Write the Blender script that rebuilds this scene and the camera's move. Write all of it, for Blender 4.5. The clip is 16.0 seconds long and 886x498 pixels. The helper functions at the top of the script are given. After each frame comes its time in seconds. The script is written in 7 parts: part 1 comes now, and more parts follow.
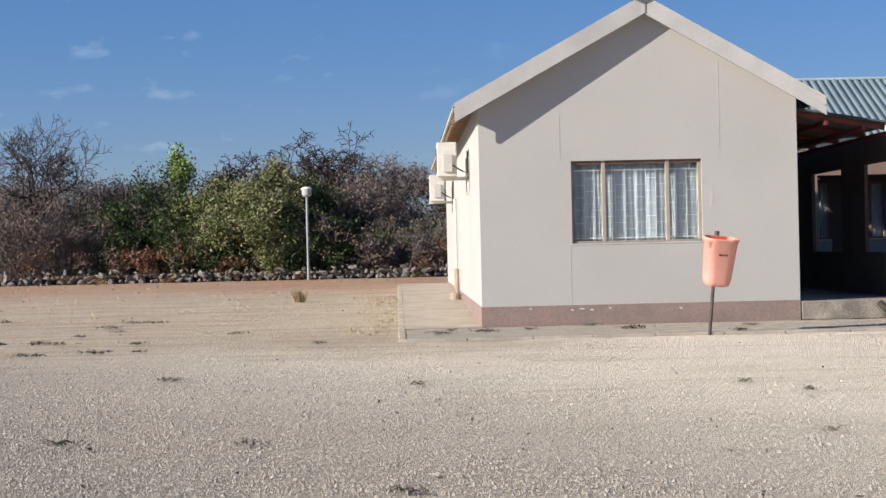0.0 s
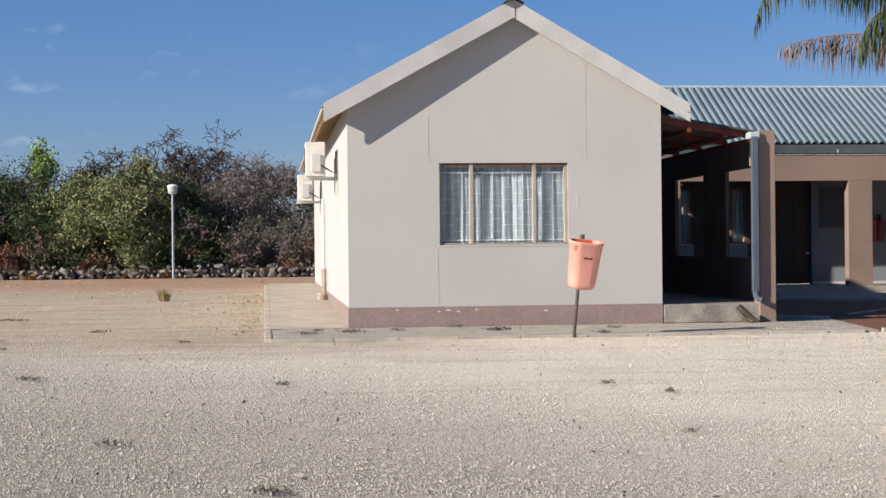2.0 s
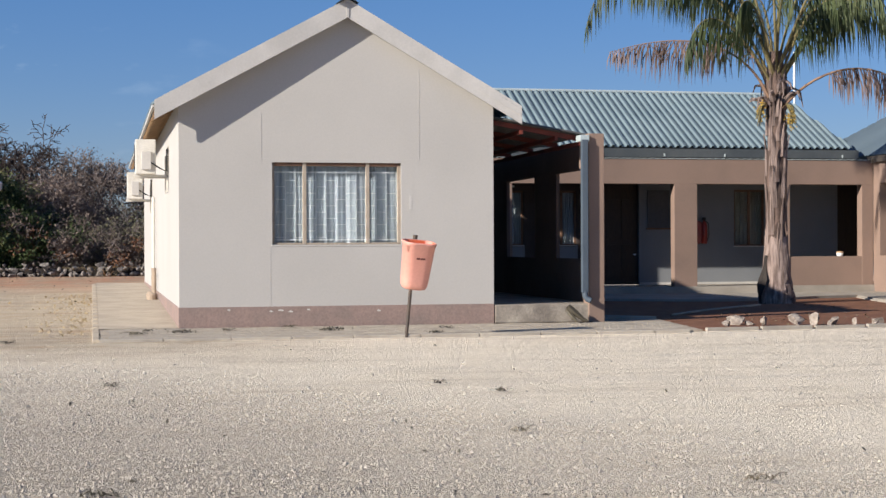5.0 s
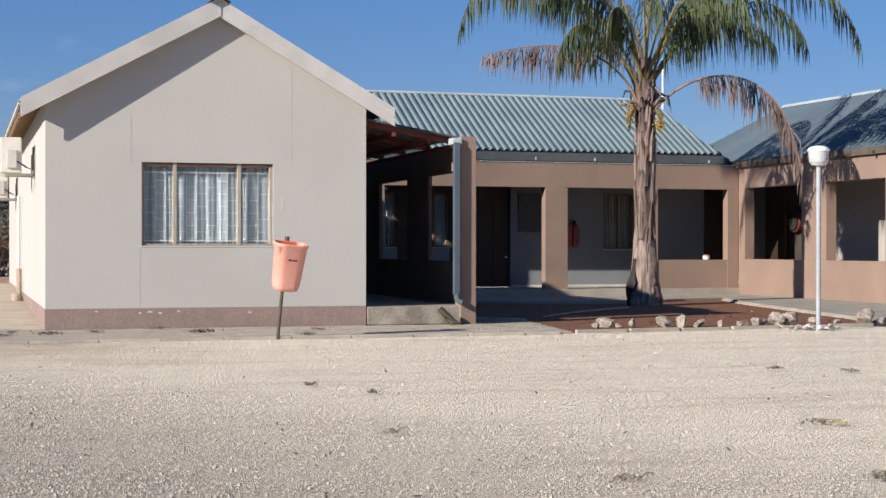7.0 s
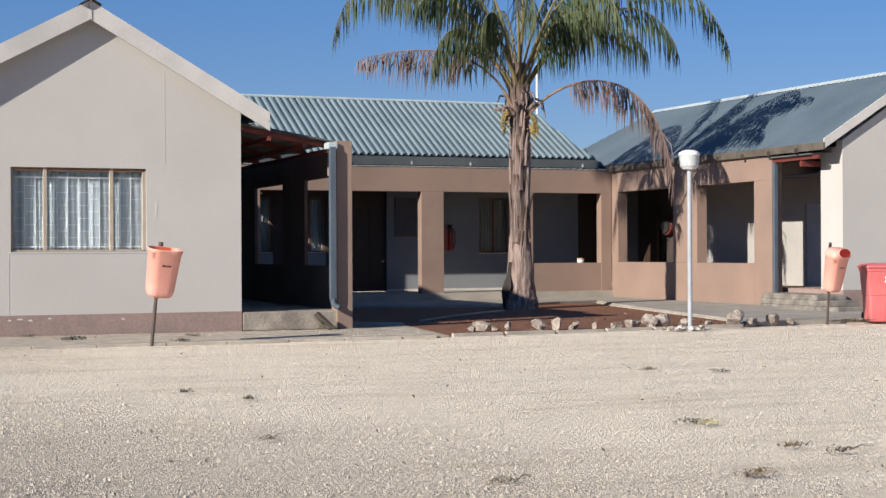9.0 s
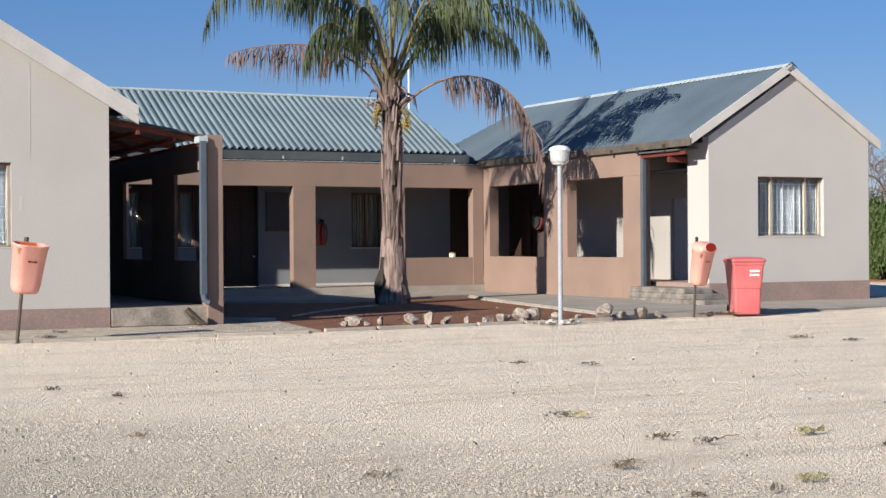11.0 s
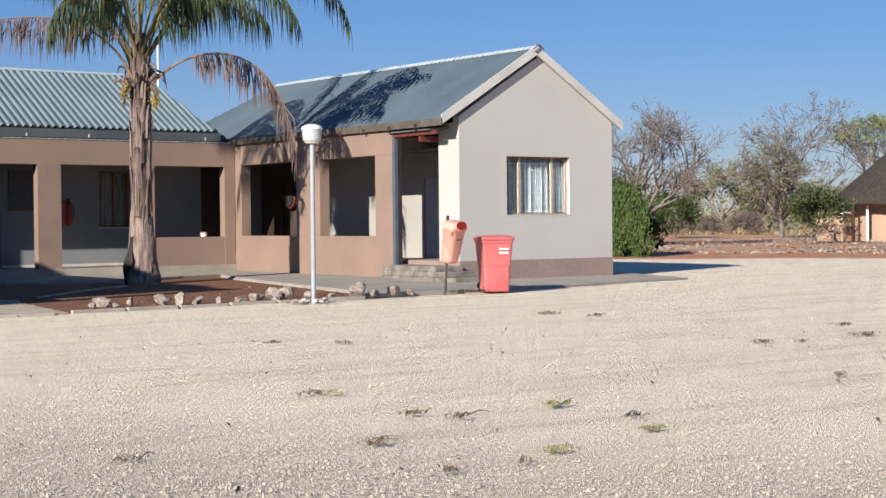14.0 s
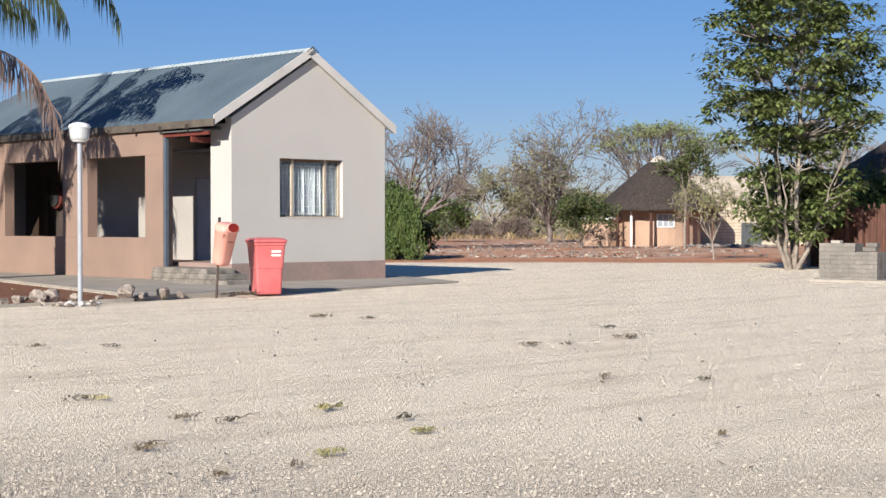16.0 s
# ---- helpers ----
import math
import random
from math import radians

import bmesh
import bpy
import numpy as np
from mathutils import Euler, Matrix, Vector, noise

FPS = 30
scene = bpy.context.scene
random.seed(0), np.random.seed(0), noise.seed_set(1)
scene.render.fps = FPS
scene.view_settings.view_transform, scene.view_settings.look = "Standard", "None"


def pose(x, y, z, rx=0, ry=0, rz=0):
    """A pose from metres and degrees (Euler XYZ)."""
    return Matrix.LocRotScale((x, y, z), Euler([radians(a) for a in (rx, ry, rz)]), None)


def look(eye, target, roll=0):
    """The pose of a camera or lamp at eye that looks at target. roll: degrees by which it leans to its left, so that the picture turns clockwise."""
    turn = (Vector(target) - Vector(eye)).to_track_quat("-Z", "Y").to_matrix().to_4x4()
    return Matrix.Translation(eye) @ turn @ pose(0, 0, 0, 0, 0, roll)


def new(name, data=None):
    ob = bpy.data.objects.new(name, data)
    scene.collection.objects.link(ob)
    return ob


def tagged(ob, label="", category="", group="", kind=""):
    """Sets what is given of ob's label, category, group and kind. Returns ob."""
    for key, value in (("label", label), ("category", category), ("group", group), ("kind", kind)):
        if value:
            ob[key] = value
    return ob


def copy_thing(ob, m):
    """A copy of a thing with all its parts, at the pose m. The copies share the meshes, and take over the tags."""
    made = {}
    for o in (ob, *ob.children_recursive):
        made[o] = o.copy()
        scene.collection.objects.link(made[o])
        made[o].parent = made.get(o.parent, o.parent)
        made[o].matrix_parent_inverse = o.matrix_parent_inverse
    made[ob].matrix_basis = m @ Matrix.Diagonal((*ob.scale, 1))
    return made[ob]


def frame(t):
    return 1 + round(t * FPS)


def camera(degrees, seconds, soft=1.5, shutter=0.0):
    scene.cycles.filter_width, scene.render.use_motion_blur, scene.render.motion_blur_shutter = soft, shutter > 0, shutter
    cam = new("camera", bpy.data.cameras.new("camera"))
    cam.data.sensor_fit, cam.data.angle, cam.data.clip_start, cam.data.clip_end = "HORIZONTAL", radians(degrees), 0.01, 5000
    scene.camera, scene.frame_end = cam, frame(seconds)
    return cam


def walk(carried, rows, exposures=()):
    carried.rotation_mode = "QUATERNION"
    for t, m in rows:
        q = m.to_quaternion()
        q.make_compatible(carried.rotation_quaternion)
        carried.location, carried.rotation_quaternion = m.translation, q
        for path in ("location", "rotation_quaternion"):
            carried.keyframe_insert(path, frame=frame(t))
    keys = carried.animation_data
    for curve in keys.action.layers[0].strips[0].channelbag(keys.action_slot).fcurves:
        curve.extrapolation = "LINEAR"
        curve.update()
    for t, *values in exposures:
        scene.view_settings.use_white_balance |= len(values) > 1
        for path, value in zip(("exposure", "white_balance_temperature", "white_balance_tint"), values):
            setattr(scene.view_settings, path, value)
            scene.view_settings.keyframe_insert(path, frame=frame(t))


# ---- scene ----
cam = camera(32.44, 16.0, soft=1.5)
EYE = 1.32
# seconds, yaw, pitch, roll of a camera that turns on a tripod
TURNS = [
    (0, -0.967, -0.068, 1.288), (0.5, -1.732, -0.122, 1.067), (1, -3.285, -0.106, 0.818), (1.5, -4.378, -0.140, 0.595),
    (2, -5.946, -0.117, 0.564), (2.5, -7.138, -0.152, 0.478), (3, -7.949, -0.184, 0.253), (3.5, -8.831, -0.161, 0.318),
    (4, -10.067, -0.166, 0.344), (6.5, -15.599, -0.136, 0.016), (7, -17.023, -0.092, -0.053), (7.5, -18.009, 0.101, -0.161),
    (8, -19.013, 0.165, -0.250), (8.5, -20.370, 0.117, 0.022), (9, -21.671, 0.063, 0.271), (11.5, -28.008, -0.255, 0.342),
    (12, -29.645, -0.340, 0.336), (12.5, -30.937, -0.358, 0.293), (13, -32.594, -0.564, 0.322), (13.5, -34.074, -0.747, 0.448),
    (14, -35.758, -1.026, 0.533), (14.5, -38.467, -1.227, 0.540), (15, -40.798, -1.197, 0.333), (15.5, -42.522, -1.163, 0.176),
    (16, -44.285, -0.958, -0.009)]
walk(cam, [(t, pose(0, 0, EYE, 90 + p, r, w)) for t, w, p, r in TURNS], exposures=[(0, 0.67), (7, 0.63), (9, 0.65), (12.5, 0.70), (16, 0.73)])

# ---- light ----
SUN_TO = Vector((-2.6, -1.12, 1.24)).normalized()
world = bpy.data.worlds.new("sky")
scene.world = world
world.use_nodes = True
wn = world.node_tree.nodes
sky = wn.new("ShaderNodeTexSky")
sky.sky_type = "NISHITA"
sky.sun_disc = False
sky.sun_elevation = math.asin(SUN_TO.z)
sky.sun_rotation = math.atan2(SUN_TO.x, SUN_TO.y) % (2 * math.pi)
sky.altitude, sky.air_density, sky.dust_density, sky.ozone_density = 1100, 1.0, 0.0, 2.5
wn["Background"].inputs["Strength"].default_value = 0.0435
wl = world.node_tree.links
coord, split_ = wn.new("ShaderNodeTexCoord"), wn.new("ShaderNodeSeparateXYZ")
wl.new(coord.outputs["Generated"], split_.inputs[0])
clear = wn.new("ShaderNodeValToRGB")  # dry clear air: a deeper blue than the model gives
clear.color_ramp.elements[0].position, clear.color_ramp.elements[0].color = 0.0, (0.76, 0.765, 1.04, 1)
clear.color_ramp.elements[1].position, clear.color_ramp.elements[1].color = 0.30, (0.63, 1.12, 1.62, 1)
wl.new(split_.outputs["Z"], clear.inputs["Fac"])
blue = wn.new("ShaderNodeMix")
blue.data_type, blue.blend_type = "RGBA", "MULTIPLY"
blue.inputs["Factor"].default_value = 1.0
side_ = wn.new("ShaderNodeMapRange")  # the sky pales towards the sun's side
side_.inputs["From Min"].default_value, side_.inputs["From Max"].default_value = -1.0, 1.0
side_.inputs["To Min"].default_value, side_.inputs["To Max"].default_value = 1.30, 0.86
wl.new(split_.outputs["X"], side_.inputs["Value"])
paler = wn.new("ShaderNodeVectorMath")
paler.operation = "SCALE"
wl.new(sky.outputs[0], paler.inputs[0])
wl.new(side_.outputs[0], paler.inputs["Scale"])
wl.new(paler.outputs[0], blue.inputs[6])
wl.new(clear.outputs["Color"], blue.inputs[7])
# a few thin cloud wisps in one quarter of the sky
stretch_ = wn.new("ShaderNodeMapping")
stretch_.inputs["Scale"].default_value = (1.0, 1.0, 2.4)
puff = wn.new("ShaderNodeTexNoise")
puff.inputs["Scale"].default_value, puff.inputs["Detail"].default_value = 26, 4
wl.new(coord.outputs["Generated"], stretch_.inputs[0])
wl.new(stretch_.outputs[0], puff.inputs["Vector"])
thin_, east = wn.new("ShaderNodeMapRange"), wn.new("ShaderNodeMapRange")
thin_.inputs["From Min"].default_value, thin_.inputs["From Max"].default_value, thin_.inputs["To Max"].default_value = 0.60, 0.82, 0.30
east.inputs["From Min"].default_value, east.inputs["From Max"].default_value = 0.10, -0.12
wl.new(puff.outputs["Fac"], thin_.inputs["Value"])
wl.new(split_.outputs["X"], east.inputs["Value"])
wisp = wn.new("ShaderNodeMath")
wisp.operation = "MULTIPLY"
wl.new(thin_.outputs[0], wisp.inputs[0])
wl.new(east.outputs[0], wisp.inputs[1])
cloud = wn.new("ShaderNodeMix")
cloud.data_type = "RGBA"
cloud.inputs[7].default_value = (11.0, 13.0, 15.0, 1)
wl.new(wisp.outputs[0], cloud.inputs["Factor"])
wl.new(blue.outputs[2], cloud.inputs[6])
wl.new(cloud.outputs[2], wn["Background"].inputs["Color"])
sun = new("sun", bpy.data.lights.new("sun", "SUN"))
sun.data.energy, sun.data.angle, sun.data.color = 5.0, radians(0.6), (1.0, 0.93, 0.83)
sun.matrix_basis = look(SUN_TO * 60, (0, 0, 0))

# ---- materials ----


def mat(name, col, col2=None, scale=6.0, rough=0.85, metal=0.0, bump=0.0, bscale=None, grain=0.12, stretch=(1, 1, 1), vary=0.0, spec=0.3):
    """A procedural surface: two colours mixed by broad noise, a fine grain over them, relief, and a change of tone from object to object."""
    m = bpy.data.materials.new(name)
    m.use_nodes = True
    n, ln = m.node_tree.nodes, m.node_tree.links
    b = n["Principled BSDF"]
    b.inputs["Roughness"].default_value, b.inputs["Metallic"].default_value = rough, metal
    b.inputs["Specular IOR Level"].default_value = spec
    tc, mp = n.new("ShaderNodeTexCoord"), n.new("ShaderNodeMapping")
    mp.inputs["Scale"].default_value = stretch
    ln.new(tc.outputs["Object"], mp.inputs["Vector"])
    broad, fine = n.new("ShaderNodeTexNoise"), n.new("ShaderNodeTexNoise")
    broad.inputs["Scale"].default_value, broad.inputs["Detail"].default_value = scale, 5
    fine.inputs["Scale"].default_value, fine.inputs["Detail"].default_value = (bscale or scale * 12), 4
    for t in (broad, fine):
        ln.new(mp.outputs[0], t.inputs["Vector"])
    ramp = n.new("ShaderNodeValToRGB")
    ramp.color_ramp.elements[0].position, ramp.color_ramp.elements[1].position = 0.36, 0.66
    ramp.color_ramp.elements[0].color = (*col, 1)
    ramp.color_ramp.elements[1].color = (*(col2 or [c * 0.85 for c in col]), 1)
    ln.new(broad.outputs["Fac"], ramp.inputs["Fac"])
    mr = n.new("ShaderNodeMapRange")
    mr.inputs["From Min"].default_value, mr.inputs["From Max"].default_value = 0.25, 0.75
    mr.inputs["To Min"].default_value, mr.inputs["To Max"].default_value = 1 - grain, 1 + grain
    ln.new(fine.outputs["Fac"], mr.inputs["Value"])
    mul = n.new("ShaderNodeVectorMath")
    mul.operation = "SCALE"
    ln.new(ramp.outputs["Color"], mul.inputs[0])
    ln.new(mr.outputs[0], mul.inputs["Scale"])
    last = mul.outputs[0]
    if vary:
        oi, geo, ad = n.new("ShaderNodeObjectInfo"), n.new("ShaderNodeNewGeometry"), n.new("ShaderNodeMath")
        ad.operation = "ADD"
        ln.new(oi.outputs["Random"], ad.inputs[0])
        ln.new(geo.outputs["Random Per Island"], ad.inputs[1])
        mv = n.new("ShaderNodeMapRange")
        mv.inputs["From Max"].default_value = 2.0
        mv.inputs["To Min"].default_value, mv.inputs["To Max"].default_value = 1 - vary, 1 + vary
        ln.new(ad.outputs[0], mv.inputs["Value"])
        mu = n.new("ShaderNodeVectorMath")
        mu.operation = "SCALE"
        ln.new(last, mu.inputs[0])
        ln.new(mv.outputs[0], mu.inputs["Scale"])
        last = mu.outputs[0]
    ln.new(last, b.inputs["Base Color"])
    if bump:
        bp = n.new("ShaderNodeBump")
        bp.inputs["Strength"].default_value, bp.inputs["Distance"].default_value = bump, 0.02
        ln.new(fine.outputs["Fac"], bp.inputs["Height"])
        ln.new(bp.outputs[0], b.inputs["Normal"])
    return m


def glass(name, tint):
    m = bpy.data.materials.new(name)
    m.use_nodes = True
    b = m.node_tree.nodes["Principled BSDF"]
    b.inputs["Base Color"].default_value = (*tint, 1)
    b.inputs["Roughness"].default_value = 0.03
    b.inputs["Transmission Weight"].default_value = 1.0
    b.inputs["IOR"].default_value = 1.2
    return m


def leafy(name, col, col2, vary=0.35):
    m = mat(name, col, col2, scale=1.2, rough=0.6, grain=0.15, bscale=9, vary=vary, spec=0.25)
    b = m.node_tree.nodes["Principled BSDF"]
    b.inputs["Subsurface Weight"].default_value = 0.0
    return m


PLASTER = mat("cream plaster", (0.455, 0.432, 0.405), (0.43, 0.408, 0.382), scale=0.6, bump=0.07, bscale=40, grain=0.035)
PLINTH = mat("faded maroon plinth paint", (0.29, 0.205, 0.178), (0.235, 0.178, 0.157), scale=2.2, bump=0.2, bscale=30, grain=0.15)
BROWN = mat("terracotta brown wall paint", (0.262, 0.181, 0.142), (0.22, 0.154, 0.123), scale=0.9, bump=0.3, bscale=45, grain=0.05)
ROOF = mat("blue grey painted roof sheet", (0.175, 0.228, 0.25), (0.14, 0.186, 0.208), scale=0.7, rough=0.6, metal=0.1, bscale=20, grain=0.06, spec=0.4)
RIDGE = mat("pale ridge capping", (0.50, 0.56, 0.56), (0.40, 0.46, 0.47), scale=3, rough=0.5, metal=0.2)
FASCIA = mat("grey white fascia board", (0.52, 0.495, 0.468), (0.44, 0.42, 0.397), scale=1.6, bump=0.1, grain=0.05, bscale=30)
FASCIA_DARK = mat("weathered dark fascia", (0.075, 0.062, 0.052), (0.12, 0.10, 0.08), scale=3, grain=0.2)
GUTTER = mat("charcoal gutter", (0.06, 0.07, 0.078), (0.085, 0.095, 0.10), scale=2, rough=0.5, spec=0.4)
RAFTER = mat("pale pine rafters", (0.42, 0.27, 0.15), (0.34, 0.21, 0.12), scale=5, stretch=(1, 8, 1))
RED_STEEL = mat("red oxide steel", (0.16, 0.035, 0.025), (0.10, 0.03, 0.025), scale=5, rough=0.6)
OLD_SHEET = mat("dull lean-to roof sheet", (0.13, 0.135, 0.13), (0.10, 0.10, 0.10), scale=3, rough=0.6, metal=0.2)
PIPE = mat("slate blue downpipe", (0.085, 0.108, 0.135), (0.07, 0.09, 0.115), scale=4, rough=0.5)
WOODFRAME = mat("tan timber window frame", (0.37, 0.31, 0.25), (0.30, 0.25, 0.195), scale=6, stretch=(6, 6, 1), grain=0.15)
LINTEL = mat("dark lintel edge", (0.18, 0.10, 0.065), (0.13, 0.075, 0.05), scale=6)
BARS = mat("white burglar bars", (0.52, 0.53, 0.54), (0.44, 0.45, 0.46), scale=9, rough=0.5)
CURTAIN = mat("pale net curtain", (0.285, 0.31, 0.33), (0.22, 0.245, 0.27), scale=3, stretch=(6, 6, 0.6), grain=0.1)
CURTAIN_BEIGE = mat("beige lined curtain", (0.36, 0.34, 0.28), (0.27, 0.26, 0.22), scale=3, stretch=(5, 5, 0.6))
PANE = glass("window glass", (0.90, 0.95, 0.98))
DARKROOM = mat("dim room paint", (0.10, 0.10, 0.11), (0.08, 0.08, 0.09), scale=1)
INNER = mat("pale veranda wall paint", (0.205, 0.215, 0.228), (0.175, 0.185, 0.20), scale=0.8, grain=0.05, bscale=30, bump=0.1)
DOORWOOD = mat("dark door brown and doorway shade", (0.045, 0.028, 0.02), (0.03, 0.02, 0.015), scale=6, stretch=(8, 8, 1), rough=0.5)
# Cream plaster copied darker, so sunlight on the arcade's back wall looks weaker.
PLASTER_DIM = mat("cream plaster dimmed behind arcade", (0.37, 0.35, 0.325), (0.33, 0.315, 0.295), scale=0.8, grain=0.05, bscale=30)
# Wall brown made much darker: the veranda's inside shade is in the colour.
BROWN_SHADED = mat("brown wall paint darkened for veranda shade", (0.115, 0.08, 0.066), (0.09, 0.063, 0.053), scale=1.2, grain=0.08)
EXT_RED = mat("red enamel", (0.26, 0.02, 0.018), (0.20, 0.016, 0.014), scale=4, rough=0.35, spec=0.5)
SLAB_EDGE = mat("stained pale concrete edge", (0.37, 0.325, 0.27), (0.20, 0.172, 0.145), scale=2.4, bump=0.35, bscale=30, grain=0.2)
LITTER_GREEN = leafy("withered yellow green plant litter", (0.30, 0.27, 0.12), (0.19, 0.18, 0.075))
PEBBLE_GREY = mat("grey gravel stones", (0.475, 0.42, 0.352), (0.325, 0.285, 0.238), scale=9, grain=0.15, vary=0.35)
# Near-black colour puts the deep shade behind the openings into these walls.
SHADEWALL = mat("near-black wall colour for deep shade", (0.06, 0.045, 0.04), (0.045, 0.035, 0.032), scale=1.5)
DOORWHITE = mat("grey painted door", (0.42, 0.43, 0.45), (0.36, 0.37, 0.39), scale=2)
CONCRETE = mat("worn concrete", (0.345, 0.31, 0.265), (0.26, 0.235, 0.20), scale=1.6, bump=0.3, bscale=40, grain=0.12)
STEP = mat("dirty worn step concrete", (0.25, 0.225, 0.195), (0.13, 0.117, 0.102), scale=4, bump=0.5, bscale=30, grain=0.25)
# Darker copy of ROOF: weaker light on the wing put into colour.
ROOF_SHADED = mat("blue grey roof sheet darkened for shade", (0.102, 0.137, 0.165), (0.08, 0.11, 0.136), scale=0.7, rough=0.65, metal=0.1, bscale=20, grain=0.06, spec=0.3)
PAVER = mat("grey concrete paver", (0.40, 0.35, 0.285), (0.31, 0.27, 0.22), scale=3, bump=0.3, bscale=60, grain=0.12, vary=0.16)
JOINT = mat("sandy paving joint", (0.36, 0.30, 0.235), (0.28, 0.235, 0.185), scale=4, grain=0.2)
KERB = mat("pale kerb stone", (0.42, 0.375, 0.315), (0.31, 0.275, 0.235), scale=3, bump=0.3, bscale=40)
SOIL = mat("dark red garden soil", (0.155, 0.066, 0.036), (0.22, 0.105, 0.06), scale=2.5, bump=0.9, bscale=30, grain=0.3)
ROCK = mat("grey field stone", (0.235, 0.21, 0.19), (0.075, 0.066, 0.06), scale=5, bump=0.7, bscale=22, grain=0.25, vary=0.4)
ROCK_PALE = mat("whitish garden rock", (0.36, 0.31, 0.265), (0.185, 0.15, 0.128), scale=5, bump=0.7, bscale=25, grain=0.22, vary=0.25)
PEBBLE = mat("pale gravel stones", (0.54, 0.465, 0.365), (0.47, 0.41, 0.325), scale=9, grain=0.15, vary=0.2)
BIN_PINK = mat("faded salmon plastic", (0.72, 0.345, 0.275), (0.65, 0.295, 0.235), scale=2, rough=0.5, grain=0.05, spec=0.4)
BIN_ORANGE = mat("orange plastic rim", (0.72, 0.16, 0.075), (0.6, 0.13, 0.06), scale=3, rough=0.45)
BIN_INSIDE = mat("red plastic throat", (0.30, 0.02, 0.014), (0.22, 0.016, 0.01), scale=3, rough=0.6)
BIN_RED = mat("faded red plastic", (0.52, 0.135, 0.135), (0.45, 0.10, 0.10), scale=2.2, rough=0.42, grain=0.05, spec=0.45)
RUBBER = mat("black rubber", (0.025, 0.025, 0.025), (0.04, 0.04, 0.04), scale=6)
STEEL_DARK = mat("rusty dark steel", (0.06, 0.05, 0.045), (0.10, 0.07, 0.05), scale=9, rough=0.6)
LABEL_WHITE = mat("white print", (0.75, 0.74, 0.72), (0.68, 0.67, 0.65), scale=8)
LABEL_DARK = mat("dark print", (0.10, 0.03, 0.03), (0.13, 0.04, 0.04), scale=8)
GALV = mat("grey painted lamp post", (0.34, 0.36, 0.39), (0.29, 0.31, 0.335), scale=4, rough=0.5)
LAMP_WHITE = mat("white lamp cap", (0.76, 0.76, 0.75), (0.66, 0.66, 0.65), scale=5, rough=0.45)
LAMP_GLASS = mat("ribbed milky lamp glass", (0.46, 0.47, 0.47), (0.38, 0.40, 0.40), scale=14, rough=0.3)
AC_WHITE = mat("cream metal casing", (0.66, 0.63, 0.57), (0.56, 0.53, 0.47), scale=4, rough=0.5)
AC_DARK = mat("dark fan grille", (0.05, 0.05, 0.05), (0.08, 0.08, 0.08), scale=6)
BARK = mat("fibrous palm bark", (0.15, 0.10, 0.08), (0.055, 0.038, 0.032), scale=5, stretch=(3, 3, 0.5), bump=0.9, bscale=26, grain=0.35, vary=0.2)
BOOT = mat("pinkish grey dry leaf bases", (0.31, 0.235, 0.205), (0.105, 0.072, 0.06), scale=4, stretch=(5, 5, 0.5), bump=0.7, grain=0.3, vary=0.35)
FROND = leafy("green palm leaflets", (0.032, 0.05, 0.02), (0.082, 0.098, 0.04), vary=0.5)
FROND_DRY = leafy("dry palm leaflets", (0.20, 0.14, 0.122), (0.085, 0.056, 0.046), vary=0.5)
SCAR = mat("charred palm bark", (0.022, 0.018, 0.016), (0.04, 0.032, 0.027), scale=9, bump=0.8, bscale=30)
RACHIS = mat("yellowish palm rib", (0.20, 0.17, 0.075), (0.15, 0.115, 0.06), scale=6)
RACHIS_DRY = mat("dry brown palm rib", (0.27, 0.17, 0.11), (0.2, 0.12, 0.08), scale=6)
FRUIT = mat("yellow palm fruit", (0.42, 0.30, 0.06), (0.34, 0.2, 0.04), scale=9, vary=0.3)
TWIG = mat("grey thorn twigs", (0.215, 0.18, 0.165), (0.13, 0.105, 0.096), scale=4, vary=0.3)
TWIG_DARK = mat("dark brown twigs", (0.062, 0.043, 0.036), (0.04, 0.03, 0.026), scale=4, vary=0.3)
TRUNK_PALE = mat("pale grey tree bark", (0.30, 0.26, 0.22), (0.19, 0.16, 0.135), scale=6, bump=0.5, grain=0.2)
LEAF_OLIVE = leafy("olive shrub leaves", (0.105, 0.125, 0.042), (0.24, 0.225, 0.11), vary=0.65)
LEAF_UMBRELLA = leafy("light green acacia leaves", (0.15, 0.19, 0.075), (0.20, 0.22, 0.10))
LEAF_DARK = leafy("dark green leaves", (0.032, 0.055, 0.016), (0.055, 0.08, 0.025))
LEAF_FRESH = leafy("fresh green leaves", (0.047, 0.078, 0.021), (0.085, 0.115, 0.034))
LEAF_MID = leafy("deep green glossy leaves", (0.034, 0.052, 0.017), (0.074, 0.09, 0.03), vary=0.5)
LEAF_BRIGHT = leafy("bright light green leaves", (0.21, 0.31, 0.065), (0.26, 0.34, 0.10))
LEAF_BROWN = leafy("withered brown leaves", (0.115, 0.086, 0.074), (0.165, 0.125, 0.106))
LEAF_TREE = leafy("mid green glossy leaves", (0.08, 0.11, 0.033), (0.145, 0.172, 0.06), vary=0.5)
LEAF_RUST = leafy("rusty dry leaves", (0.19, 0.085, 0.045), (0.14, 0.07, 0.04))
LEAF_GREY = leafy("sparse grey green leaves", (0.155, 0.155, 0.085), (0.21, 0.195, 0.12))
LITTER_DARK = leafy("dark withered plant litter", (0.075, 0.065, 0.045), (0.05, 0.042, 0.032))
STRIP = mat("sandy paving strip", (0.46, 0.39, 0.30), (0.37, 0.31, 0.24), scale=2.0, bump=0.4, bscale=30, grain=0.15)
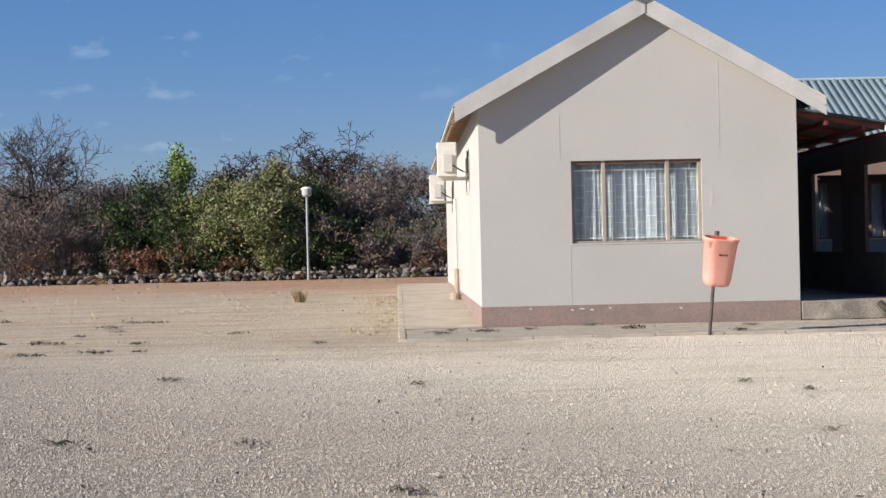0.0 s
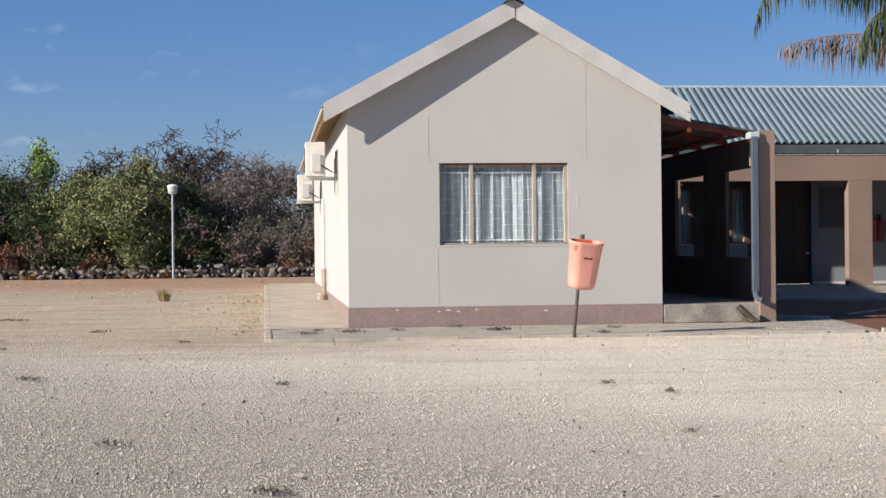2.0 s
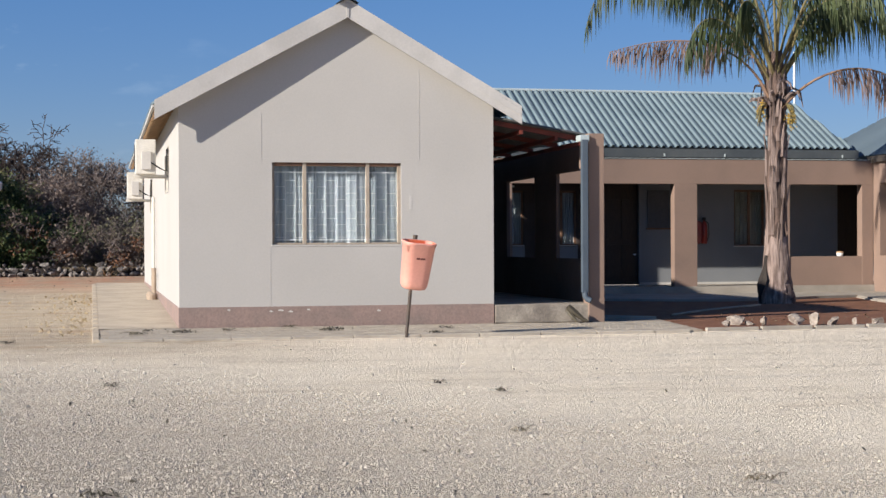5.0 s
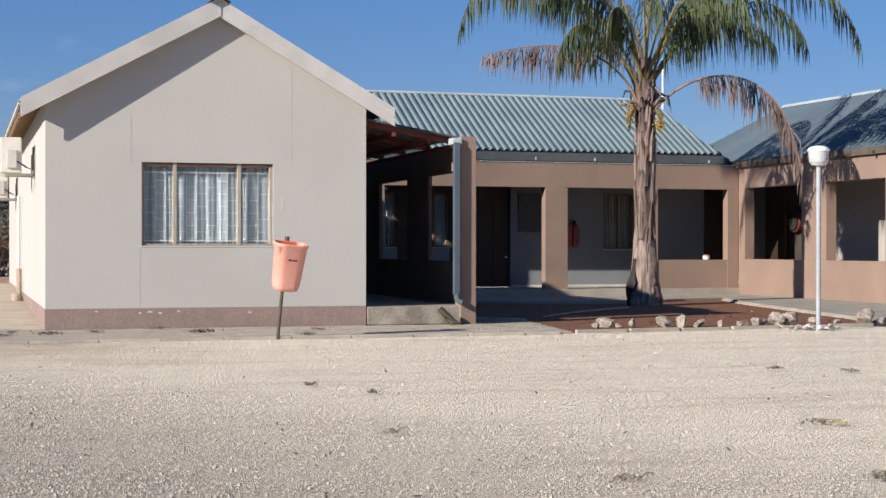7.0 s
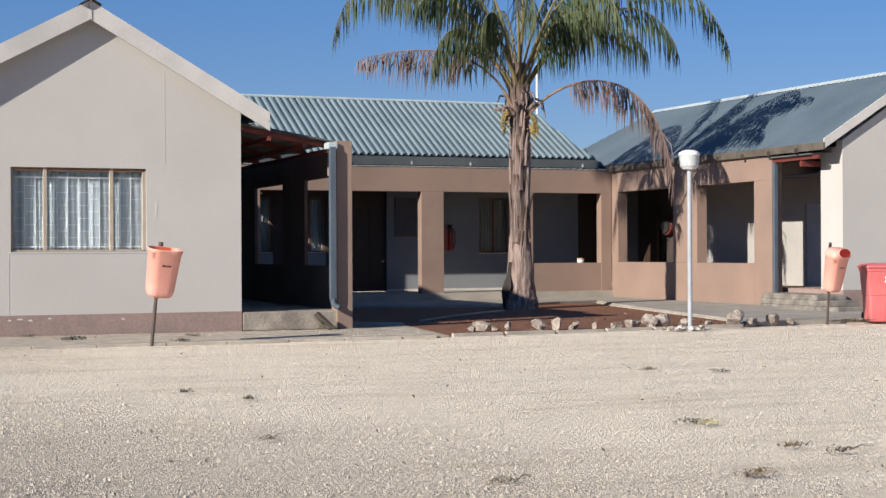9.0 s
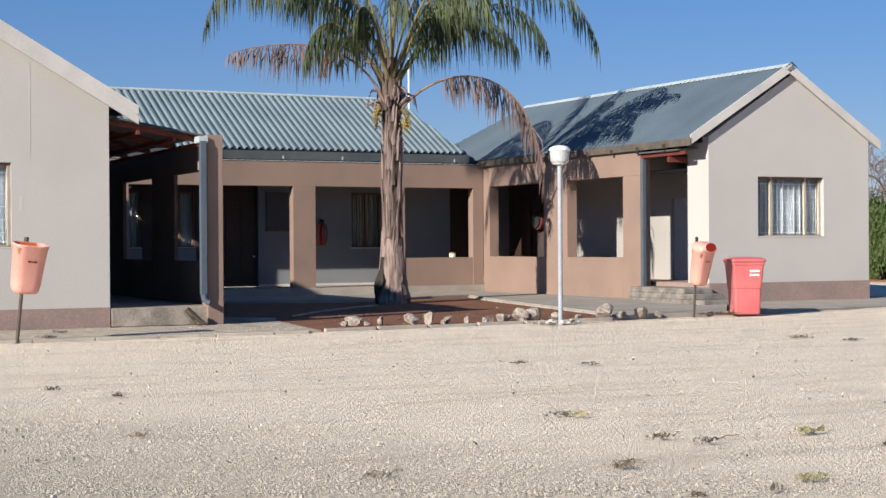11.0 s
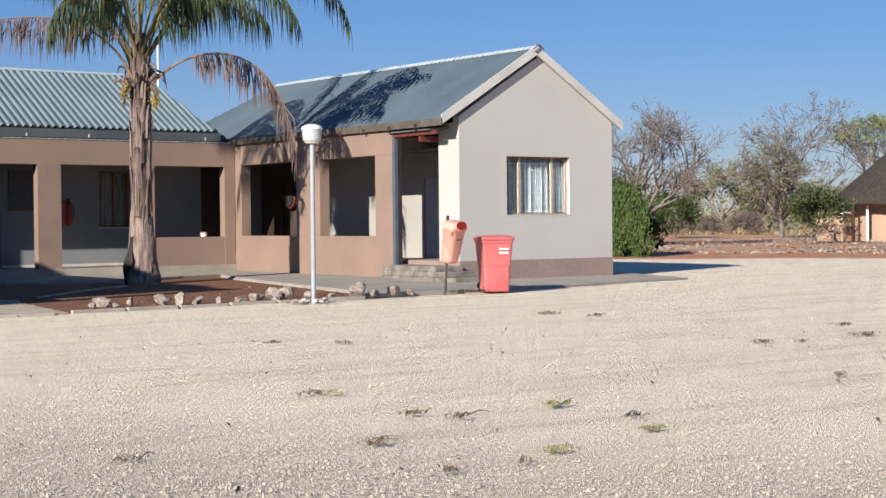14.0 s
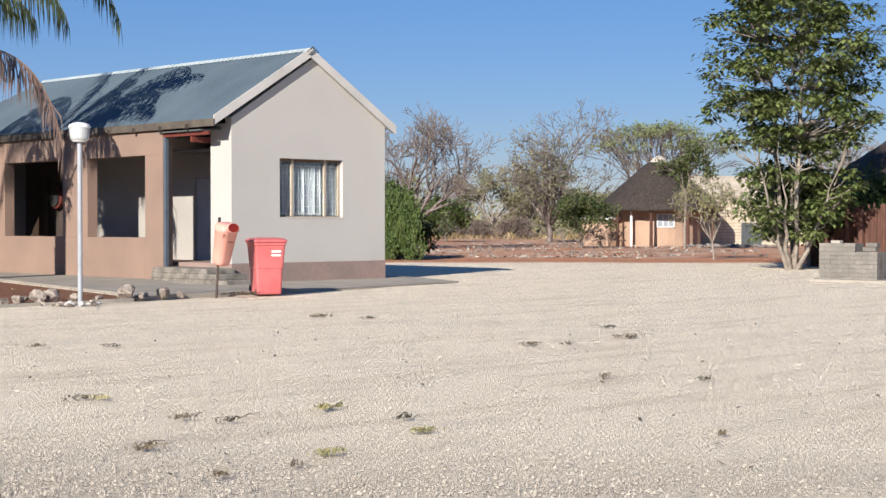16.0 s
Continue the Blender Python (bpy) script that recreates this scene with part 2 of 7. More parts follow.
POT = mat("dusty clay pot", (0.36, 0.28, 0.21), (0.28, 0.22, 0.17), scale=5)
STRAW = leafy("straw coloured dry grass", (0.48, 0.36, 0.19), (0.36, 0.27, 0.14))
DEBRIS = leafy("dry brown plant litter", (0.15, 0.12, 0.075), (0.095, 0.075, 0.05))
THATCH = mat("old grey brown thatch", (0.030, 0.024, 0.021), (0.058, 0.045, 0.037), scale=2.5, stretch=(3, 3, 1), bump=0.9, bscale=14, grain=0.35)
THATCH_CAP = mat("cement ridge cap", (0.5, 0.45, 0.38), (0.4, 0.36, 0.3), scale=3, bump=0.4)
MUD = mat("peach plaster hut wall", (0.40, 0.275, 0.20), (0.34, 0.235, 0.17), scale=1.2, bump=0.3)
POLE = mat("dark reddish poles", (0.085, 0.038, 0.028), (0.06, 0.03, 0.022), scale=5, vary=0.3)
FENCE_RED = mat("reddish fence poles", (0.12, 0.056, 0.042), (0.08, 0.04, 0.03), scale=5, stretch=(4, 4, 0.6), vary=0.35)
BLOCK = mat("grey cement block", (0.205, 0.187, 0.165), (0.155, 0.143, 0.127), scale=3, bump=0.4, bscale=30, vary=0.16)
BLOCK_CREAM = mat("cream painted brick", (0.52, 0.45, 0.35), (0.44, 0.38, 0.29), scale=3, bump=0.4, bscale=30, vary=0.12)
MORTAR = mat("grey mortar", (0.20, 0.185, 0.165), (0.17, 0.155, 0.14), scale=6)


def ground_material():
    """Pale crushed gravel, tan sand with tyre marks, and red earth further off, with ragged borders."""
    m = bpy.data.materials.new("gravel, sand and red earth")
    m.use_nodes = True
    n, ln = m.node_tree.nodes, m.node_tree.links
    b = n["Principled BSDF"]
    b.inputs["Roughness"].default_value = 0.95
    b.inputs["Specular IOR Level"].default_value = 0.15
    tc = n.new("ShaderNodeTexCoord")
    sep = n.new("ShaderNodeSeparateXYZ")
    ln.new(tc.outputs["Object"], sep.inputs[0])

    def noise_(scale, detail=5, rough=0.6, stretch=None):
        t = n.new("ShaderNodeTexNoise")
        t.inputs["Scale"].default_value, t.inputs["Detail"].default_value, t.inputs["Roughness"].default_value = scale, detail, rough
        if stretch:
            mp = n.new("ShaderNodeMapping")
            mp.inputs["Scale"].default_value = stretch
            mp.inputs["Rotation"].default_value = (0, 0, radians(20))
            ln.new(tc.outputs["Object"], mp.inputs[0])
            ln.new(mp.outputs[0], t.inputs[0])
        else:
            ln.new(tc.outputs["Object"], t.inputs[0])
        return t.outputs["Fac"]

    def op(kind, a, c):
        t = n.new("ShaderNodeMath")
        t.operation = kind
        for i, v in enumerate((a, c)):
            if isinstance(v, (int, float)):
                t.inputs[i].default_value = v
            else:
                ln.new(v, t.inputs[i])
        return t.outputs[0]

    def ramp(v, lo, hi, clamp=True):
        t = n.new("ShaderNodeMapRange")
        t.inputs["From Min"].default_value, t.inputs["From Max"].default_value = lo, hi
        ln.new(v, t.inputs["Value"])
        return t.outputs[0]

    def mix(f, a, c):
        t = n.new("ShaderNodeMix")
        t.data_type = "RGBA"
        ln.new(f, t.inputs["Factor"])
        for i, v in ((6, a), (7, c)):
            if isinstance(v, tuple):
                t.inputs[i].default_value = (*v, 1)
            else:
                ln.new(v, t.inputs[i])
        return t.outputs[2]

    x, y = sep.outputs["X"], sep.outputs["Y"]
    big, mid, fine = noise_(0.16), noise_(1.3), noise_(34, 6, 0.75)
    speck = noise_(95, 3, 0.7)
    streak = noise_(0.9, 4, 0.6, (0.35, 2.6, 1))
    gravel = mix(ramp(mid, 0.35, 0.7), (0.77, 0.665, 0.515), (0.82, 0.715, 0.57))
    gravel = mix(ramp(streak, 0.52, 0.72), gravel, (0.63, 0.525, 0.395))
    gravel = mix(op("MULTIPLY", ramp(speck, 0.5, 0.7), 0.5), gravel, (0.33, 0.27, 0.20))
    gravel = mix(op("MULTIPLY", ramp(fine, 0.55, 0.72), 0.45), gravel, (0.80, 0.71, 0.575))
    # greyer gravel on the side of the small bush land
    grey = ramp(op("ADD", op("ADD", op("MULTIPLY", x, -1.7), op("MULTIPLY", y, -0.9)), op("MULTIPLY", big, 10.0)), -13.0, 1.5)
    gravel = mix(op("MULTIPLY", grey, 0.85), gravel, mix(ramp(fine, 0.4, 0.62), (0.185, 0.16, 0.133), (0.43, 0.378, 0.315)))
    stones = n.new("ShaderNodeTexVoronoi")
    stones.inputs["Scale"].default_value = 48.0
    ln.new(tc.outputs["Object"], stones.inputs["Vector"])
    gap = ramp(stones.outputs["Distance"], 0.42, 0.75)
    gravel = mix(op("MULTIPLY", op("MULTIPLY", gap, grey), 0.35), gravel, (0.15, 0.13, 0.11))
    gravel = mix(op("MULTIPLY", ramp(noise_(0.7, 3, 0.5, (0.5, 1.8, 1)), 0.55, 0.75), 0.35), gravel, (0.50, 0.43, 0.35))
    # sand beside the house
    edge = op("ADD", op("MULTIPLY", mid, 3.0), op("MULTIPLY", big, 5.0))
    sand = mix(ramp(fine, 0.4, 0.65), (0.47, 0.39, 0.285), (0.58, 0.49, 0.37))
    sand = mix(op("MULTIPLY", ramp(streak, 0.47, 0.6), 0.65), sand, (0.38, 0.295, 0.215))
    sand = mix(op("MULTIPLY", ramp(noise_(2.2, 5, 0.7, (0.25, 2.2, 1)), 0.54, 0.66), 0.6), sand, (0.27, 0.205, 0.15))
    sand = mix(op("MULTIPLY", ramp(mid, 0.5, 0.7), 0.5), sand, (0.44, 0.30, 0.18))
    left = op("MULTIPLY", ramp(op("ADD", op("MULTIPLY", x, -1.0), edge), 0.5, 3.5), ramp(op("ADD", y, edge), 21.0, 25.5))
    col = mix(left, gravel, sand)
    red = mix(ramp(fine, 0.38, 0.66), (0.44, 0.17, 0.082), (0.52, 0.235, 0.125))
    red = mix(op("MULTIPLY", ramp(mid, 0.48, 0.64), 0.45), red, (0.47, 0.33, 0.22))
    red = mix(op("MULTIPLY", ramp(streak, 0.46, 0.62), 0.3), red, (0.30, 0.17, 0.11))
    red = mix(op("MULTIPLY", ramp(speck, 0.5, 0.68), 0.35), red, (0.20, 0.11, 0.07))
    red_left = op("MULTIPLY", ramp(op("ADD", y, op("MULTIPLY", edge, 2.2)), 44.0, 53.0), ramp(op("MULTIPLY", x, -1.0), -12.0, -6.0))
    far = op("ADD", op("ADD", op("MULTIPLY", x, 0.72), op("MULTIPLY", y, 0.69)), op("MULTIPLY", edge, 0.6))
    red_right = op("MULTIPLY", ramp(far, 53.0, 55.5), ramp(x, 20.0, 24.0))
    brown = mix(op("MULTIPLY", ramp(mid, 0.42, 0.6), 0.8), red, (0.36, 0.27, 0.19))
    col = mix(op("MULTIPLY", red_left, 0.72), col, brown)
    col = mix(red_right, col, red)
    litter = op("MULTIPLY", ramp(noise_(0.45, 6, 0.75), 0.46, 0.56), ramp(far, 57.0, 64.0))
    col = mix(op("MULTIPLY", litter, 0.7), col, (0.50, 0.41, 0.325))
    col = mix(ramp(far, 118.0, 145.0), col, (0.44, 0.31, 0.185))
    ln.new(col, b.inputs["Base Color"])
    bp = n.new("ShaderNodeBump")
    bp.inputs["Strength"].default_value, bp.inputs["Distance"].default_value = 0.8, 0.024
    ln.new(op("SUBTRACT", op("ADD", fine, op("MULTIPLY", speck, 0.5)), op("MULTIPLY", stones.outputs["Distance"], 0.5)), bp.inputs["Height"])
    ln.new(bp.outputs[0], b.inputs["Normal"])
    return m


# ---- mesh tools ----


def part(name, bm, material, parent=None, label="", smooth=False):
    """Links a bmesh as one mesh object under a thing or part."""
    me = bpy.data.meshes.new(name)
    bm.to_mesh(me)
    bm.free()
    me.materials.append(material)
    if smooth:
        me.shade_smooth()
    return linked(name, me, parent, label)


def linked(name, me, parent=None, label=""):
    ob = new(name, me)
    if parent:
        ob.parent = parent
        if parent.type == "EMPTY":
            ob.matrix_parent_inverse = parent.matrix_basis.inverted()
    if label:
        tagged(ob, label)
    return ob


def pydata(name, verts, faces, material, parent=None, label="", smooth=False):
    me = bpy.data.meshes.new(name)
    me.from_pydata(verts, [], faces)
    me.materials.append(material)
    if smooth:
        me.shade_smooth()
    return linked(name, me, parent, label)


def thing(name, label, category, at=(0, 0, 0), group="", kind=""):
    ob = new(name)
    ob.empty_display_size = 0.2
    ob.matrix_basis = Matrix.Translation(at)
    return tagged(ob, label, category, group, kind)


def box(bm, x0, x1, y0, y1, z0, z1, bevel=0.0):
    made = bmesh.ops.create_cube(bm, size=1, matrix=Matrix.LocRotScale(((x0 + x1) / 2, (y0 + y1) / 2, (z0 + z1) / 2), None, (x1 - x0, y1 - y0, z1 - z0)))
    if bevel:
        edges = list({e for v in made["verts"] for e in v.link_edges})
        bmesh.ops.bevel(bm, geom=edges, offset=bevel, segments=2, profile=0.6, affect="EDGES")
    return bm


def boxed(*args, bevel=0.0):
    return box(bmesh.new(), *args, bevel=bevel)


def prism(outline, y0, y1):
    """A solid from an outline in x and z, drawn out along y."""
    bm = bmesh.new()
    a = [bm.verts.new((x, y0, z)) for x, z in outline]
    c = [bm.verts.new((x, y1, z)) for x, z in outline]
    bm.faces.new(a)
    bm.faces.new(c[::-1])
    for i in range(len(a)):
        j = (i + 1) % len(a)
        bm.faces.new((a[j], a[i], c[i], c[j]))
    bmesh.ops.recalc_face_normals(bm, faces=bm.faces)
    return bm


def slab(outline, z0, z1):
    """A solid from an outline in x and y."""
    bm = bmesh.new()
    a = [bm.verts.new((x, y, z0)) for x, y in outline]
    c = [bm.verts.new((x, y, z1)) for x, y in outline]
    bm.faces.new(a)
    bm.faces.new(c)
    for i in range(len(a)):
        j = (i + 1) % len(a)
        bm.faces.new((a[j], a[i], c[i], c[j]))
    bmesh.ops.recalc_face_normals(bm, faces=bm.faces)
    return bm


def lathe(bm, rings, sides=20, at=(0, 0), squash=1.0):
    """Rings of (radius, z) joined round an upright axis."""
    loops = []
    for r, z in rings:
        loops.append([bm.verts.new((at[0] + r * math.cos(a), at[1] + squash * r * math.sin(a), z)) for a in (2 * math.pi * i / sides for i in range(sides))])
    for p, q in zip(loops, loops[1:]):
        for i in range(sides):
            j = (i + 1) % sides
            bm.faces.new((p[i], p[j], q[j], q[i]))
    bm.faces.new(loops[0][::-1])
    bm.faces.new(loops[-1])
    return bm


def tubes(lines, sides=4):
    """Verts and faces of tapered tubes. A line is a list of (point, radius)."""
    verts, faces = [], []
    for line in lines:
        first = len(verts)
        for k, (p, r) in enumerate(line):
            a = Vector(line[min(k + 1, len(line) - 1)][0]) - Vector(line[max(k - 1, 0)][0])
            a = a.normalized() if a.length > 1e-6 else Vector((0, 0, 1))
            u = a.cross(Vector((0.31, 0.87, 0.38))).normalized()
            w = a.cross(u)
            for i in range(sides):
                t = 2 * math.pi * i / sides
                verts.append(tuple(Vector(p) + r * (math.cos(t) * u + math.sin(t) * w)))
        for k in range(len(line) - 1):
            for i in range(sides):
                j = (i + 1) % sides
                q = first + k * sides
                faces.append((q + i, q + j, q + sides + j, q + sides + i))
    return verts, faces


def rock_mesh(name, material, seed, squash=0.75, level=3):
    rng = random.Random(seed)
    bm = bmesh.new()
    bmesh.ops.create_icosphere(bm, subdivisions=level, radius=0.5)
    off = Vector((rng.uniform(-9, 9), rng.uniform(-9, 9), rng.uniform(-9, 9)))
    cuts = [(Vector((rng.gauss(0, 1), rng.gauss(0, 1), rng.gauss(0, 1))).normalized(), rng.uniform(0.13, 0.34)) for _ in range(11)]
    for v in bm.verts:
        for nrm, d in cuts:
            over = v.co.dot(nrm) - d
            if over > 0:
                v.co -= nrm * over * 0.97
        v.co *= 1 + 0.16 * noise.noise(v.co * 3 + off) + 0.16 * noise.noise(v.co * 9 + off)
        v.co.z *= squash
    me = bpy.data.meshes.new(name)
    bm.to_mesh(me)
    bm.free()
    me.materials.append(material)
    return me

# ---- ground ----


def ground_z(x, y):
    """The yard is level; beside the long house it rises towards the stone wall."""
    rise = 0.020 * max(0.0, min(y, 33.0) - 23.6) + 0.010 * max(0.0, min(y, 60.0) - 33.0)
    return rise * max(0.0, min(1.0, (7.0 - x) / 5.0))


def axis(lo, hi, fine_lo, fine_hi, fine):
    vals, step, v = [], fine, fine_hi
    mid = list(np.arange(fine_lo, fine_hi, fine))
    up = []
    while v < hi:
        up.append(v)
        step *= 1.22
        v += step
    down, step, v = [], fine, fine_lo
    while v > lo:
        step *= 1.22
        v -= step
        down.append(v)
    return down[::-1] + mid + up + [hi]


gx, gy = axis(-1800, 1800, -8.0, 30.0, 0.4), axis(-1800, 1800, 4.0, 50.0, 0.4)
gverts = [(x, y, ground_z(x, y) + (0.012 * noise.noise(Vector((x * 0.7, y * 0.7, 0))) - 0.012 if y < 60 else 0)) for y in gy for x in gx]
gw = len(gx)
gfaces = [(j * gw + i, j * gw + i + 1, (j + 1) * gw + i + 1, (j + 1) * gw + i) for j in range(len(gy) - 1) for i in range(gw - 1)]
tagged(pydata("ground", gverts, gfaces, ground_material(), smooth=True), "pale gravel yard with sand and red earth", "ground", kind="structure")

# ---- roofs, windows ----


def sheet(name, start, along, down, length, material, parent, top=None, bottom=None, pitch=0.19, label="", height=0.036, skew=0.0):
    """Trapezoid roof sheeting: ribs run down the slope. top and bottom say, for each place along, where it starts and ends (0 to 1)."""
    along, down = Vector(along).normalized(), Vector(down)
    up = along.cross(down).normalized()
    if up.z < 0:
        up = -up
    prof = [(0.0, 0.0), (0.42, 0.0), (0.54, 1.0), (0.84, 1.0), (0.96, 0.0)]
    pts = []
    k = 0
    while k * pitch < length:
        pts += [((k + a) * pitch, h) for a, h in prof if (k + a) * pitch <= length]
        k += 1
    verts, faces = [], []
    for a, h in pts:
        t0 = top(a) if top else 0.0
        t1 = bottom(a) if bottom else 1.0
        for drop in (0.0, -0.006):
            for t in (t0, t1):
                verts.append(tuple(Vector(start) + along * (a - skew * t * max(0.0, 1 - a)) + down * t + up * (h * height + drop)))
    for i in range(len(pts) - 1):
        p, q = i * 4, i * 4 + 4
        faces += [(p, p + 1, q + 1, q), (p + 2, q + 2, q + 3, p + 3), (p + 1, p + 3, q + 3, q + 1), (p, q, q + 2, p + 2)]
    return pydata(name, verts, faces, material, parent, label)


def window(parent, x0, x1, z0, z1, y, splits, depth=0.07, curtain=None, frame_mat=None, bars=True, bar_rows=4):
    """A window in a wall that faces -y, its outer wall face at y: frame, mullions, panes, burglar bars and curtain."""
    win = part("window", boxed(x0, x1, y + depth + 0.05, y + depth + 0.07, z1 - 0.05, z1 - 0.03), LINTEL, parent, "timber window with burglar bars and drawn curtains")
    fy0, fy1 = y + depth - 0.035, y + depth + 0.02
    w = 0.055
    fm = frame_mat or WOODFRAME
    part("frame", boxed(x0, x1, fy0, fy1, z1 - w, z1, bevel=0.006), LINTEL, win, "dark top rail")
    part("frame", boxed(x0, x1, fy0, fy1, z0, z0 + w * 0.6, bevel=0.006), fm, win)
    part("frame", boxed(x0, x0 + w * 0.7, fy0, fy1, z0, z1, bevel=0.006), fm, win)
    part("frame", boxed(x1 - w, x1, fy0, fy1, z0, z1, bevel=0.006), fm, win)
    cuts = [x0] + [x0 + (x1 - x0) * s for s in splits] + [x1]
    for c in cuts[1:-1]:
        part("mullion", boxed(c - w * 0.55, c + w * 0.55, fy0 - 0.004, fy1, z0, z1, bevel=0.006), fm, win)
    part("sill", boxed(x0 - 0.02, x1 + 0.02, y - 0.006, fy0, z0 - 0.03, z0, bevel=0.008), PLASTER, win)
    for a, c in zip(cuts, cuts[1:]):
        p = part("pane", boxed(a + 0.03, c - 0.03, y + depth - 0.01, y + depth - 0.006, z0 + 0.03, z1 - 0.05), PANE, win)
        p.visible_shadow = False
    if bars:
        bm = bmesh.new()
        n = max(4, round((x1 - x0) / 0.17))
        by = y + depth + 0.06
        for i in range(n + 1):
            bx = x0 + 0.06 + (x1 - x0 - 0.12) * i / n
            box(bm, bx - 0.0035, bx + 0.0035, by - 0.006, by + 0.006, z0 + 0.05, z1 - 0.12)
        for i in range(n):
            a = x0 + 0.06 + (x1 - x0 - 0.12) * i / n
            c = x0 + 0.06 + (x1 - x0 - 0.12) * (i + 1) / n
            for k in range(bar_rows):
                bz = z0 + 0.12 + (z1 - z0 - 0.3) * (k + (0.5 if i % 2 else 0.0)) / bar_rows
                box(bm, a, c, by - 0.006, by + 0.006, bz - 0.0035, bz + 0.0035)
        box(bm, x0 + 0.05, x1 - 0.05, by - 0.007, by + 0.007, z0 + 0.07, z0 + 0.09)
        box(bm, x0 + 0.05, x1 - 0.05, by - 0.007, by + 0.007, z1 - 0.16, z1 - 0.14)
        part("burglar_bars", bm, BARS, win, "white painted steel burglar bars")
    rng = random.Random(round(x0 * 100))
    cols = 150
    cy = y + depth + 0.105
    verts, faces = [], []
    ph = [rng.uniform(0, 6.28) for _ in range(4)]
    for i in range(cols + 1):
        s = i / cols
        xx = x0 + (x1 - x0) * s
        d = 0.014 * math.sin(s * 70 + ph[0] + 2 * math.sin(s * 9 + ph[1])) + 0.010 * math.sin(s * 29 + ph[2]) + 0.005 * math.sin(s * 131)
        for zz, f in ((z1 + 0.05, 0.6), ((z0 + z1) / 2, 1.0), (z0 - 0.1, 1.2)):
            verts.append((xx, cy + d * f, zz))
    for i in range(cols):
        for k in range(2):
            p = i * 3 + k
            faces.append((p, p + 3, p + 4, p + 1))
    pydata("curtain", verts, faces, curtain or CURTAIN, win, "hanging folded net curtain", smooth=True)
    return win


def gable_wall(parent, x0, x1, y0, y1, zb, ze, za, hole, material, apex=None):
    """A gable wall with a window opening cut right through it, in pieces butted round the opening."""
    hx0, hx1, hz0, hz1 = hole
    xm = apex or (x0 + x1) / 2

    def top(x):
        return za - (za - ze) * abs(x - xm) / (xm - x0 if x < xm else x1 - xm)

    # ring of quads round the opening on both faces
    bm = bmesh.new()
    for y, flip in ((y0, 1), (y1, -1)):
        def f(pts):
            vs = [bm.verts.new((px, y, pz)) for px, pz in (pts if flip > 0 else pts[::-1])]
            bm.faces.new(vs)
        f([(x0, zb), (hx0, zb), (hx0, top(hx0)), (x0, ze)])
        f([(hx1, zb), (x1, zb), (x1, ze), (hx1, top(hx1))])
        f([(hx0, zb), (hx1, zb), (hx1, hz0), (hx0, hz0)])
        if hx0 < xm < hx1:
            f([(hx0, hz1), (hx1, hz1), (hx1, top(hx1)), (xm, za), (hx0, top(hx0))])
        else:
            f([(hx0, hz1), (hx1, hz1), (hx1, top(hx1)), (hx0, top(hx0))])
    for a, c in (((hx0, hz0), (hx1, hz0)), ((hx1, hz0), (hx1, hz1)), ((hx1, hz1), (hx0, hz1)), ((hx0, hz1), (hx0, hz0)),
                 ((x0, ze), (xm, za)), ((xm, za), (x1, ze)), ((x1, ze), (x1, zb)), ((x0, zb), (x0, ze))):
        bm.faces.new([bm.verts.new(p) for p in ((a[0], y0, a[1]), (c[0], y0, c[1]), (c[0], y1, c[1]), (a[0], y1, a[1]))])
    bmesh.ops.remove_doubles(bm, verts=bm.verts, dist=0.0005)
    bmesh.ops.recalc_face_normals(bm, faces=bm.faces)
    return part("wall", bm, material, parent, "cream plastered gable wall")


def barge(parent, xa, za, xb, zb, y, depth, thick=0.03, material=None, set_back=0.0):
    """A barge board from the ridge (xa, za) to the eave (xb, zb), its face at y; depth is measured upright, set_back moves its ridge end towards the wall."""
    bm = prism([(xa, za), (xb, zb), (xb, zb - depth), (xa, za - depth)], y, y + thick)
    for v in bm.verts:
        if abs(v.co.x - xa) < 0.01:
            v.co.y += set_back
    return part("barge_board", bm, material or FASCIA, parent, "grey white painted barge board")


# ---- the long house with the gable ----
H = thing("house", "cream plastered long house with a maroon plinth and gable", "house", (1.01, 24.23, 0))
X0, X1, Y0, Y1 = 1.01, 6.11, 24.23, 43.0
XM, ZA, ZE = 3.67, 5.21, 3.55
SL = (ZA - ZE) / (XM - 0.63)
SR = (ZA - ZE) / (6.53 - XM)
wall_e = 3.55 - 0.10 + SL * (X0 - 0.63)
gable_wall(H, X0, X1, Y0, Y0 + 0.22, 0.35, wall_e - 0.06, wall_e - 0.06 + SL * (XM - X0), (2.475, 4.565, 1.33, 2.645), PLASTER, XM)
part("wall", boxed(X0, X0 + 0.22, Y0 + 0.22, Y1, 0.35, wall_e - 0.04), PLASTER, H, "cream plastered side wall")
part("wall", boxed(X1 - 0.22, X1, Y0 + 0.22, Y1, 0.35, wall_e - 0.04), PLASTER, H)
part("wall", boxed(X0 + 0.22, X1 - 0.22, Y1 - 0.22, Y1, 0.35, wall_e - 0.04), PLASTER, H)
part("plinth", boxed(X0 - 0.012, X1 + 0.004, Y0 - 0.012, Y1, -0.2, 0.35, bevel=0.006), PLINTH, H, "faded maroon painted plinth")
for cx, cz, cw in ((2.42, 0.27, 0.05), (2.55, 0.285, 0.09), (2.72, 0.265, 0.07), (3.02, 0.29, 0.05), (1.75, 0.30, 0.05), (4.15, 0.26, 0.06)):
    part("paint_chip", prism([(cx, cz), (cx + cw, cz - 0.012), (cx + cw * 1.1, cz + 0.008), (cx + cw * 0.45, cz + 0.022)], Y0 - 0.015, Y0 - 0.005), FASCIA, H, "pale chip in the plinth paint")
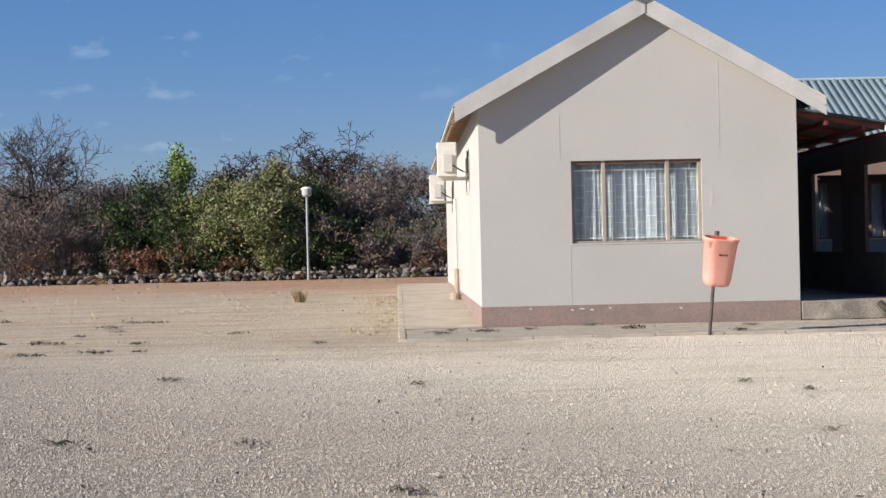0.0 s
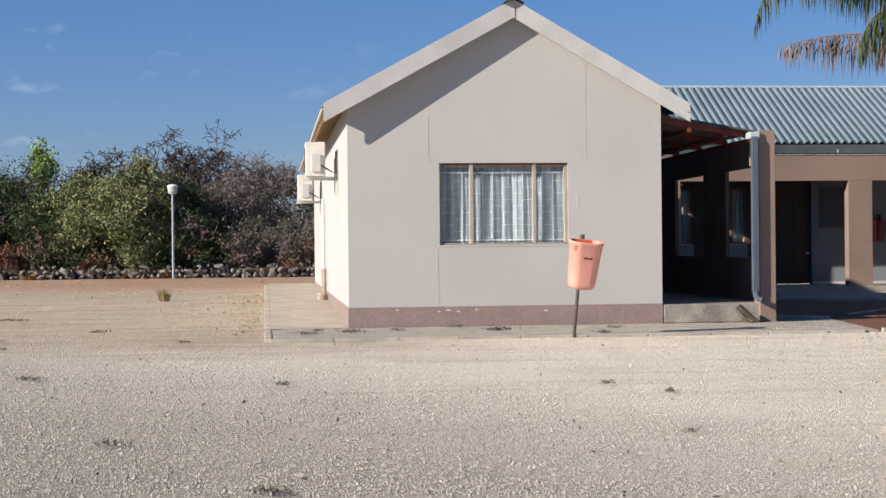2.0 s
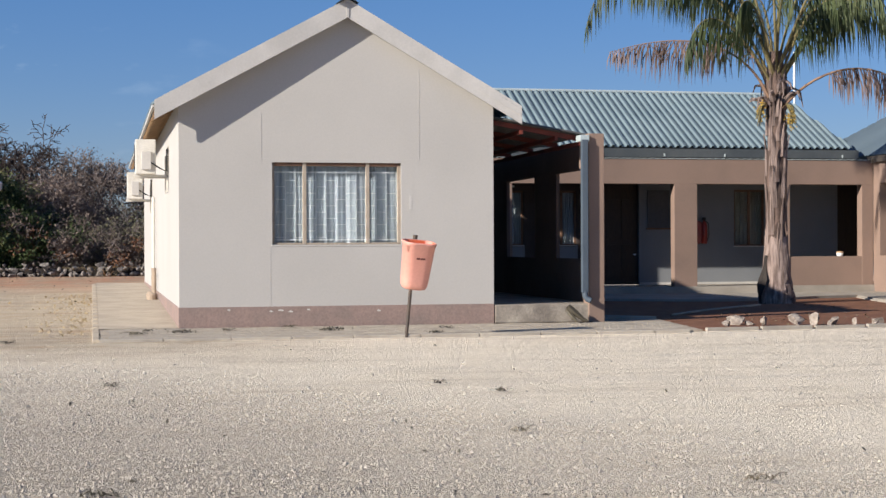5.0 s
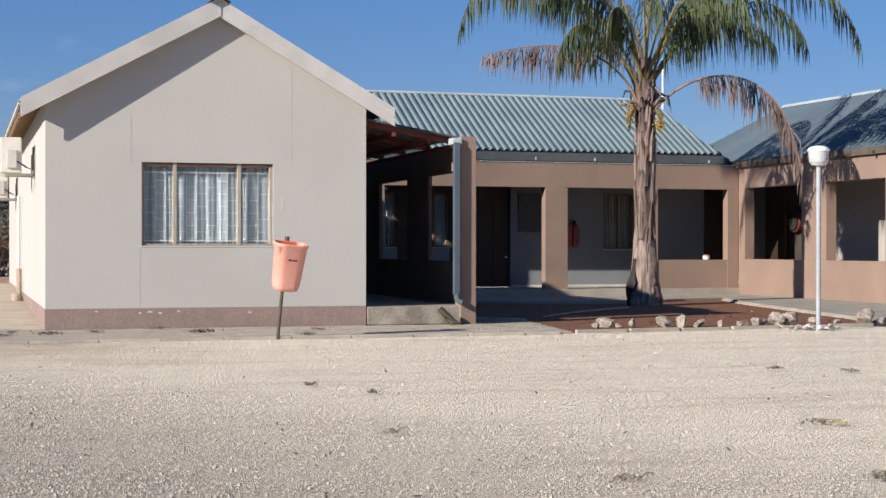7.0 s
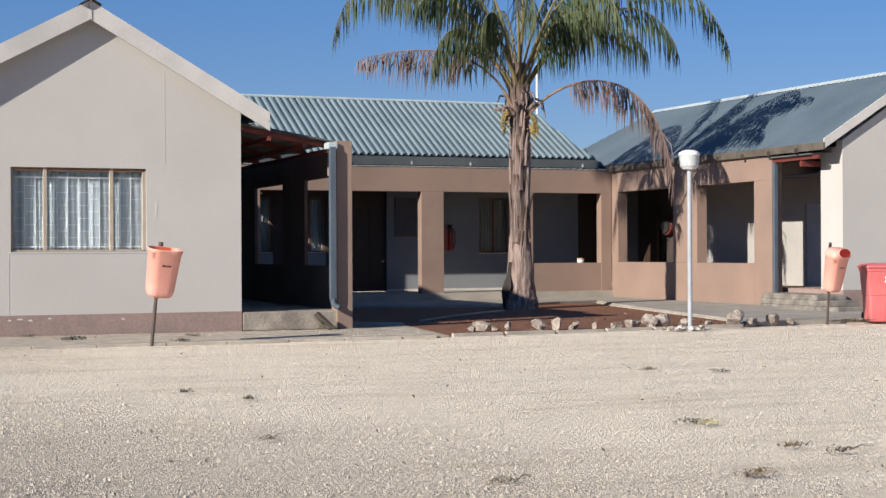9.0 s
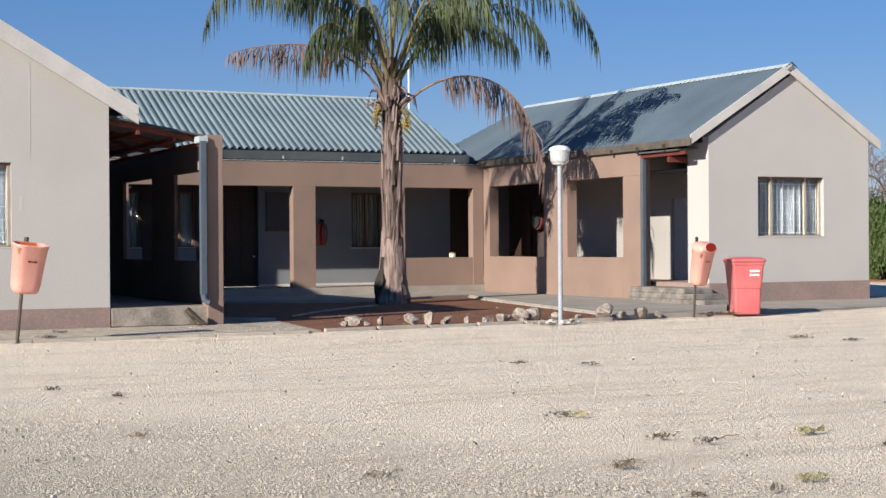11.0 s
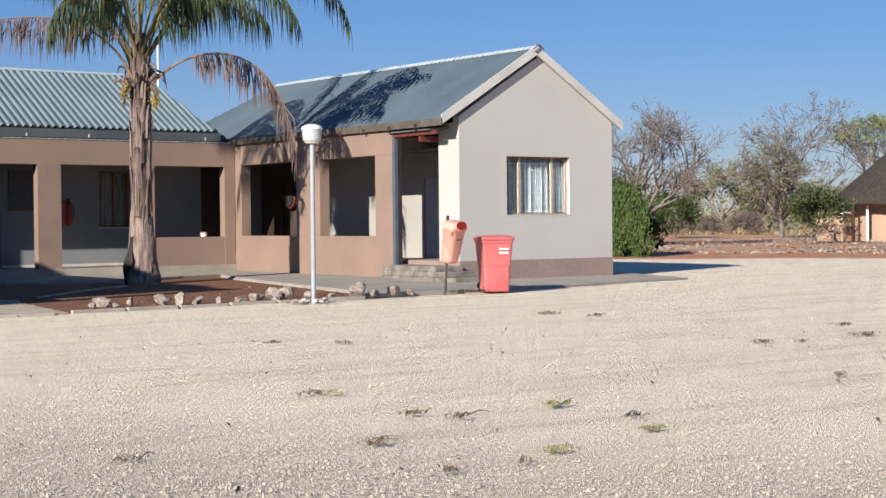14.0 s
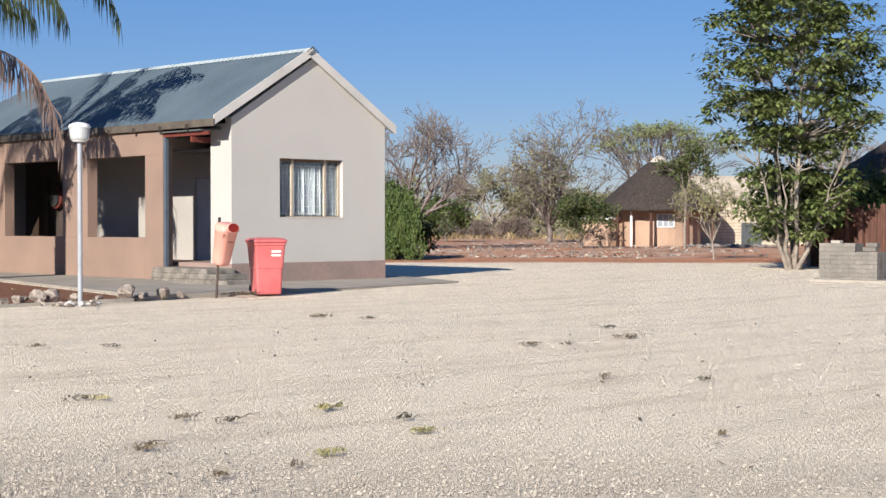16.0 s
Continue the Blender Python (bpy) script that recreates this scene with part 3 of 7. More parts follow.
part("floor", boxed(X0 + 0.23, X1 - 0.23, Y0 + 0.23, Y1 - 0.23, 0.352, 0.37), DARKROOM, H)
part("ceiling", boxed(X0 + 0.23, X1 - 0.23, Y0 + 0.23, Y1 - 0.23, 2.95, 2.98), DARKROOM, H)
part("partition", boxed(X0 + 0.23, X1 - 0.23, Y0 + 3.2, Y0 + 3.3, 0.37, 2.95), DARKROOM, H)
window(H, 2.475, 4.565, 1.33, 2.645, Y0, (0.25, 0.74), bar_rows=5)
for x0, x1, z0, z1 in ((2.30, 2.307, 2.66, 3.4), (2.44, 2.447, 0.36, 1.30), (4.86, 4.867, 2.7, 4.2), (2.30, 2.44, 2.70, 2.706), (4.62, 4.86, 2.70, 2.706)):
    part("panel_joint", boxed(x0, x1, Y0 - 0.003, Y0 + 0.02, z0, z1), FASCIA, H)
part("patch", boxed(4.70, 4.74, Y0 - 0.004, Y0 + 0.01, 1.90, 2.12), FASCIA, H, "paler filled patch")
sheet("roof_sheet", (XM, 24.072, ZA - 0.02), (0, 1, 0), (0.60 - XM, 0, (0.60 - XM) * SL), Y1 + 0.3 - 24.072, ROOF, H, label="blue grey ribbed roof sheeting", skew=0.11)
sheet("roof_sheet", (XM, 24.072, ZA - 0.02), (0, 1, 0), (6.56 - XM, 0, -(6.56 - XM) * SR), Y1 + 0.3 - 24.072, ROOF, H, label="blue grey ribbed roof sheeting", skew=0.11)
part("ridge_cap", prism([(XM - 0.17, ZA - 0.03), (XM, ZA + 0.075), (XM + 0.17, ZA - 0.03), (XM, ZA + 0.05)], 23.95, Y1 + 0.3), GUTTER, H, "dark ridge capping")
barge(H, XM - 0.0015, ZA + 0.04, 0.63, ZE + 0.03, 23.924, 0.30, set_back=0.113)
barge(H, XM + 0.0015, ZA + 0.04, 6.53, ZE + 0.03, 23.97, 0.30, set_back=0.067)
part("joint_cover", boxed(XM - 0.02, XM + 0.02, 24.024, 24.034, ZA - 0.26, ZA + 0.045), FASCIA, H)
bm = prism([(XM, ZA - 0.10), (0.66, ZE - 0.10), (0.66, ZE - 0.12), (XM, ZA - 0.12), (6.50, ZE - 0.12), (6.50, ZE - 0.10)], 23.956, Y0 - 0.002)
for v in bm.verts:
    if v.co.y < 24.1 and abs(v.co.x - XM) < 0.01:
        v.co.y += 0.115
part("soffit", bm, FASCIA, H)
for i in range(26):
    ry = Y0 + 0.12 + i * 0.72
    part("rafter", prism([(0.64, ZE - 0.075), (1.0, ZE - 0.075 + 0.36 * SL), (1.0, ZE - 0.19 + 0.36 * SL), (0.64, ZE - 0.15)], ry, ry + 0.05), RAFTER, H, "pale pine rafter end")
part("eave_batten", boxed(0.60, 0.635, 24.01, Y1 + 0.25, ZE - 0.075, ZE - 0.03), FASCIA, H, "thin grey eaves batten")
for py in (33.9, 34.25):
    bm = bmesh.new()
    lathe(bm, [(0.028, 0.3), (0.028, 2.4)], 10, (X0 - 0.06, py))
    part("drain_pipe", bm, AC_WHITE, H, "thin cream waste pipe")
for py, r in ((32.6, 0.11), (33.3, 0.1)):
    bm = bmesh.new()
    lathe(bm, [(r, 0.0), (r, 0.30), (r * 0.7, 0.34)], 12, (X0 - 0.14, py))
    lathe(bm, [(0.04, 0.34), (0.04, 0.85)], 10, (X0 - 0.09, py + 0.05))
    part("gully", bm, POT, H, "clay gully pots at the wall foot")
H.matrix_basis = H.matrix_basis @ pose(0, 0, 0, 0, 0, 0.5)


def air_conditioner(at):
    a = thing("air_conditioner", "cream outdoor air conditioner on a wall bracket", "air conditioner", at, "air conditioners on the house wall")
    x, y, z = at
    part("casing", boxed(x - 0.58, x - 0.22, y - 0.42, y + 0.42, z, z + 0.62, bevel=0.02), AC_WHITE, a)
    bm = bmesh.new()
    for k in range(4):
        r = 0.07 + 0.055 * k
        lathe(bm, [(r, 0), (r, 0.012), (r - 0.012, 0.012)], 24)
    bmesh.ops.transform(bm, matrix=pose(x - 0.592, y - 0.1, z + 0.31, 0, 90, 0), verts=bm.verts)
    part("fan_grille", bm, AC_DARK, a)
    part("side_cover", boxed(x - 0.47, x - 0.30, y - 0.46, y - 0.42, z + 0.08, z + 0.40, bevel=0.01), FASCIA, a, "small valve cover")
    for dy in (-0.3, 0.3):
        bm = bmesh.new()
        box(bm, x - 0.6, x, y + dy - 0.02, y + dy + 0.02, z - 0.045, z - 0.005)
        box(bm, x - 0.04, x, y + dy - 0.02, y + dy + 0.02, z - 0.32, z + 0.36)
        part("bracket", bm, AC_WHITE, a, "cream steel wall bracket")
    v, f = tubes([[((x - 0.3, y - 0.45, z + 0.2), 0.015), ((x - 0.15, y - 0.5, z + 0.1), 0.015), ((x - 0.03, y - 0.45, z + 0.05), 0.015), ((x - 0.03, y - 0.45, z + 0.45), 0.015)]], 8)
    pydata("hose", v, f, RUBBER, a, "black lagged hose", True)


air_conditioner((0.97, 28.0, 2.60))
air_conditioner((0.90, 36.6, 2.42))

# ---- veranda beside the house ----
V = thing("veranda", "shaded veranda with brown pillars and a lean-to roof", "veranda", (8.0, 24.23, 0))
part("slab", boxed(6.13, 7.99, 24.25, 36.2, 0.03, 0.33, bevel=0.015), SLAB_EDGE, V, "bare concrete veranda floor")
part("pillar", boxed(7.72, 7.99, 24.20, 24.50, 0.02, 3.16, bevel=0.008), BROWN, V, "tall brown plastered pillar")
part("parapet", boxed(7.73, 7.95, 24.502, 24.75, 2.6, 3.05), BROWN, V)
part("beam", boxed(7.87, 7.95, 24.752, 36.2, 2.60, 3.02), BROWN_SHADED, V)
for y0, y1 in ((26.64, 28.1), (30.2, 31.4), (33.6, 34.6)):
    part("pillar", boxed(7.88, 7.945, y0, y1, 0.332, 2.6), BROWN_SHADED, V)
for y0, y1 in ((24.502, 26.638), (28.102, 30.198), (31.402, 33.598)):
    part("low_wall", boxed(7.88, 7.945, y0, y1, 0.332, 1.07), BROWN_SHADED, V)
sheet("roof_sheet", (6.14, 24.30, 3.40), (0, 1, 0), (1.60, 0, -0.27), 11.9, OLD_SHEET, V, pitch=0.12, label="dull ribbed lean-to roof sheet")
for py in (24.45, 26.0, 27.6, 29.2, 30.8, 32.4):
    part("purlin", prism([(6.15, 3.38), (7.72, 3.11), (7.72, 3.03), (6.15, 3.30)], py, py + 0.06), RED_STEEL, V, "red steel rafter")
for px, pz in ((6.6, 3.22), (7.2, 3.12), (7.64, 3.045)):
    part("purlin", boxed(px, px + 0.05, 24.40, 36.0, pz - 0.07, pz), RED_STEEL, V, "red steel purlin")
part("gutter_head", boxed(7.56, 7.72, 24.14, 24.40, 3.02, 3.13, bevel=0.01), RIDGE, V, "pale rainwater box")
bm = boxed(7.575, 7.685, 24.10, 24.19, 0.52, 3.05, bevel=0.012)
part("downpipe", bm, PIPE, V, "blue grey square downpipe")
v, f = tubes([[((7.63, 24.145, 0.55), 0.052), ((7.635, 24.14, 0.46), 0.052), ((7.67, 24.12, 0.41), 0.05), ((7.72, 24.09, 0.385), 0.05)]], 8)
pydata("downpipe_shoe", v, f, PIPE, V, "bent outlet of the downpipe", True)

# ---- the middle wing with its colonnade ----
M = thing("colonnade_wing", "brown colonnade under a blue grey ribbed roof", "building", (13.5, 36.25, 0))
part("beam", boxed(8.0, 19.27, 36.25, 36.50, 2.83, 3.44, bevel=0.006), BROWN, M, "brown plastered beam")
for x0, x1 in ((9.0, 9.6), (13.82, 14.43), (16.42, 16.95), (18.96, 19.27)):
    part("pillar", boxed(x0, x1, 36.252, 36.52, 0.0, 2.83, bevel=0.006), BROWN, M)
part("low_wall", boxed(16.952, 18.958, 36.27, 36.49, 0.0, 0.98, bevel=0.006), BROWN, M)
part("floor", boxed(8.0, 21.0, 36.20, 38.2, 0.0, 0.24), CONCRETE, M, "concrete walkway floor")
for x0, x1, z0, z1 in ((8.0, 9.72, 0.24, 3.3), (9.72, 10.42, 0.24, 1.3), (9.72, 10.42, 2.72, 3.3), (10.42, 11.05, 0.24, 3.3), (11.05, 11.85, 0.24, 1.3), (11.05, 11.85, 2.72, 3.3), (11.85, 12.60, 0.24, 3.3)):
    part("back_wall", boxed(x0, x1, 38.2, 38.4, z0, z1), SHADEWALL, M, "back wall with deep shade in its colour")
window(M, 9.72, 10.42, 1.3, 2.72, 38.2, (0.5,), curtain=CURTAIN, frame_mat=LINTEL, bars=False)
window(M, 11.05, 11.85, 1.3, 2.72, 38.2, (0.5,), curtain=CURTAIN, frame_mat=LINTEL, bars=False)
for x0, x1 in ((9.70, 10.44), (11.03, 11.87)):
    part("wall_panel", boxed(x0, x1, 38.17, 38.198, 0.88, 1.26), INNER, M, "pale panel below the window")
part("tube_light", boxed(9.75, 10.15, 38.10, 38.16, 2.80, 2.85, bevel=0.01), LAMP_WHITE, M, "white fluorescent tube fitting")
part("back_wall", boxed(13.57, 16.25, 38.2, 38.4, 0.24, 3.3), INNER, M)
part("back_wall", boxed(12.60, 13.57, 38.2, 38.4, 2.95, 3.3), SHADEWALL, M)
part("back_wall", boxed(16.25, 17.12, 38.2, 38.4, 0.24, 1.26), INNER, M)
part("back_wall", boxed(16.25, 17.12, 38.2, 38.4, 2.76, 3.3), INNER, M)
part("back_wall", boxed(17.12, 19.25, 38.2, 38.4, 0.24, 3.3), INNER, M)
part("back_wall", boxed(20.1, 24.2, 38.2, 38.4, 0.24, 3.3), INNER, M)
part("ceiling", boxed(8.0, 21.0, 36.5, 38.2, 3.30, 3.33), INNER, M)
# Closed dark leaf stands in for the shade of the open doorway.
d = part("door", boxed(12.605, 13.565, 38.30, 38.34, 0.25, 2.948), DOORWOOD, M, "dark panelled leaf in place of the open doorway")
bm = bmesh.new()
box(bm, 12.70, 13.05, 38.285, 38.30, 0.4, 1.3, bevel=0.006)
box(bm, 13.12, 13.47, 38.285, 38.30, 0.4, 1.3, bevel=0.006)
box(bm, 12.70, 13.05, 38.285, 38.30, 1.45, 2.5, bevel=0.006)
box(bm, 13.12, 13.47, 38.285, 38.30, 1.45, 2.5, bevel=0.006)
part("door_panel", bm, DOORWOOD, d)
part("door_handle", boxed(13.44, 13.50, 38.23, 38.30, 1.02, 1.06, bevel=0.008), LAMP_WHITE, d)
# Dark leaf put where the corner doorway is only deep shade.
part("door", boxed(19.27, 20.08, 38.24, 38.28, 0.26, 3.0), DOORWOOD, M, "dark leaf standing for the shaded doorway")
window(M, 16.25, 17.12, 1.26, 2.76, 38.2, (0.5,), curtain=CURTAIN_BEIGE, frame_mat=LINTEL, bars=False)
nb = thing("notice_board", "dark framed notice board on the veranda wall", "notice board", (13.95, 38.19, 1.6))
part("board", boxed(13.80, 14.42, 38.165, 38.195, 1.74, 2.74), DARKROOM, nb)
part("frame", boxed(13.77, 14.45, 38.155, 38.198, 1.70, 1.74), LINTEL, nb)
part("skirting", boxed(13.58, 19.2, 38.185, 38.198, 0.242, 0.30), FASCIA, M)

# roof of the middle wing; the sheet ends on a slant at the wing
sheet("roof_sheet", (6.6, 39.40, 5.42), (1, 0, 0), (0, 36.34 - 39.40, 3.755 - 5.42), 12.16, ROOF, M, top=lambda a: max(0.0, (a + 6.6 - 18.18) / 0.6), label="blue grey ribbed roof sheeting", height=0.05)
pydata("roof_back", [(6.6, 39.4, 5.41), (18.18, 39.4, 5.41), (18.76, 42.8, 3.73), (6.6, 42.8, 3.73), (6.6, 39.4, 5.39), (18.18, 39.4, 5.39), (18.76, 42.8, 3.71), (6.6, 42.8, 3.71)],
       [(0, 1, 2, 3), (7, 6, 5, 4), (0, 4, 5, 1), (1, 5, 6, 2), (2, 6, 7, 3), (3, 7, 4, 0)], ROOF, M)
part("gable_infill", boxed(17.2, 17.3, 36.6, 42.4, 3.3, 3.75), PLASTER, M)
v, f = tubes([[((6.6, 39.4, 5.45), 0.05), ((18.18, 39.4, 5.45), 0.05)]], 8)
pydata("ridge_cap", v, f, RIDGE, M, "pale ridge capping", True)
part("gutter", boxed(8.0, 18.9, 36.30, 36.42, 3.50, 3.72, bevel=0.012), GUTTER, M, "charcoal eaves gutter")
part("fascia", boxed(8.0, 18.9, 36.425, 36.45, 3.46, 3.72), GUTTER, M)
for i in range(7):
    bx = 8.7 + i * 1.62
    part("gutter_bracket", boxed(bx, bx + 0.035, 36.285, 36.30, 3.52, 3.60), RIDGE, M)
sheet("edge_flashing", (8.0, 36.29, 3.475), (1, 0, 0), (0, -0.05, -0.012), 11.2, RIDGE, M, pitch=0.19, height=0.008)
part("eave_board", boxed(8.0, 18.7, 36.45, 36.5, 3.442, 3.825), GUTTER, M)


def extinguisher():
    e = thing("fire_extinguisher", "red fire extinguisher hung on the veranda wall", "fire extinguisher", (15.35, 38.1, 1.3))
    bm = bmesh.new()
    lathe(bm, [(0.07, 1.32), (0.085, 1.34), (0.085, 1.80), (0.06, 1.88), (0.025, 1.91), (0.025, 1.96)], 16, (15.35, 38.09))
    part("cylinder", bm, EXT_RED, e, smooth=True)
    part("valve", boxed(15.31, 15.39, 38.05, 38.13, 1.95, 2.02, bevel=0.008), RUBBER, e)
    v, f = tubes([[((15.35, 38.06, 1.95), 0.012), ((15.46, 38.04, 1.85), 0.012), ((15.47, 38.04, 1.55), 0.012), ((15.42, 38.05, 1.4), 0.014)]], 8)
    pydata("hose", v, f, RUBBER, e, "black rubber hose", True)
    part("bracket", boxed(15.30, 15.40, 38.17, 38.198, 1.5, 1.8), STEEL_DARK, e)
    r = thing("fire_hose_reel", "red fire hose reel on the veranda wall", "hose reel", (15.25, 38.1, 1.2))
    bm = bmesh.new()
    lathe(bm, [(0.3, 0), (0.32, 0.02), (0.32, 0.10), (0.3, 0.12), (0.1, 0.12)], 28)
    bmesh.ops.transform(bm, matrix=pose(15.10, 38.19, 1.62, 90, 0, 0), verts=bm.verts)
    part("reel", bm, EXT_RED, r)


extinguisher()
reel = thing("fire_hose_reel", "red fire hose reel on the dark corner wall", "hose reel", (21.1, 36.4, 2.0))
bm = bmesh.new()
lathe(bm, [(0.27, 0), (0.29, 0.02), (0.29, 0.12), (0.27, 0.14), (0.1, 0.14)], 28)
bmesh.ops.transform(bm, matrix=pose(21.118, 36.35, 2.0, 0, -90, 0), verts=bm.verts)
part("reel", bm, RED_STEEL, reel)
bm = bmesh.new()
lathe(bm, [(0.20, 0.0), (0.23, 0.02), (0.23, 0.04)], 24)
bmesh.ops.transform(bm, matrix=pose(20.975, 36.35, 2.0, 0, -90, 0), verts=bm.verts)
part("hose", bm, RUBBER, reel, "coiled black hose")

# ---- the wing with the second gable ----
W = thing("wing_house", "cream gabled wing with an arcade and blue grey roof", "house", (21.9, 26.83, 0))
UR, URB = 19.28, 19.55
part("low_wall", boxed(UR, URB, 29.44, 36.25, -0.25, 1.0, bevel=0.006), BROWN, W, "brown plastered parapet wall of the arcade")
part("pillar", boxed(UR, URB, 28.73, 29.438, -0.25, 2.86, bevel=0.006), BROWN, W)
part("pillar", boxed(UR + 0.001, URB - 0.001, 31.9, 33.03, 1.002, 2.86), BROWN, W)
part("pillar", boxed(UR + 0.001, URB - 0.001, 35.9, 36.25, 1.002, 2.86), BROWN, W)
part("beam", boxed(UR, URB, 28.73, 36.25, 2.861, 3.42, bevel=0.006), BROWN, W, "brown plastered arcade beam")
part("floor", boxed(URB, 21.15, 27.6, 38.2, 0.0, 0.31), CONCRETE, W, "concrete arcade floor")
part("back_wall", boxed(21.15, 21.35, 30.16, 34.9, 0.31, 3.4), PLASTER_DIM, W, "plastered wall behind the arcade")
part("back_wall", boxed(21.15, 21.35, 34.9, 38.2, 0.31, 3.4), SHADEWALL, W, "corner wall with deep shade in its colour")
part("back_wall", boxed(21.15, 21.35, 27.62, 29.28, 0.31, 3.4), PLASTER_DIM, W)
part("back_wall", boxed(21.15, 21.35, 29.28, 30.16, 2.40, 3.4), PLASTER_DIM, W)
dd = part("door", boxed(21.20, 21.24, 29.29, 30.15, 0.32, 2.39), DOORWHITE, W, "grey painted wooden door")
part("door_handle", boxed(21.13, 21.20, 29.38, 29.48, 1.30, 1.33, bevel=0.006), STEEL_DARK, dd)
dk = part("door", boxed(21.12, 21.148, 36.9, 37.8, 0.32, 2.5), DOORWOOD, W, "dark wooden door")
part("door", boxed(21.12, 21.148, 34.9, 35.8, 0.32, 2.5), DOORWOOD, W, "dark wooden door")
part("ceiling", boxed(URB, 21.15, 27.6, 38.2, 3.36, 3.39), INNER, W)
GX0, GX1, GY0, GY1 = 19.77, 24.24, 26.83, 40.2
WM, WA, WE = 21.89, 5.255, 3.615
WSL = (WA - WE) / (24.49 - WM)
we = WE - 0.10 + WSL * (24.49 - GX1) - 0.05
gable_wall(W, GX0, GX1, GY0, GY0 + 0.22, 0.45, we, we + WSL * (GX1 - GX0) / 2, (21.09, 22.93, 1.46, 2.775), PLASTER)
part("plinth", boxed(GX0 - 0.01, GX1 + 0.01, GY0 - 0.012, GY1, -0.1, 0.45, bevel=0.006), PLINTH, W, "faded maroon painted plinth")
part("wall", boxed(GX0, GX0 + 0.22, GY0 + 0.22, 27.60, 0.42, 3.5), PLASTER, W, "sunlit plastered return wall")
part("wall", boxed(GX0 + 0.22, 21.36, 27.42, 27.60, 0.42, 3.5), PLASTER, W)
part("wall", boxed(GX1 - 0.22, GX1, GY0 + 0.22, GY1, 0.42, we), PLASTER, W)
part("wall", boxed(GX0, GX1 - 0.22, GY1 - 0.2, GY1, 0.42, we), PLASTER, W)
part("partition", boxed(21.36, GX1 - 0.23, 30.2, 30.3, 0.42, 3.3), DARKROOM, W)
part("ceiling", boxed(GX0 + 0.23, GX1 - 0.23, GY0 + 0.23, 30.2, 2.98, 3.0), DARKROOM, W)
window(W, 21.09, 22.93, 1.46, 2.775, GY0, (0.24, 0.76), depth=0.14)
HY = 38.5
slope = Vector((19.20 - WM, 0, (19.20 - WM) * WSL))
sheet("roof_sheet", (WM, 26.735, WA - 0.02), (0, 1, 0.005), slope, 14.0, ROOF_SHADED, W, top=lambda a: max(0.0, (a + 26.735 - HY) / 2.05), label="blue grey ribbed roof sheeting", height=0.02, pitch=0.15)
sheet("roof_sheet", (WM, 26.735, WA - 0.02), (0, 1, 0.005), (24.52 - WM, 0, -(24.52 - WM) * WSL), 14.0, ROOF_SHADED, W, top=lambda a: max(0.0, (a + 26.735 - HY) / 2.05), label="blue grey ribbed roof sheeting", height=0.02, pitch=0.15)
pydata("roof_hip", [(WM, HY, WA - 0.02), (19.2, 40.55, WA - 0.02 + slope.z), (24.52, 40.55, WA - 0.02 + slope.z), (WM, HY, WA - 0.05), (19.2, 40.55, WA - 0.05 + slope.z), (24.52, 40.55, WA - 0.05 + slope.z)],
       [(0, 1, 2), (5, 4, 3), (0, 3, 4, 1), (1, 4, 5, 2), (2, 5, 3, 0)], ROOF, W)
bm = bmesh.new()
for i in range(62):
    yy = 26.75 + i * 0.19
    bx = prism([(WM - 0.10, WA - 0.055), (WM, WA + 0.03), (WM + 0.10, WA - 0.055), (WM, WA + 0.012)], yy, yy + 0.17)
    bmesh.ops.translate(bx, verts=bx.verts, vec=(0, 0, 0.005 * (yy - 26.7)))
    me = bpy.data.meshes.new("tmp")
    bx.to_mesh(me)
    bx.free()
    bm.from_mesh(me)
    bpy.data.meshes.remove(me)
part("ridge_cap", bm, RIDGE, W, "pale scalloped ridge capping")
barge(W, WM - 0.0015, WA + 0.03, 19.22, WE + 0.025, 26.70, 0.215)
barge(W, WM + 0.0015, WA + 0.03, 24.49, WE + 0.025, 26.70, 0.215)
part("ridge_end", prism([(WM - 0.17, WA - 0.08), (WM, WA + 0.05), (WM + 0.17, WA - 0.08), (WM, WA + 0.02)], 26.62, 26.66), GUTTER, W)
part("soffit", prism([(WM, WA - 0.13), (19.25, WE - 0.13), (19.25, WE - 0.15), (WM, WA - 0.15), (24.46, WE - 0.15), (24.46, WE - 0.13)], 26.735, GY0 - 0.002), FASCIA, W)
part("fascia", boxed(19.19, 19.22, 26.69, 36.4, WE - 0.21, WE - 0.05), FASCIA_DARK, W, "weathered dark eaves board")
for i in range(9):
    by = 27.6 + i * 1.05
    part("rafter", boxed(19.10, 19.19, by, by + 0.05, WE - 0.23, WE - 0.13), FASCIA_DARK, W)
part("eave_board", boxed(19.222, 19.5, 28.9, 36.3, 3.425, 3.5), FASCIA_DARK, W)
part("lean_roof", prism([(19.22, 3.36), (21.05, 3.50), (21.05, 3.47), (19.22, 3.33)], 27.2, 28.80), OLD_SHEET, W, "dull sheet over the steps")
part("purlin", boxed(19.3, 19.36, 27.05, 28.8, 3.24, 3.32), RED_STEEL, W, "red steel beam")
part("purlin", boxed(19.3, 21.0, 27.62, 27.70, 3.10, 3.22), RED_STEEL, W, "red steel beam")
part("downpipe", boxed(19.30, 19.40, 28.66, 28.76, 0.1, 3.26, bevel=0.012), PIPE, W, "blue grey square downpipe")
S = thing("concrete_steps", "three worn concrete steps up to the arcade", "steps", (19.2, 27.9, 0))
part("step", boxed(18.98, 19.76, 25.92, 28.78, -0.05, 0.12, bevel=0.015), STEP, S)
part("step", boxed(19.00, 19.765, 26.30, 28.77, 0.12, 0.24, bevel=0.015), STEP, S)
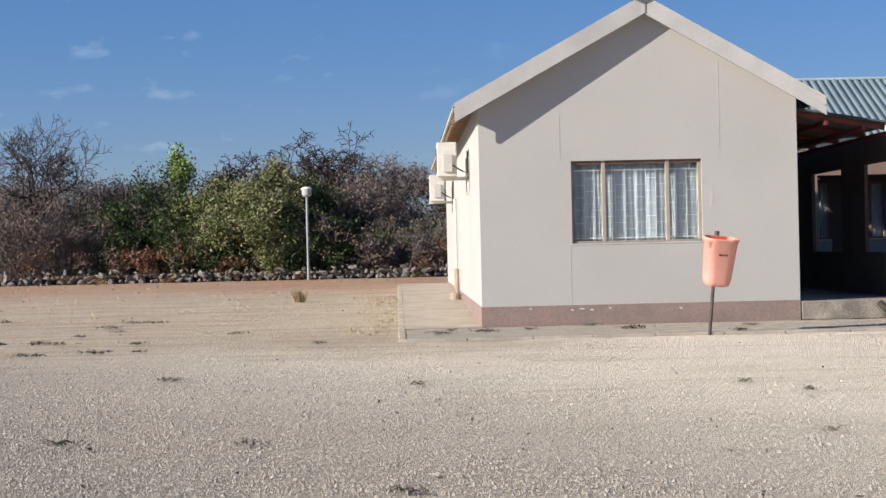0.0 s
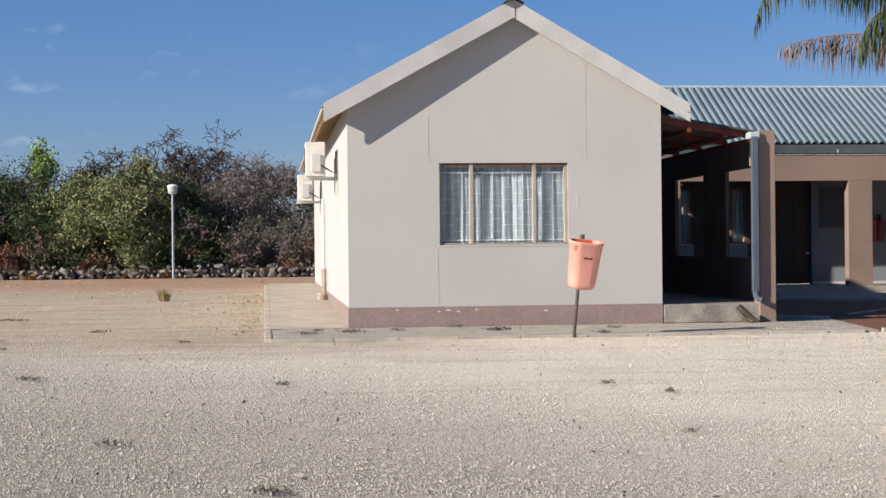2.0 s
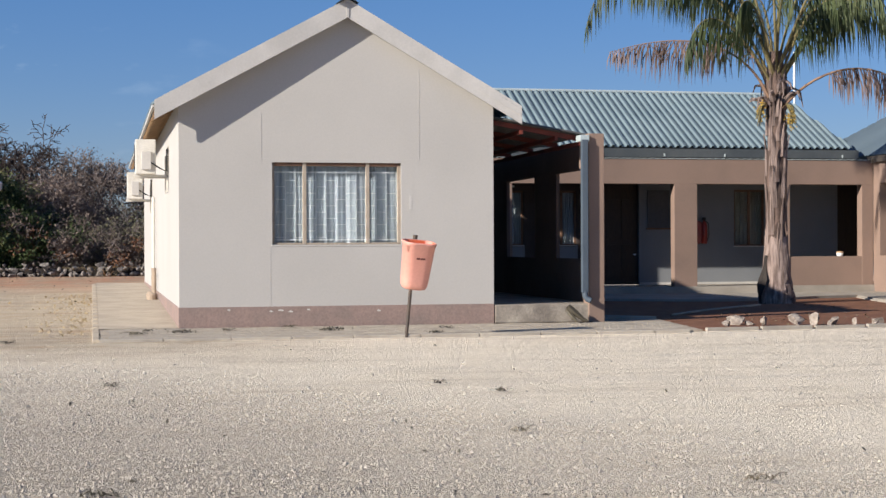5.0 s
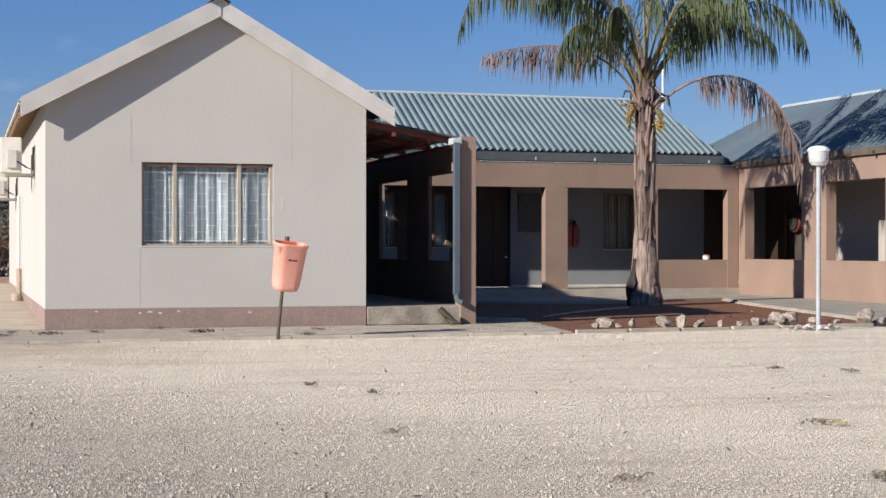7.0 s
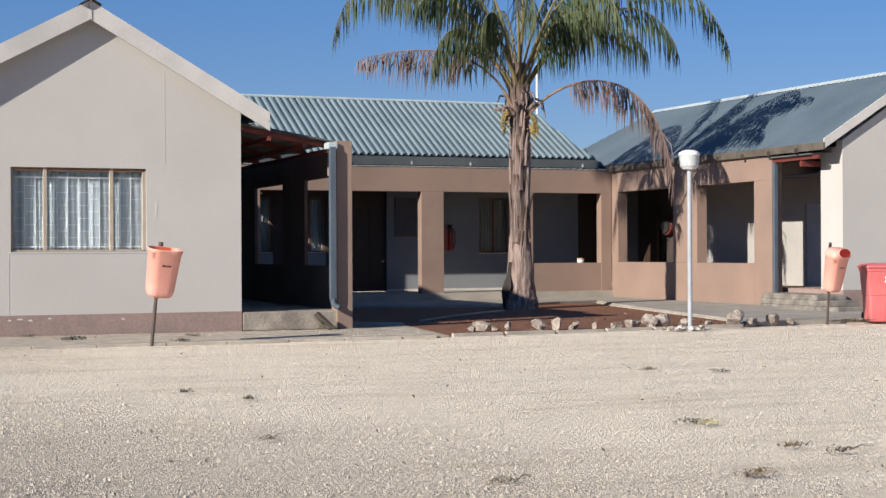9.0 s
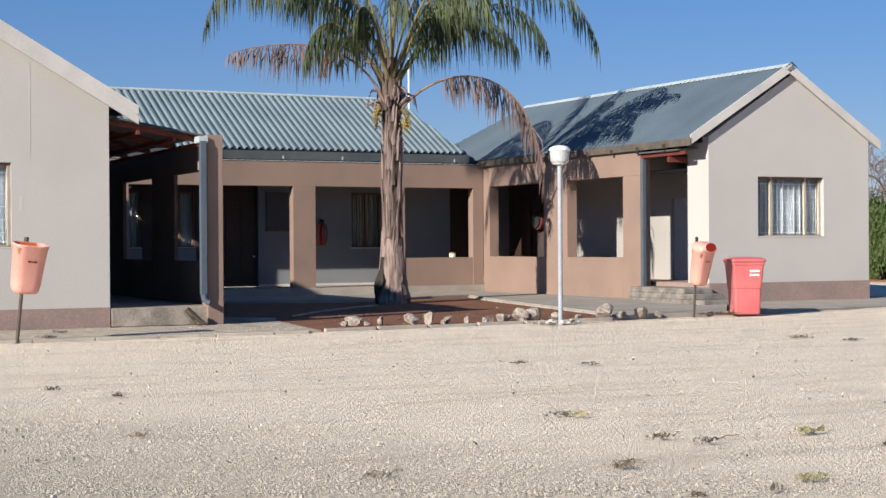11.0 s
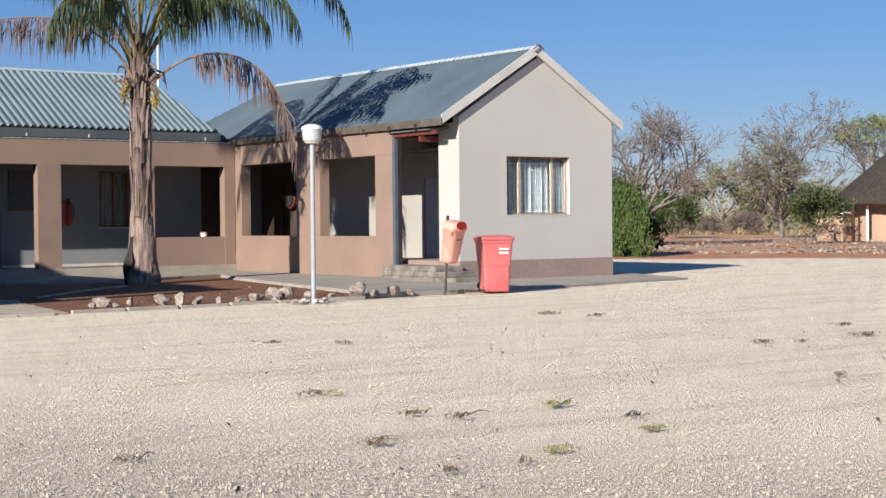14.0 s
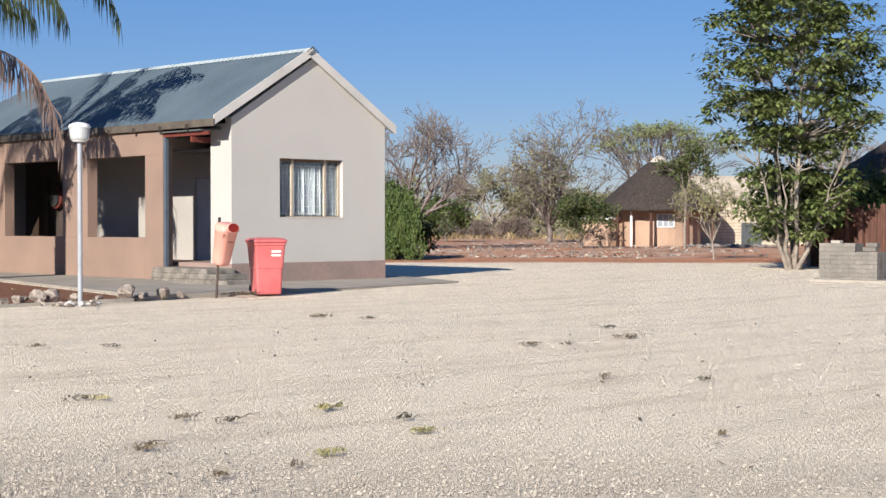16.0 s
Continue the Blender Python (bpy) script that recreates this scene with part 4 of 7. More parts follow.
part("step", boxed(19.02, 19.768, 26.70, 28.76, 0.24, 0.355, bevel=0.015), STEP, S)

# ---- paving, kerbs, bed ----


def pavers(root, cells, size=(0.21, 0.105), name="paver"):
    """Thin paving bricks at (x, y, z) with tops a little uneven; one shared mesh."""
    me = bpy.data.meshes.new(name)
    bm = boxed(-size[0] / 2 + 0.004, size[0] / 2 - 0.004, -size[1] / 2 + 0.004, size[1] / 2 - 0.004, -0.05, 0.0, bevel=0.0)
    bm.to_mesh(me)
    bm.free()
    me.materials.append(PAVER)
    rng = random.Random(5)
    for x, y, z in cells:
        ob = linked(name, me, root)
        ob.matrix_basis = pose(x, y, z + rng.uniform(-0.004, 0.004), rng.uniform(-1, 1), rng.uniform(-1, 1), rng.uniform(-1.2, 1.2))


P1 = tagged(part("paving", slab([(-0.15, 21.62), (8.7, 21.66), (9.2, 25.0), (8.0, 25.0), (8.0, 24.2), (-0.22, 24.2)], -0.1, 0.022), JOINT),
            "worn grey paving along the house front", "paving", kind="structure")
P2 = tagged(pydata("paving_strip", [(x, y, ground_z(x, y) + h) for h in (0.02, -0.2) for y in (24.2, 28.0, 32.0, 37.0, 43.0) for x in (-0.2 - 0.0133 * (y - 22.2), 1.0)],
                   [f for k in range(4) for f in ((2 * k, 2 * k + 1, 2 * k + 3, 2 * k + 2), (2 * k, 2 * k + 2, 2 * k + 12, 2 * k + 10))], STRIP),
            "sandy concrete strip beside the house", "paving", kind="structure")
P3 = tagged(part("paving_apron", slab([(8.0, 25.02), (9.2, 25.02), (8.27, 25.92), (8.27, 33.42), (11.0, 33.42), (12.4, 32.62), (13.6, 32.2), (14.6, 32.3), (16.3, 33.4), (17.5, 33.7), (16.72, 31.2), (15.02, 23.6), (14.5, 22.4), (18.4, 22.75), (18.4, 27.0), (19.3, 28.8), (19.27, 36.3), (8.0, 36.3)], -0.2, 0.07), CONCRETE),
            "pale concrete apron round the courtyard", "paving", kind="structure")
P4 = tagged(part("paving_front", slab([(18.4, 22.9), (24.1, 24.2), (25.2, 26.9), (25.2, 28.0), (18.45, 28.0)], -0.1, 0.03), CONCRETE), "pale concrete apron below the gable", "paving", kind="structure")
BED = tagged(part("garden_bed", slab([(8.72, 21.8), (14.48, 22.4), (15.0, 23.6), (16.7, 31.2), (17.5, 33.68), (16.3, 33.38), (14.6, 32.28), (13.6, 32.18), (12.4, 32.6), (11.0, 33.4), (8.29, 33.4), (8.29, 25.92), (9.22, 25.0)], -0.3, 0.012), SOIL), "dark red soil bed round the palm", "garden bed", kind="structure")
ke = random.Random(3)
K = thing("kerb", "pale low kerb along the paving", "kerb", (4, 22, 0), kind="structure")
run = -0.2
while run < 8.4:
    ln_ = ke.uniform(0.85, 1.0)
    part("kerb_stone", boxed(run, min(run + ln_ - 0.012, 8.45), 21.52 + ke.uniform(-0.01, 0.01), 21.62, -0.06, 0.032 + ke.uniform(-0.006, 0.006), bevel=0.012), KERB, K)
    run += ln_
run = 21.6
while run < 42:
    zz = ground_z(-0.5, run)
    kx = -0.2 - 0.0133 * (run - 22.2)
    part("kerb_stone", boxed(kx - 0.1, kx, run, run + 0.98, zz - 0.1, zz + 0.028, bevel=0.012), STRIP, K)
    run += 1.0
for (xa, ya), (xb, yb) in (((8.8, 21.75), (14.4, 22.28)), ((14.5, 22.45), (15.02, 23.6)), ((15.02, 23.62), (16.7, 31.2)), ((16.7, 31.25), (17.45, 33.6))):
    n = int(math.hypot(xb - xa, yb - ya) / 0.9)
    for i in range(n):
        s, e = i / n, (i + 1) / n - 0.012
        ax, ay, bx, by = xa + (xb - xa) * s, ya + (yb - ya) * s, xa + (xb - xa) * e, ya + (yb - ya) * e
        nx, ny = -(by - ay), bx - ax
        q = 0.04 / math.hypot(nx, ny)
        part("kerb_stone", slab([(ax - nx * q, ay - ny * q), (bx - nx * q, by - ny * q), (bx + nx * q, by + ny * q), (ax + nx * q, ay + ny * q)], -0.05, 0.04 + ke.uniform(-0.01, 0.01)), KERB, K)

# ---- street furniture ----


def lamp_post(at, label):
    L = thing("lamp_post", label, "lamp post", at, "yard lamps")
    x, y, z = at
    bm = bmesh.new()
    lathe(bm, [(0.038, z - 0.1), (0.038, z + 2.58), (0.05, z + 2.585), (0.05, z + 2.62)], 14, (x, y))
    part("post", bm, GALV, L, smooth=False)
    bm = bmesh.new()
    lathe(bm, [(0.05, z + 2.60), (0.11, z + 2.61), (0.15, z + 2.66)], 20, (x, y))
    part("collar", bm, LAMP_WHITE, L)
    bm = bmesh.new()
    lathe(bm, [(0.13, z + 2.63), (0.15, z + 2.66), (0.165, z + 2.83)], 24, (x, y))
    part("globe", bm, LAMP_GLASS, L, "milky ribbed glass")
    bm = bmesh.new()
    lathe(bm, [(0.16, z + 2.828), (0.175, z + 2.832), (0.175, z + 2.855), (0.155, z + 2.885), (0.10, z + 2.91), (0.04, z + 2.92)], 24, (x, y))
    part("cap", bm, LAMP_WHITE, L, "white domed cap", smooth=False)
    return L


lamp_post((12.885, 21.55, 0.02), "grey lamp post with a white mushroom head")
lamp_post((-3.55, 49.5, 0.46), "slender lamp post beside the stone wall")


def rounded_shell(bm, rings, n=9):
    """Rings of (half width, half depth, x shift, z, corner) joined to a tapering shell with rounded corners."""
    loops = []
    for hw, hd, sx, z, c in rings:
        pts = []
        for cx, cy, a0 in ((1, 1, 0), (-1, 1, 90), (-1, -1, 180), (1, -1, 270)):
            for i in range(n):
                a = radians(a0 + 90 * i / (n - 1))
                pts.append(bm.verts.new((sx + cx * (hw - c) + c * math.cos(a), cy * (hd - c) + c * math.sin(a), z)))
        loops.append(pts)
    for p, q in zip(loops, loops[1:]):
        for i in range(len(p)):
            j = (i + 1) % len(p)
            bm.faces.new((p[i], p[j], q[j], q[i]))
    return loops


def litter_bin(at, turn, lean, lidded, label):
    B = thing("litter_bin", label, "litter bin", at, "litter bins on posts")
    bm = bmesh.new()
    lathe(bm, [(0.026, -0.3), (0.026, 1.38)], 10, (0, 0.05))
    if not lidded:
        lathe(bm, [(0.05, 1.38), (0.05, 1.40), (0.035, 1.41), (0.035, 1.47)], 10, (0, 0.05))
    post = part("post", bm, STEEL_DARK, None, "dark steel post")
    bm = bmesh.new()
    outer = rounded_shell(bm, [(0.13, 0.10, 0, 0.70, 0.08), (0.175, 0.14, 0, 0.715, 0.11), (0.20, 0.16, 0, 0.755, 0.13), (0.212, 0.17, 0, 0.82, 0.14), (0.245, 0.20, 0, 1.34, 0.15), (0.252, 0.205, 0, 1.345, 0.15), (0.254, 0.208, 0, 1.385, 0.15),
                               (0.235, 0.185, 0, 1.385, 0.08), (0.165, 0.13, 0, 0.76, 0.07)])
    bm.faces.new(outer[0][::-1])
    bm.faces.new(outer[-1])
    bmesh.ops.transform(bm, matrix=Matrix.Translation((0, -0.16, 0)), verts=bm.verts)
    bucket = part("bucket", bm, BIN_PINK, None, "faded salmon plastic bucket", smooth=False)
    bucket.data.shade_smooth()
    parts = [post, bucket]
    bm = bmesh.new()
    rounded_shell(bm, [(0.255, 0.209, 0, 1.362, 0.15), (0.260, 0.214, 0, 1.37, 0.15), (0.258, 0.212, 0, 1.39, 0.15), (0.238, 0.188, 0, 1.39, 0.13), (0.234, 0.184, 0, 1.3, 0.13)])
    bmesh.ops.transform(bm, matrix=Matrix.Translation((0, -0.16, 0)), verts=bm.verts)
    parts.append(part("rim", bm, BIN_PINK, None, "moulded rim"))
    if not lidded:
        bm = bmesh.new()
        loops = rounded_shell(bm, [(0.234, 0.184, 0, 1.384, 0.08), (0.205, 0.158, 0, 1.1, 0.08), (0.17, 0.13, 0, 0.78, 0.07)])
        bm.faces.new(loops[-1])
        bmesh.ops.transform(bm, matrix=Matrix.Translation((0, -0.16, 0)), verts=bm.verts)
        parts.append(part("lining", bm, BIN_ORANGE, None, "deeper orange inside"))
        for p in parts[1:]:
            p.data.transform(Matrix.Translation((0, 0.05, 1.02)) @ Matrix.Rotation(radians(9), 4, "X") @ Matrix.Diagonal((0.93, 0.93, 1, 1)) @ Matrix.Translation((0, -0.05, -1.0)))
    if lidded:
        bm = bmesh.new()
        loops = rounded_shell(bm, [(0.262, 0.212, 0, 1.39, 0.09), (0.25, 0.205, 0, 1.44, 0.10), (0.225, 0.185, 0, 1.485, 0.11), (0.16, 0.13, 0, 1.51, 0.09), (0.07, 0.05, 0, 1.515, 0.04)])
        bm.faces.new(loops[-1])
        bmesh.ops.transform(bm, matrix=Matrix.Translation((0, -0.16, 0)), verts=bm.verts)
        hood = part("hood", bm, BIN_PINK, None, "domed hood", True)
        parts.append(hood)
        face = pose(0, -0.335, 1.452, 68, 0, 0)
        bm = bmesh.new()
        lathe(bm, [(0.19, -0.06), (0.185, 0.035), (0.175, 0.045), (0.16, 0.04)], 28, (0, 0), 0.5)
        bmesh.ops.transform(bm, matrix=face, verts=bm.verts)
        parts.append(part("lip", bm, BIN_PINK, None, "raised lip of the opening"))
        bm = bmesh.new()
        lathe(bm, [(0.163, 0.01), (0.163, 0.046), (0.15, 0.042)], 28, (0, 0), 0.5)
        bmesh.ops.transform(bm, matrix=face, verts=bm.verts)
        parts.append(part("mouth", bm, BIN_INSIDE, None, "dark red opening"))
        for p in parts[1:]:
            p.data.transform(Matrix.Translation((0, 0.05, 1.3)) @ Matrix.Rotation(radians(10), 4, "X") @ Matrix.Diagonal((0.86, 0.86, 1, 1)) @ Matrix.Translation((0, -0.05, -1.3)))
        bm = bmesh.new()
        lathe(bm, [(0.03, 1.38), (0.03, 1.56), (0.02, 1.57)], 10, (0, 0.07))
        parts.append(part("post_cap", bm, RUBBER, None, "black post end"))
    bm = bmesh.new()
    for k, w in enumerate((0.03, 0.02, 0.025, 0.03)):
        xx = -0.06 + k * 0.034
        box(bm, xx, xx + w, -0.352, -0.340, 1.175, 1.20)
    parts.append(part("print", bm, LABEL_DARK, None, "small dark printed bars"))
    if not lidded:
        parts[-1].data.transform(Matrix.Translation((0, 0.05, 1.0)) @ Matrix.Rotation(radians(9), 4, "X") @ Matrix.Diagonal((0.93, 0.93, 1, 1)) @ Matrix.Translation((0, -0.05, -1.0)))
    if lidded:
        parts[-1].data.transform(Matrix.Translation((0, 0.05, 1.3)) @ Matrix.Rotation(radians(10), 4, "X") @ Matrix.Diagonal((0.86, 0.86, 1, 1)) @ Matrix.Translation((0, -0.05, -1.3)))
    for p in parts:
        p.parent = B
        p.matrix_parent_inverse = Matrix.Identity(4)
    parts[0].matrix_basis = Matrix.Identity(4)
    k = 0.9 if lidded else 1.0
    B.matrix_basis = Matrix.Translation(at) @ (pose(0, 0, 0, lean, 0, 0) if lidded else pose(0, 0, 0, 0, lean, 0)) @ pose(0, 0, 0, 0, 0, turn) @ Matrix.Diagonal((k, k, 0.95 if lidded else 1.0, 1))
    return B


litter_bin((4.12, 21.48, 0.0), 4, 5.5, False, "salmon pink open litter bin on a steel post")
litter_bin((16.17, 22.36, -0.06), 8, 5.0, True, "salmon pink hooded litter bin on a post")


def wheelie_bin(at, turn):
    B = thing("wheelie_bin", "faded red two-wheeled refuse bin with closed lid", "refuse bin", at)
    bm = bmesh.new()
    o = rounded_shell(bm, [(0.21, 0.23, 0, 0.03, 0.04), (0.235, 0.26, 0, 0.05, 0.05), (0.25, 0.28, 0, 0.50, 0.05), (0.258, 0.29, 0, 0.51, 0.05), (0.285, 0.345, 0, 0.93, 0.05), (0.30, 0.36, 0, 0.935, 0.05), (0.30, 0.36, 0, 0.99, 0.05)], 5)
    bm.faces.new(o[0][::-1])
    bm.faces.new(o[-1])
    body = part("body", bm, BIN_RED, None)
    bm = bmesh.new()
    o = rounded_shell(bm, [(0.31, 0.375, 0, 0.985, 0.05), (0.32, 0.385, 0, 1.0, 0.05), (0.31, 0.375, 0, 1.03, 0.05), (0.26, 0.31, 0, 1.06, 0.06), (0.12, 0.16, 0, 1.075, 0.05)], 5)
    bm.faces.new(o[0][::-1])
    bm.faces.new(o[-1])
    lid = part("lid", bm, BIN_RED, None, "closed red lid")
    made = [body, lid]
    for s in (-1, 1):
        bm = bmesh.new()
        lathe(bm, [(0.06, -0.025), (0.1, -0.02), (0.1, 0.02), (0.06, 0.025)], 20)
        bmesh.ops.transform(bm, matrix=pose(s * 0.22, 0.27, 0.10, 0, 90, 0), verts=bm.verts)
        made.append(part("wheel", bm, RUBBER, None, "black rubber wheel"))
    bm = bmesh.new()
    box(bm, -0.24, 0.24, 0.40, 0.44, 0.97, 1.01, bevel=0.012)
    box(bm, -0.24, -0.20, 0.35, 0.42, 0.96, 1.0)
    box(bm, 0.20, 0.24, 0.35, 0.42, 0.96, 1.0)
    made.append(part("handle", bm, BIN_RED, None))
    bm = bmesh.new()
    for row in range(2):
        for k in range(5):
            box(bm, 0.02 + k * 0.036, 0.05 + k * 0.036, -0.352 + 0.02 * row, -0.30, 0.80 - row * 0.07, 0.84 - row * 0.07)
    made.append(part("print", bm, LABEL_WHITE, None, "two white printed lines"))
    for p in made:
        p.parent = B
    B.matrix_basis = Matrix.Translation(at) @ pose(0, 0, 0, 0, 0, turn)


wheelie_bin((17.25, 22.35, -0.01), -24)

tub = thing("plastic_tub", "small white tub standing on the parapet wall", "tub", (18.40, 36.38, 0.98))
bm = bmesh.new()
lathe(bm, [(0.07, 0.98), (0.085, 1.0), (0.09, 1.07)], 14, (18.40, 36.38))
part("body", bm, LAMP_WHITE, tub)
bm = bmesh.new()
lathe(bm, [(0.095, 1.07), (0.095, 1.10), (0.05, 1.11)], 14, (18.40, 36.38))
part("lid", bm, RAFTER, tub, "tan lid")

# ---- stones ----
PALE = [rock_mesh("rock", ROCK_PALE, 40 + i, 0.8) for i in range(6)]
GREY = [rock_mesh("rock", ROCK, 60 + i, 0.8, 2) for i in range(8)]
WHITE = [rock_mesh("pebble", (FASCIA, ROCK_PALE)[i % 2], 80 + i, 0.8) for i in range(6)]
rg = random.Random(11)
for x, y, s in ((9.75, 22.9, 0.36), (10.65, 22.6, 0.34), (10.95, 22.55, 0.40), (11.32, 22.6, 0.34), (12.0, 22.45, 0.26), (12.3, 22.4, 0.34), (12.55, 22.75, 0.34), (12.83, 22.85, 0.42), (13.1, 22.8, 0.36),
                (10.15, 22.7, 0.26), (9.95, 22.8, 0.2), (11.62, 22.5, 0.22), (13.45, 22.7, 0.24), (13.85, 22.55, 0.18), (9.45, 22.55, 0.16), (14.6, 22.35, 0.26), (15.4, 22.45, 0.2), (11.15, 22.4, 0.16), (12.7, 22.5, 0.2), (14.35, 22.45, 0.42), (15.05, 22.4, 0.32), (11.9, 22.3, 0.2), (14.75, 22.5, 0.2)):
    ob = tagged(linked("rock", PALE[rg.randrange(6)]), "pale rough rock edging the garden bed", "rock", "rocks round the bed")
    s *= 0.9
    ob.matrix_basis = pose(x, y, s * 0.24, rg.uniform(-20, 20), rg.uniform(-20, 20), rg.uniform(0, 360)) @ Matrix.Diagonal((s * rg.uniform(0.9, 1.2), s, s * rg.uniform(0.9, 1.3), 1))
for i in range(34):
    a, r = rg.uniform(0, 6.28), rg.uniform(0.08, 0.45)
    s = rg.uniform(0.07, 0.15)
    ob = tagged(linked("pebble", WHITE[rg.randrange(6)]), "small white pebble at the lamp foot", "pebble", "pebbles round the lamp post")
    ob.matrix_basis = pose(12.84 + r * math.cos(a), 21.55 + 0.6 * r * math.sin(a), s * 0.3, 0, 0, rg.uniform(0, 360)) @ Matrix.Diagonal((s, s, s * 0.8, 1))

SW = thing("stone_wall", "low dry wall of rough grey field stones", "stone wall", (-6, 50.2, 0.3))
count = 0
for row in range(3):
    x = -15.6 + 0.1 * row
    while x < 3.0 and count < 300:
        s = rg.uniform(0.15, 0.42) * (1 - 0.1 * row) * (1.0 if x < -6 else 0.9)
        if row < 2 or rg.random() < 0.35:
            y = 50.15 - 0.02 * x + rg.uniform(-0.12, 0.12) + 0.08 * row
            ob = linked("stone", GREY[rg.randrange(8)], SW)
            ob.matrix_basis = pose(x, y, ground_z(x, y) + 0.07 + row * 0.15 + rg.uniform(-0.03, 0.03), rg.uniform(-40, 40), rg.uniform(-40, 40), rg.uniform(0, 360)) @ Matrix.Diagonal((s * rg.uniform(0.9, 1.7), s, s * rg.uniform(0.8, 1.35), 1))
            count += 1
        x += s * rg.uniform(0.6, 0.95)

# Near-black strip behind the stones paints the shade in their gaps.
v, f = [], []
for i in range(90):
    x = -20.0 + 23.0 * i / 89
    y, h = 50.42 - 0.02 * x, 0.26 + 0.10 * noise.noise(Vector((x * 1.7, 0, 3)))
    z = ground_z(x, y)
    v += [(x, y - 0.12, z - 0.1), (x, y - 0.06, z + h), (x, y + 0.3, z + h * 0.8), (x, y + 0.4, z - 0.1)]
    if i:
        k = 4 * i - 4
        f += [(k + j, k + j + 4, k + j + 5, k + j + 1) for j in range(3)]
pydata("gap_backing", v, f, SCAR, SW, "dark backing for the shade between the stones")

# ---- growing things ----


def grow(rng, p, d, length, radius, level, lines, tips, split, ratio, angle, lift=0.0, wobble=0.16, segs=3, taper=0.6):
    """Adds a limb and, at its end and along it, its forks."""
    line = [(p.copy(), radius)]
    for i in range(segs):
        d = (d + Vector((rng.gauss(0, wobble), rng.gauss(0, wobble), rng.gauss(0, wobble) + lift))).normalized()
        p = p + d * (length / segs)
        line.append((p.copy(), radius * (1 - (1 - taper) * (i + 1) / segs)))
        if level <= 1:
            tips.append((p.copy(), d.copy()))
    lines.append([(q, max(r, 0.009)) for q, r in line])
    if level <= 0:
        return
    for k in range(split):
        side = d.orthogonal().normalized()
        side.rotate(Matrix.Rotation(rng.uniform(0, 6.283), 3, d))
        a = radians(angle) * rng.uniform(0.55, 1.25)
        nd = (d * math.cos(a) + side * math.sin(a)).normalized()
        start = line[-1][0] if k < 2 else line[rng.randrange(1, len(line))][0]
        grow(rng, start, nd, length * ratio * rng.uniform(0.75, 1.2), radius * taper * 0.8, level - 1, lines, tips, split, ratio, angle, lift, wobble, segs, taper)


def foliage(rng, tips, per, radius, size, flat=0.4):
    """Small pointed leaves scattered about the twig ends."""
    verts, faces = [], []
    for p, d in tips:
        for _ in range(per):
            c = p + Vector((rng.gauss(0, radius), rng.gauss(0, radius), rng.gauss(0, radius * 0.8)))
            n = Vector((rng.gauss(0, 1), rng.gauss(0, 1), rng.gauss(flat, 1))).normalized()
            a = n.orthogonal().normalized()
            a.rotate(Matrix.Rotation(rng.uniform(0, 6.283), 3, n))
            b = n.cross(a)
            s = size * rng.uniform(0.6, 1.4)
            i = len(verts)
            verts += [tuple(c - a * s), tuple(c + b * s * 0.45 + n * s * 0.1), tuple(c + a * s), tuple(c - b * s * 0.45 + n * s * 0.1)]
            faces.append((i, i + 1, i + 2, i + 3))
    return verts, faces


def plant(name, label, category, at, seed, stems=5, length=1.3, radius=0.05, levels=3, split=3, ratio=0.72, angle=38, spread=0.6, lift=0.05, wobble=0.16,
          leaves=None, per=6, scatter=0.14, size=0.06, bark=None, group="", trunk=0.0, sides=4, thin=1.0, flat=0.4, scale=None, twig=0.009, bare=0.0):
    """A tree or shrub: limbs that fork from the foot (or from the top of a trunk) and a crown of leaves at the twig ends."""
    rng = random.Random(seed)
    T = thing(name, label, category, at, group)
    base = Vector(at)
    lines, tips = [], []
    foot = base - Vector((0, 0, 0.1))
    if trunk:
        mid = base + Vector((rng.uniform(-0.08, 0.08), rng.uniform(-0.08, 0.08), trunk * 0.5)) * 1.0
        top = base + Vector((rng.uniform(-0.12, 0.12), rng.uniform(-0.12, 0.12), trunk))
        lines.append([(foot, radius * 1.7), (mid, radius * 1.35), (top, radius * 1.2)])
        foot = top
    for i in range(stems):
        a = 6.283 * (i + rng.uniform(-0.3, 0.3)) / stems
        d = Vector((spread * math.cos(a), spread * math.sin(a), 1.0)).normalized()
        o = Vector((0.12 * math.cos(a), 0.12 * math.sin(a), 0)) if not trunk else Vector((0, 0, 0))
        grow(rng, foot + o, d, length * rng.uniform(0.8, 1.2), radius, levels, lines, tips, split, ratio, angle, lift, wobble)
    v, f = tubes([[(q, max(r, twig)) for q, r in li] for li in lines], sides)
    pydata("trunk", v, f, bark or TWIG, T, smooth=True)
    if leaves:
        tips = [t for t in tips if t[0].z > bare or rng.random() < 0.36]
        if thin < 1:
            tips = [t for t in tips if rng.random() < thin]
        v, f = foliage(rng, tips, per, scatter, size, flat)
        pydata("crown", v, f, leaves, T)
    if scale:
        T.matrix_basis = T.matrix_basis @ Matrix.Diagonal((*scale, 1))
    return T


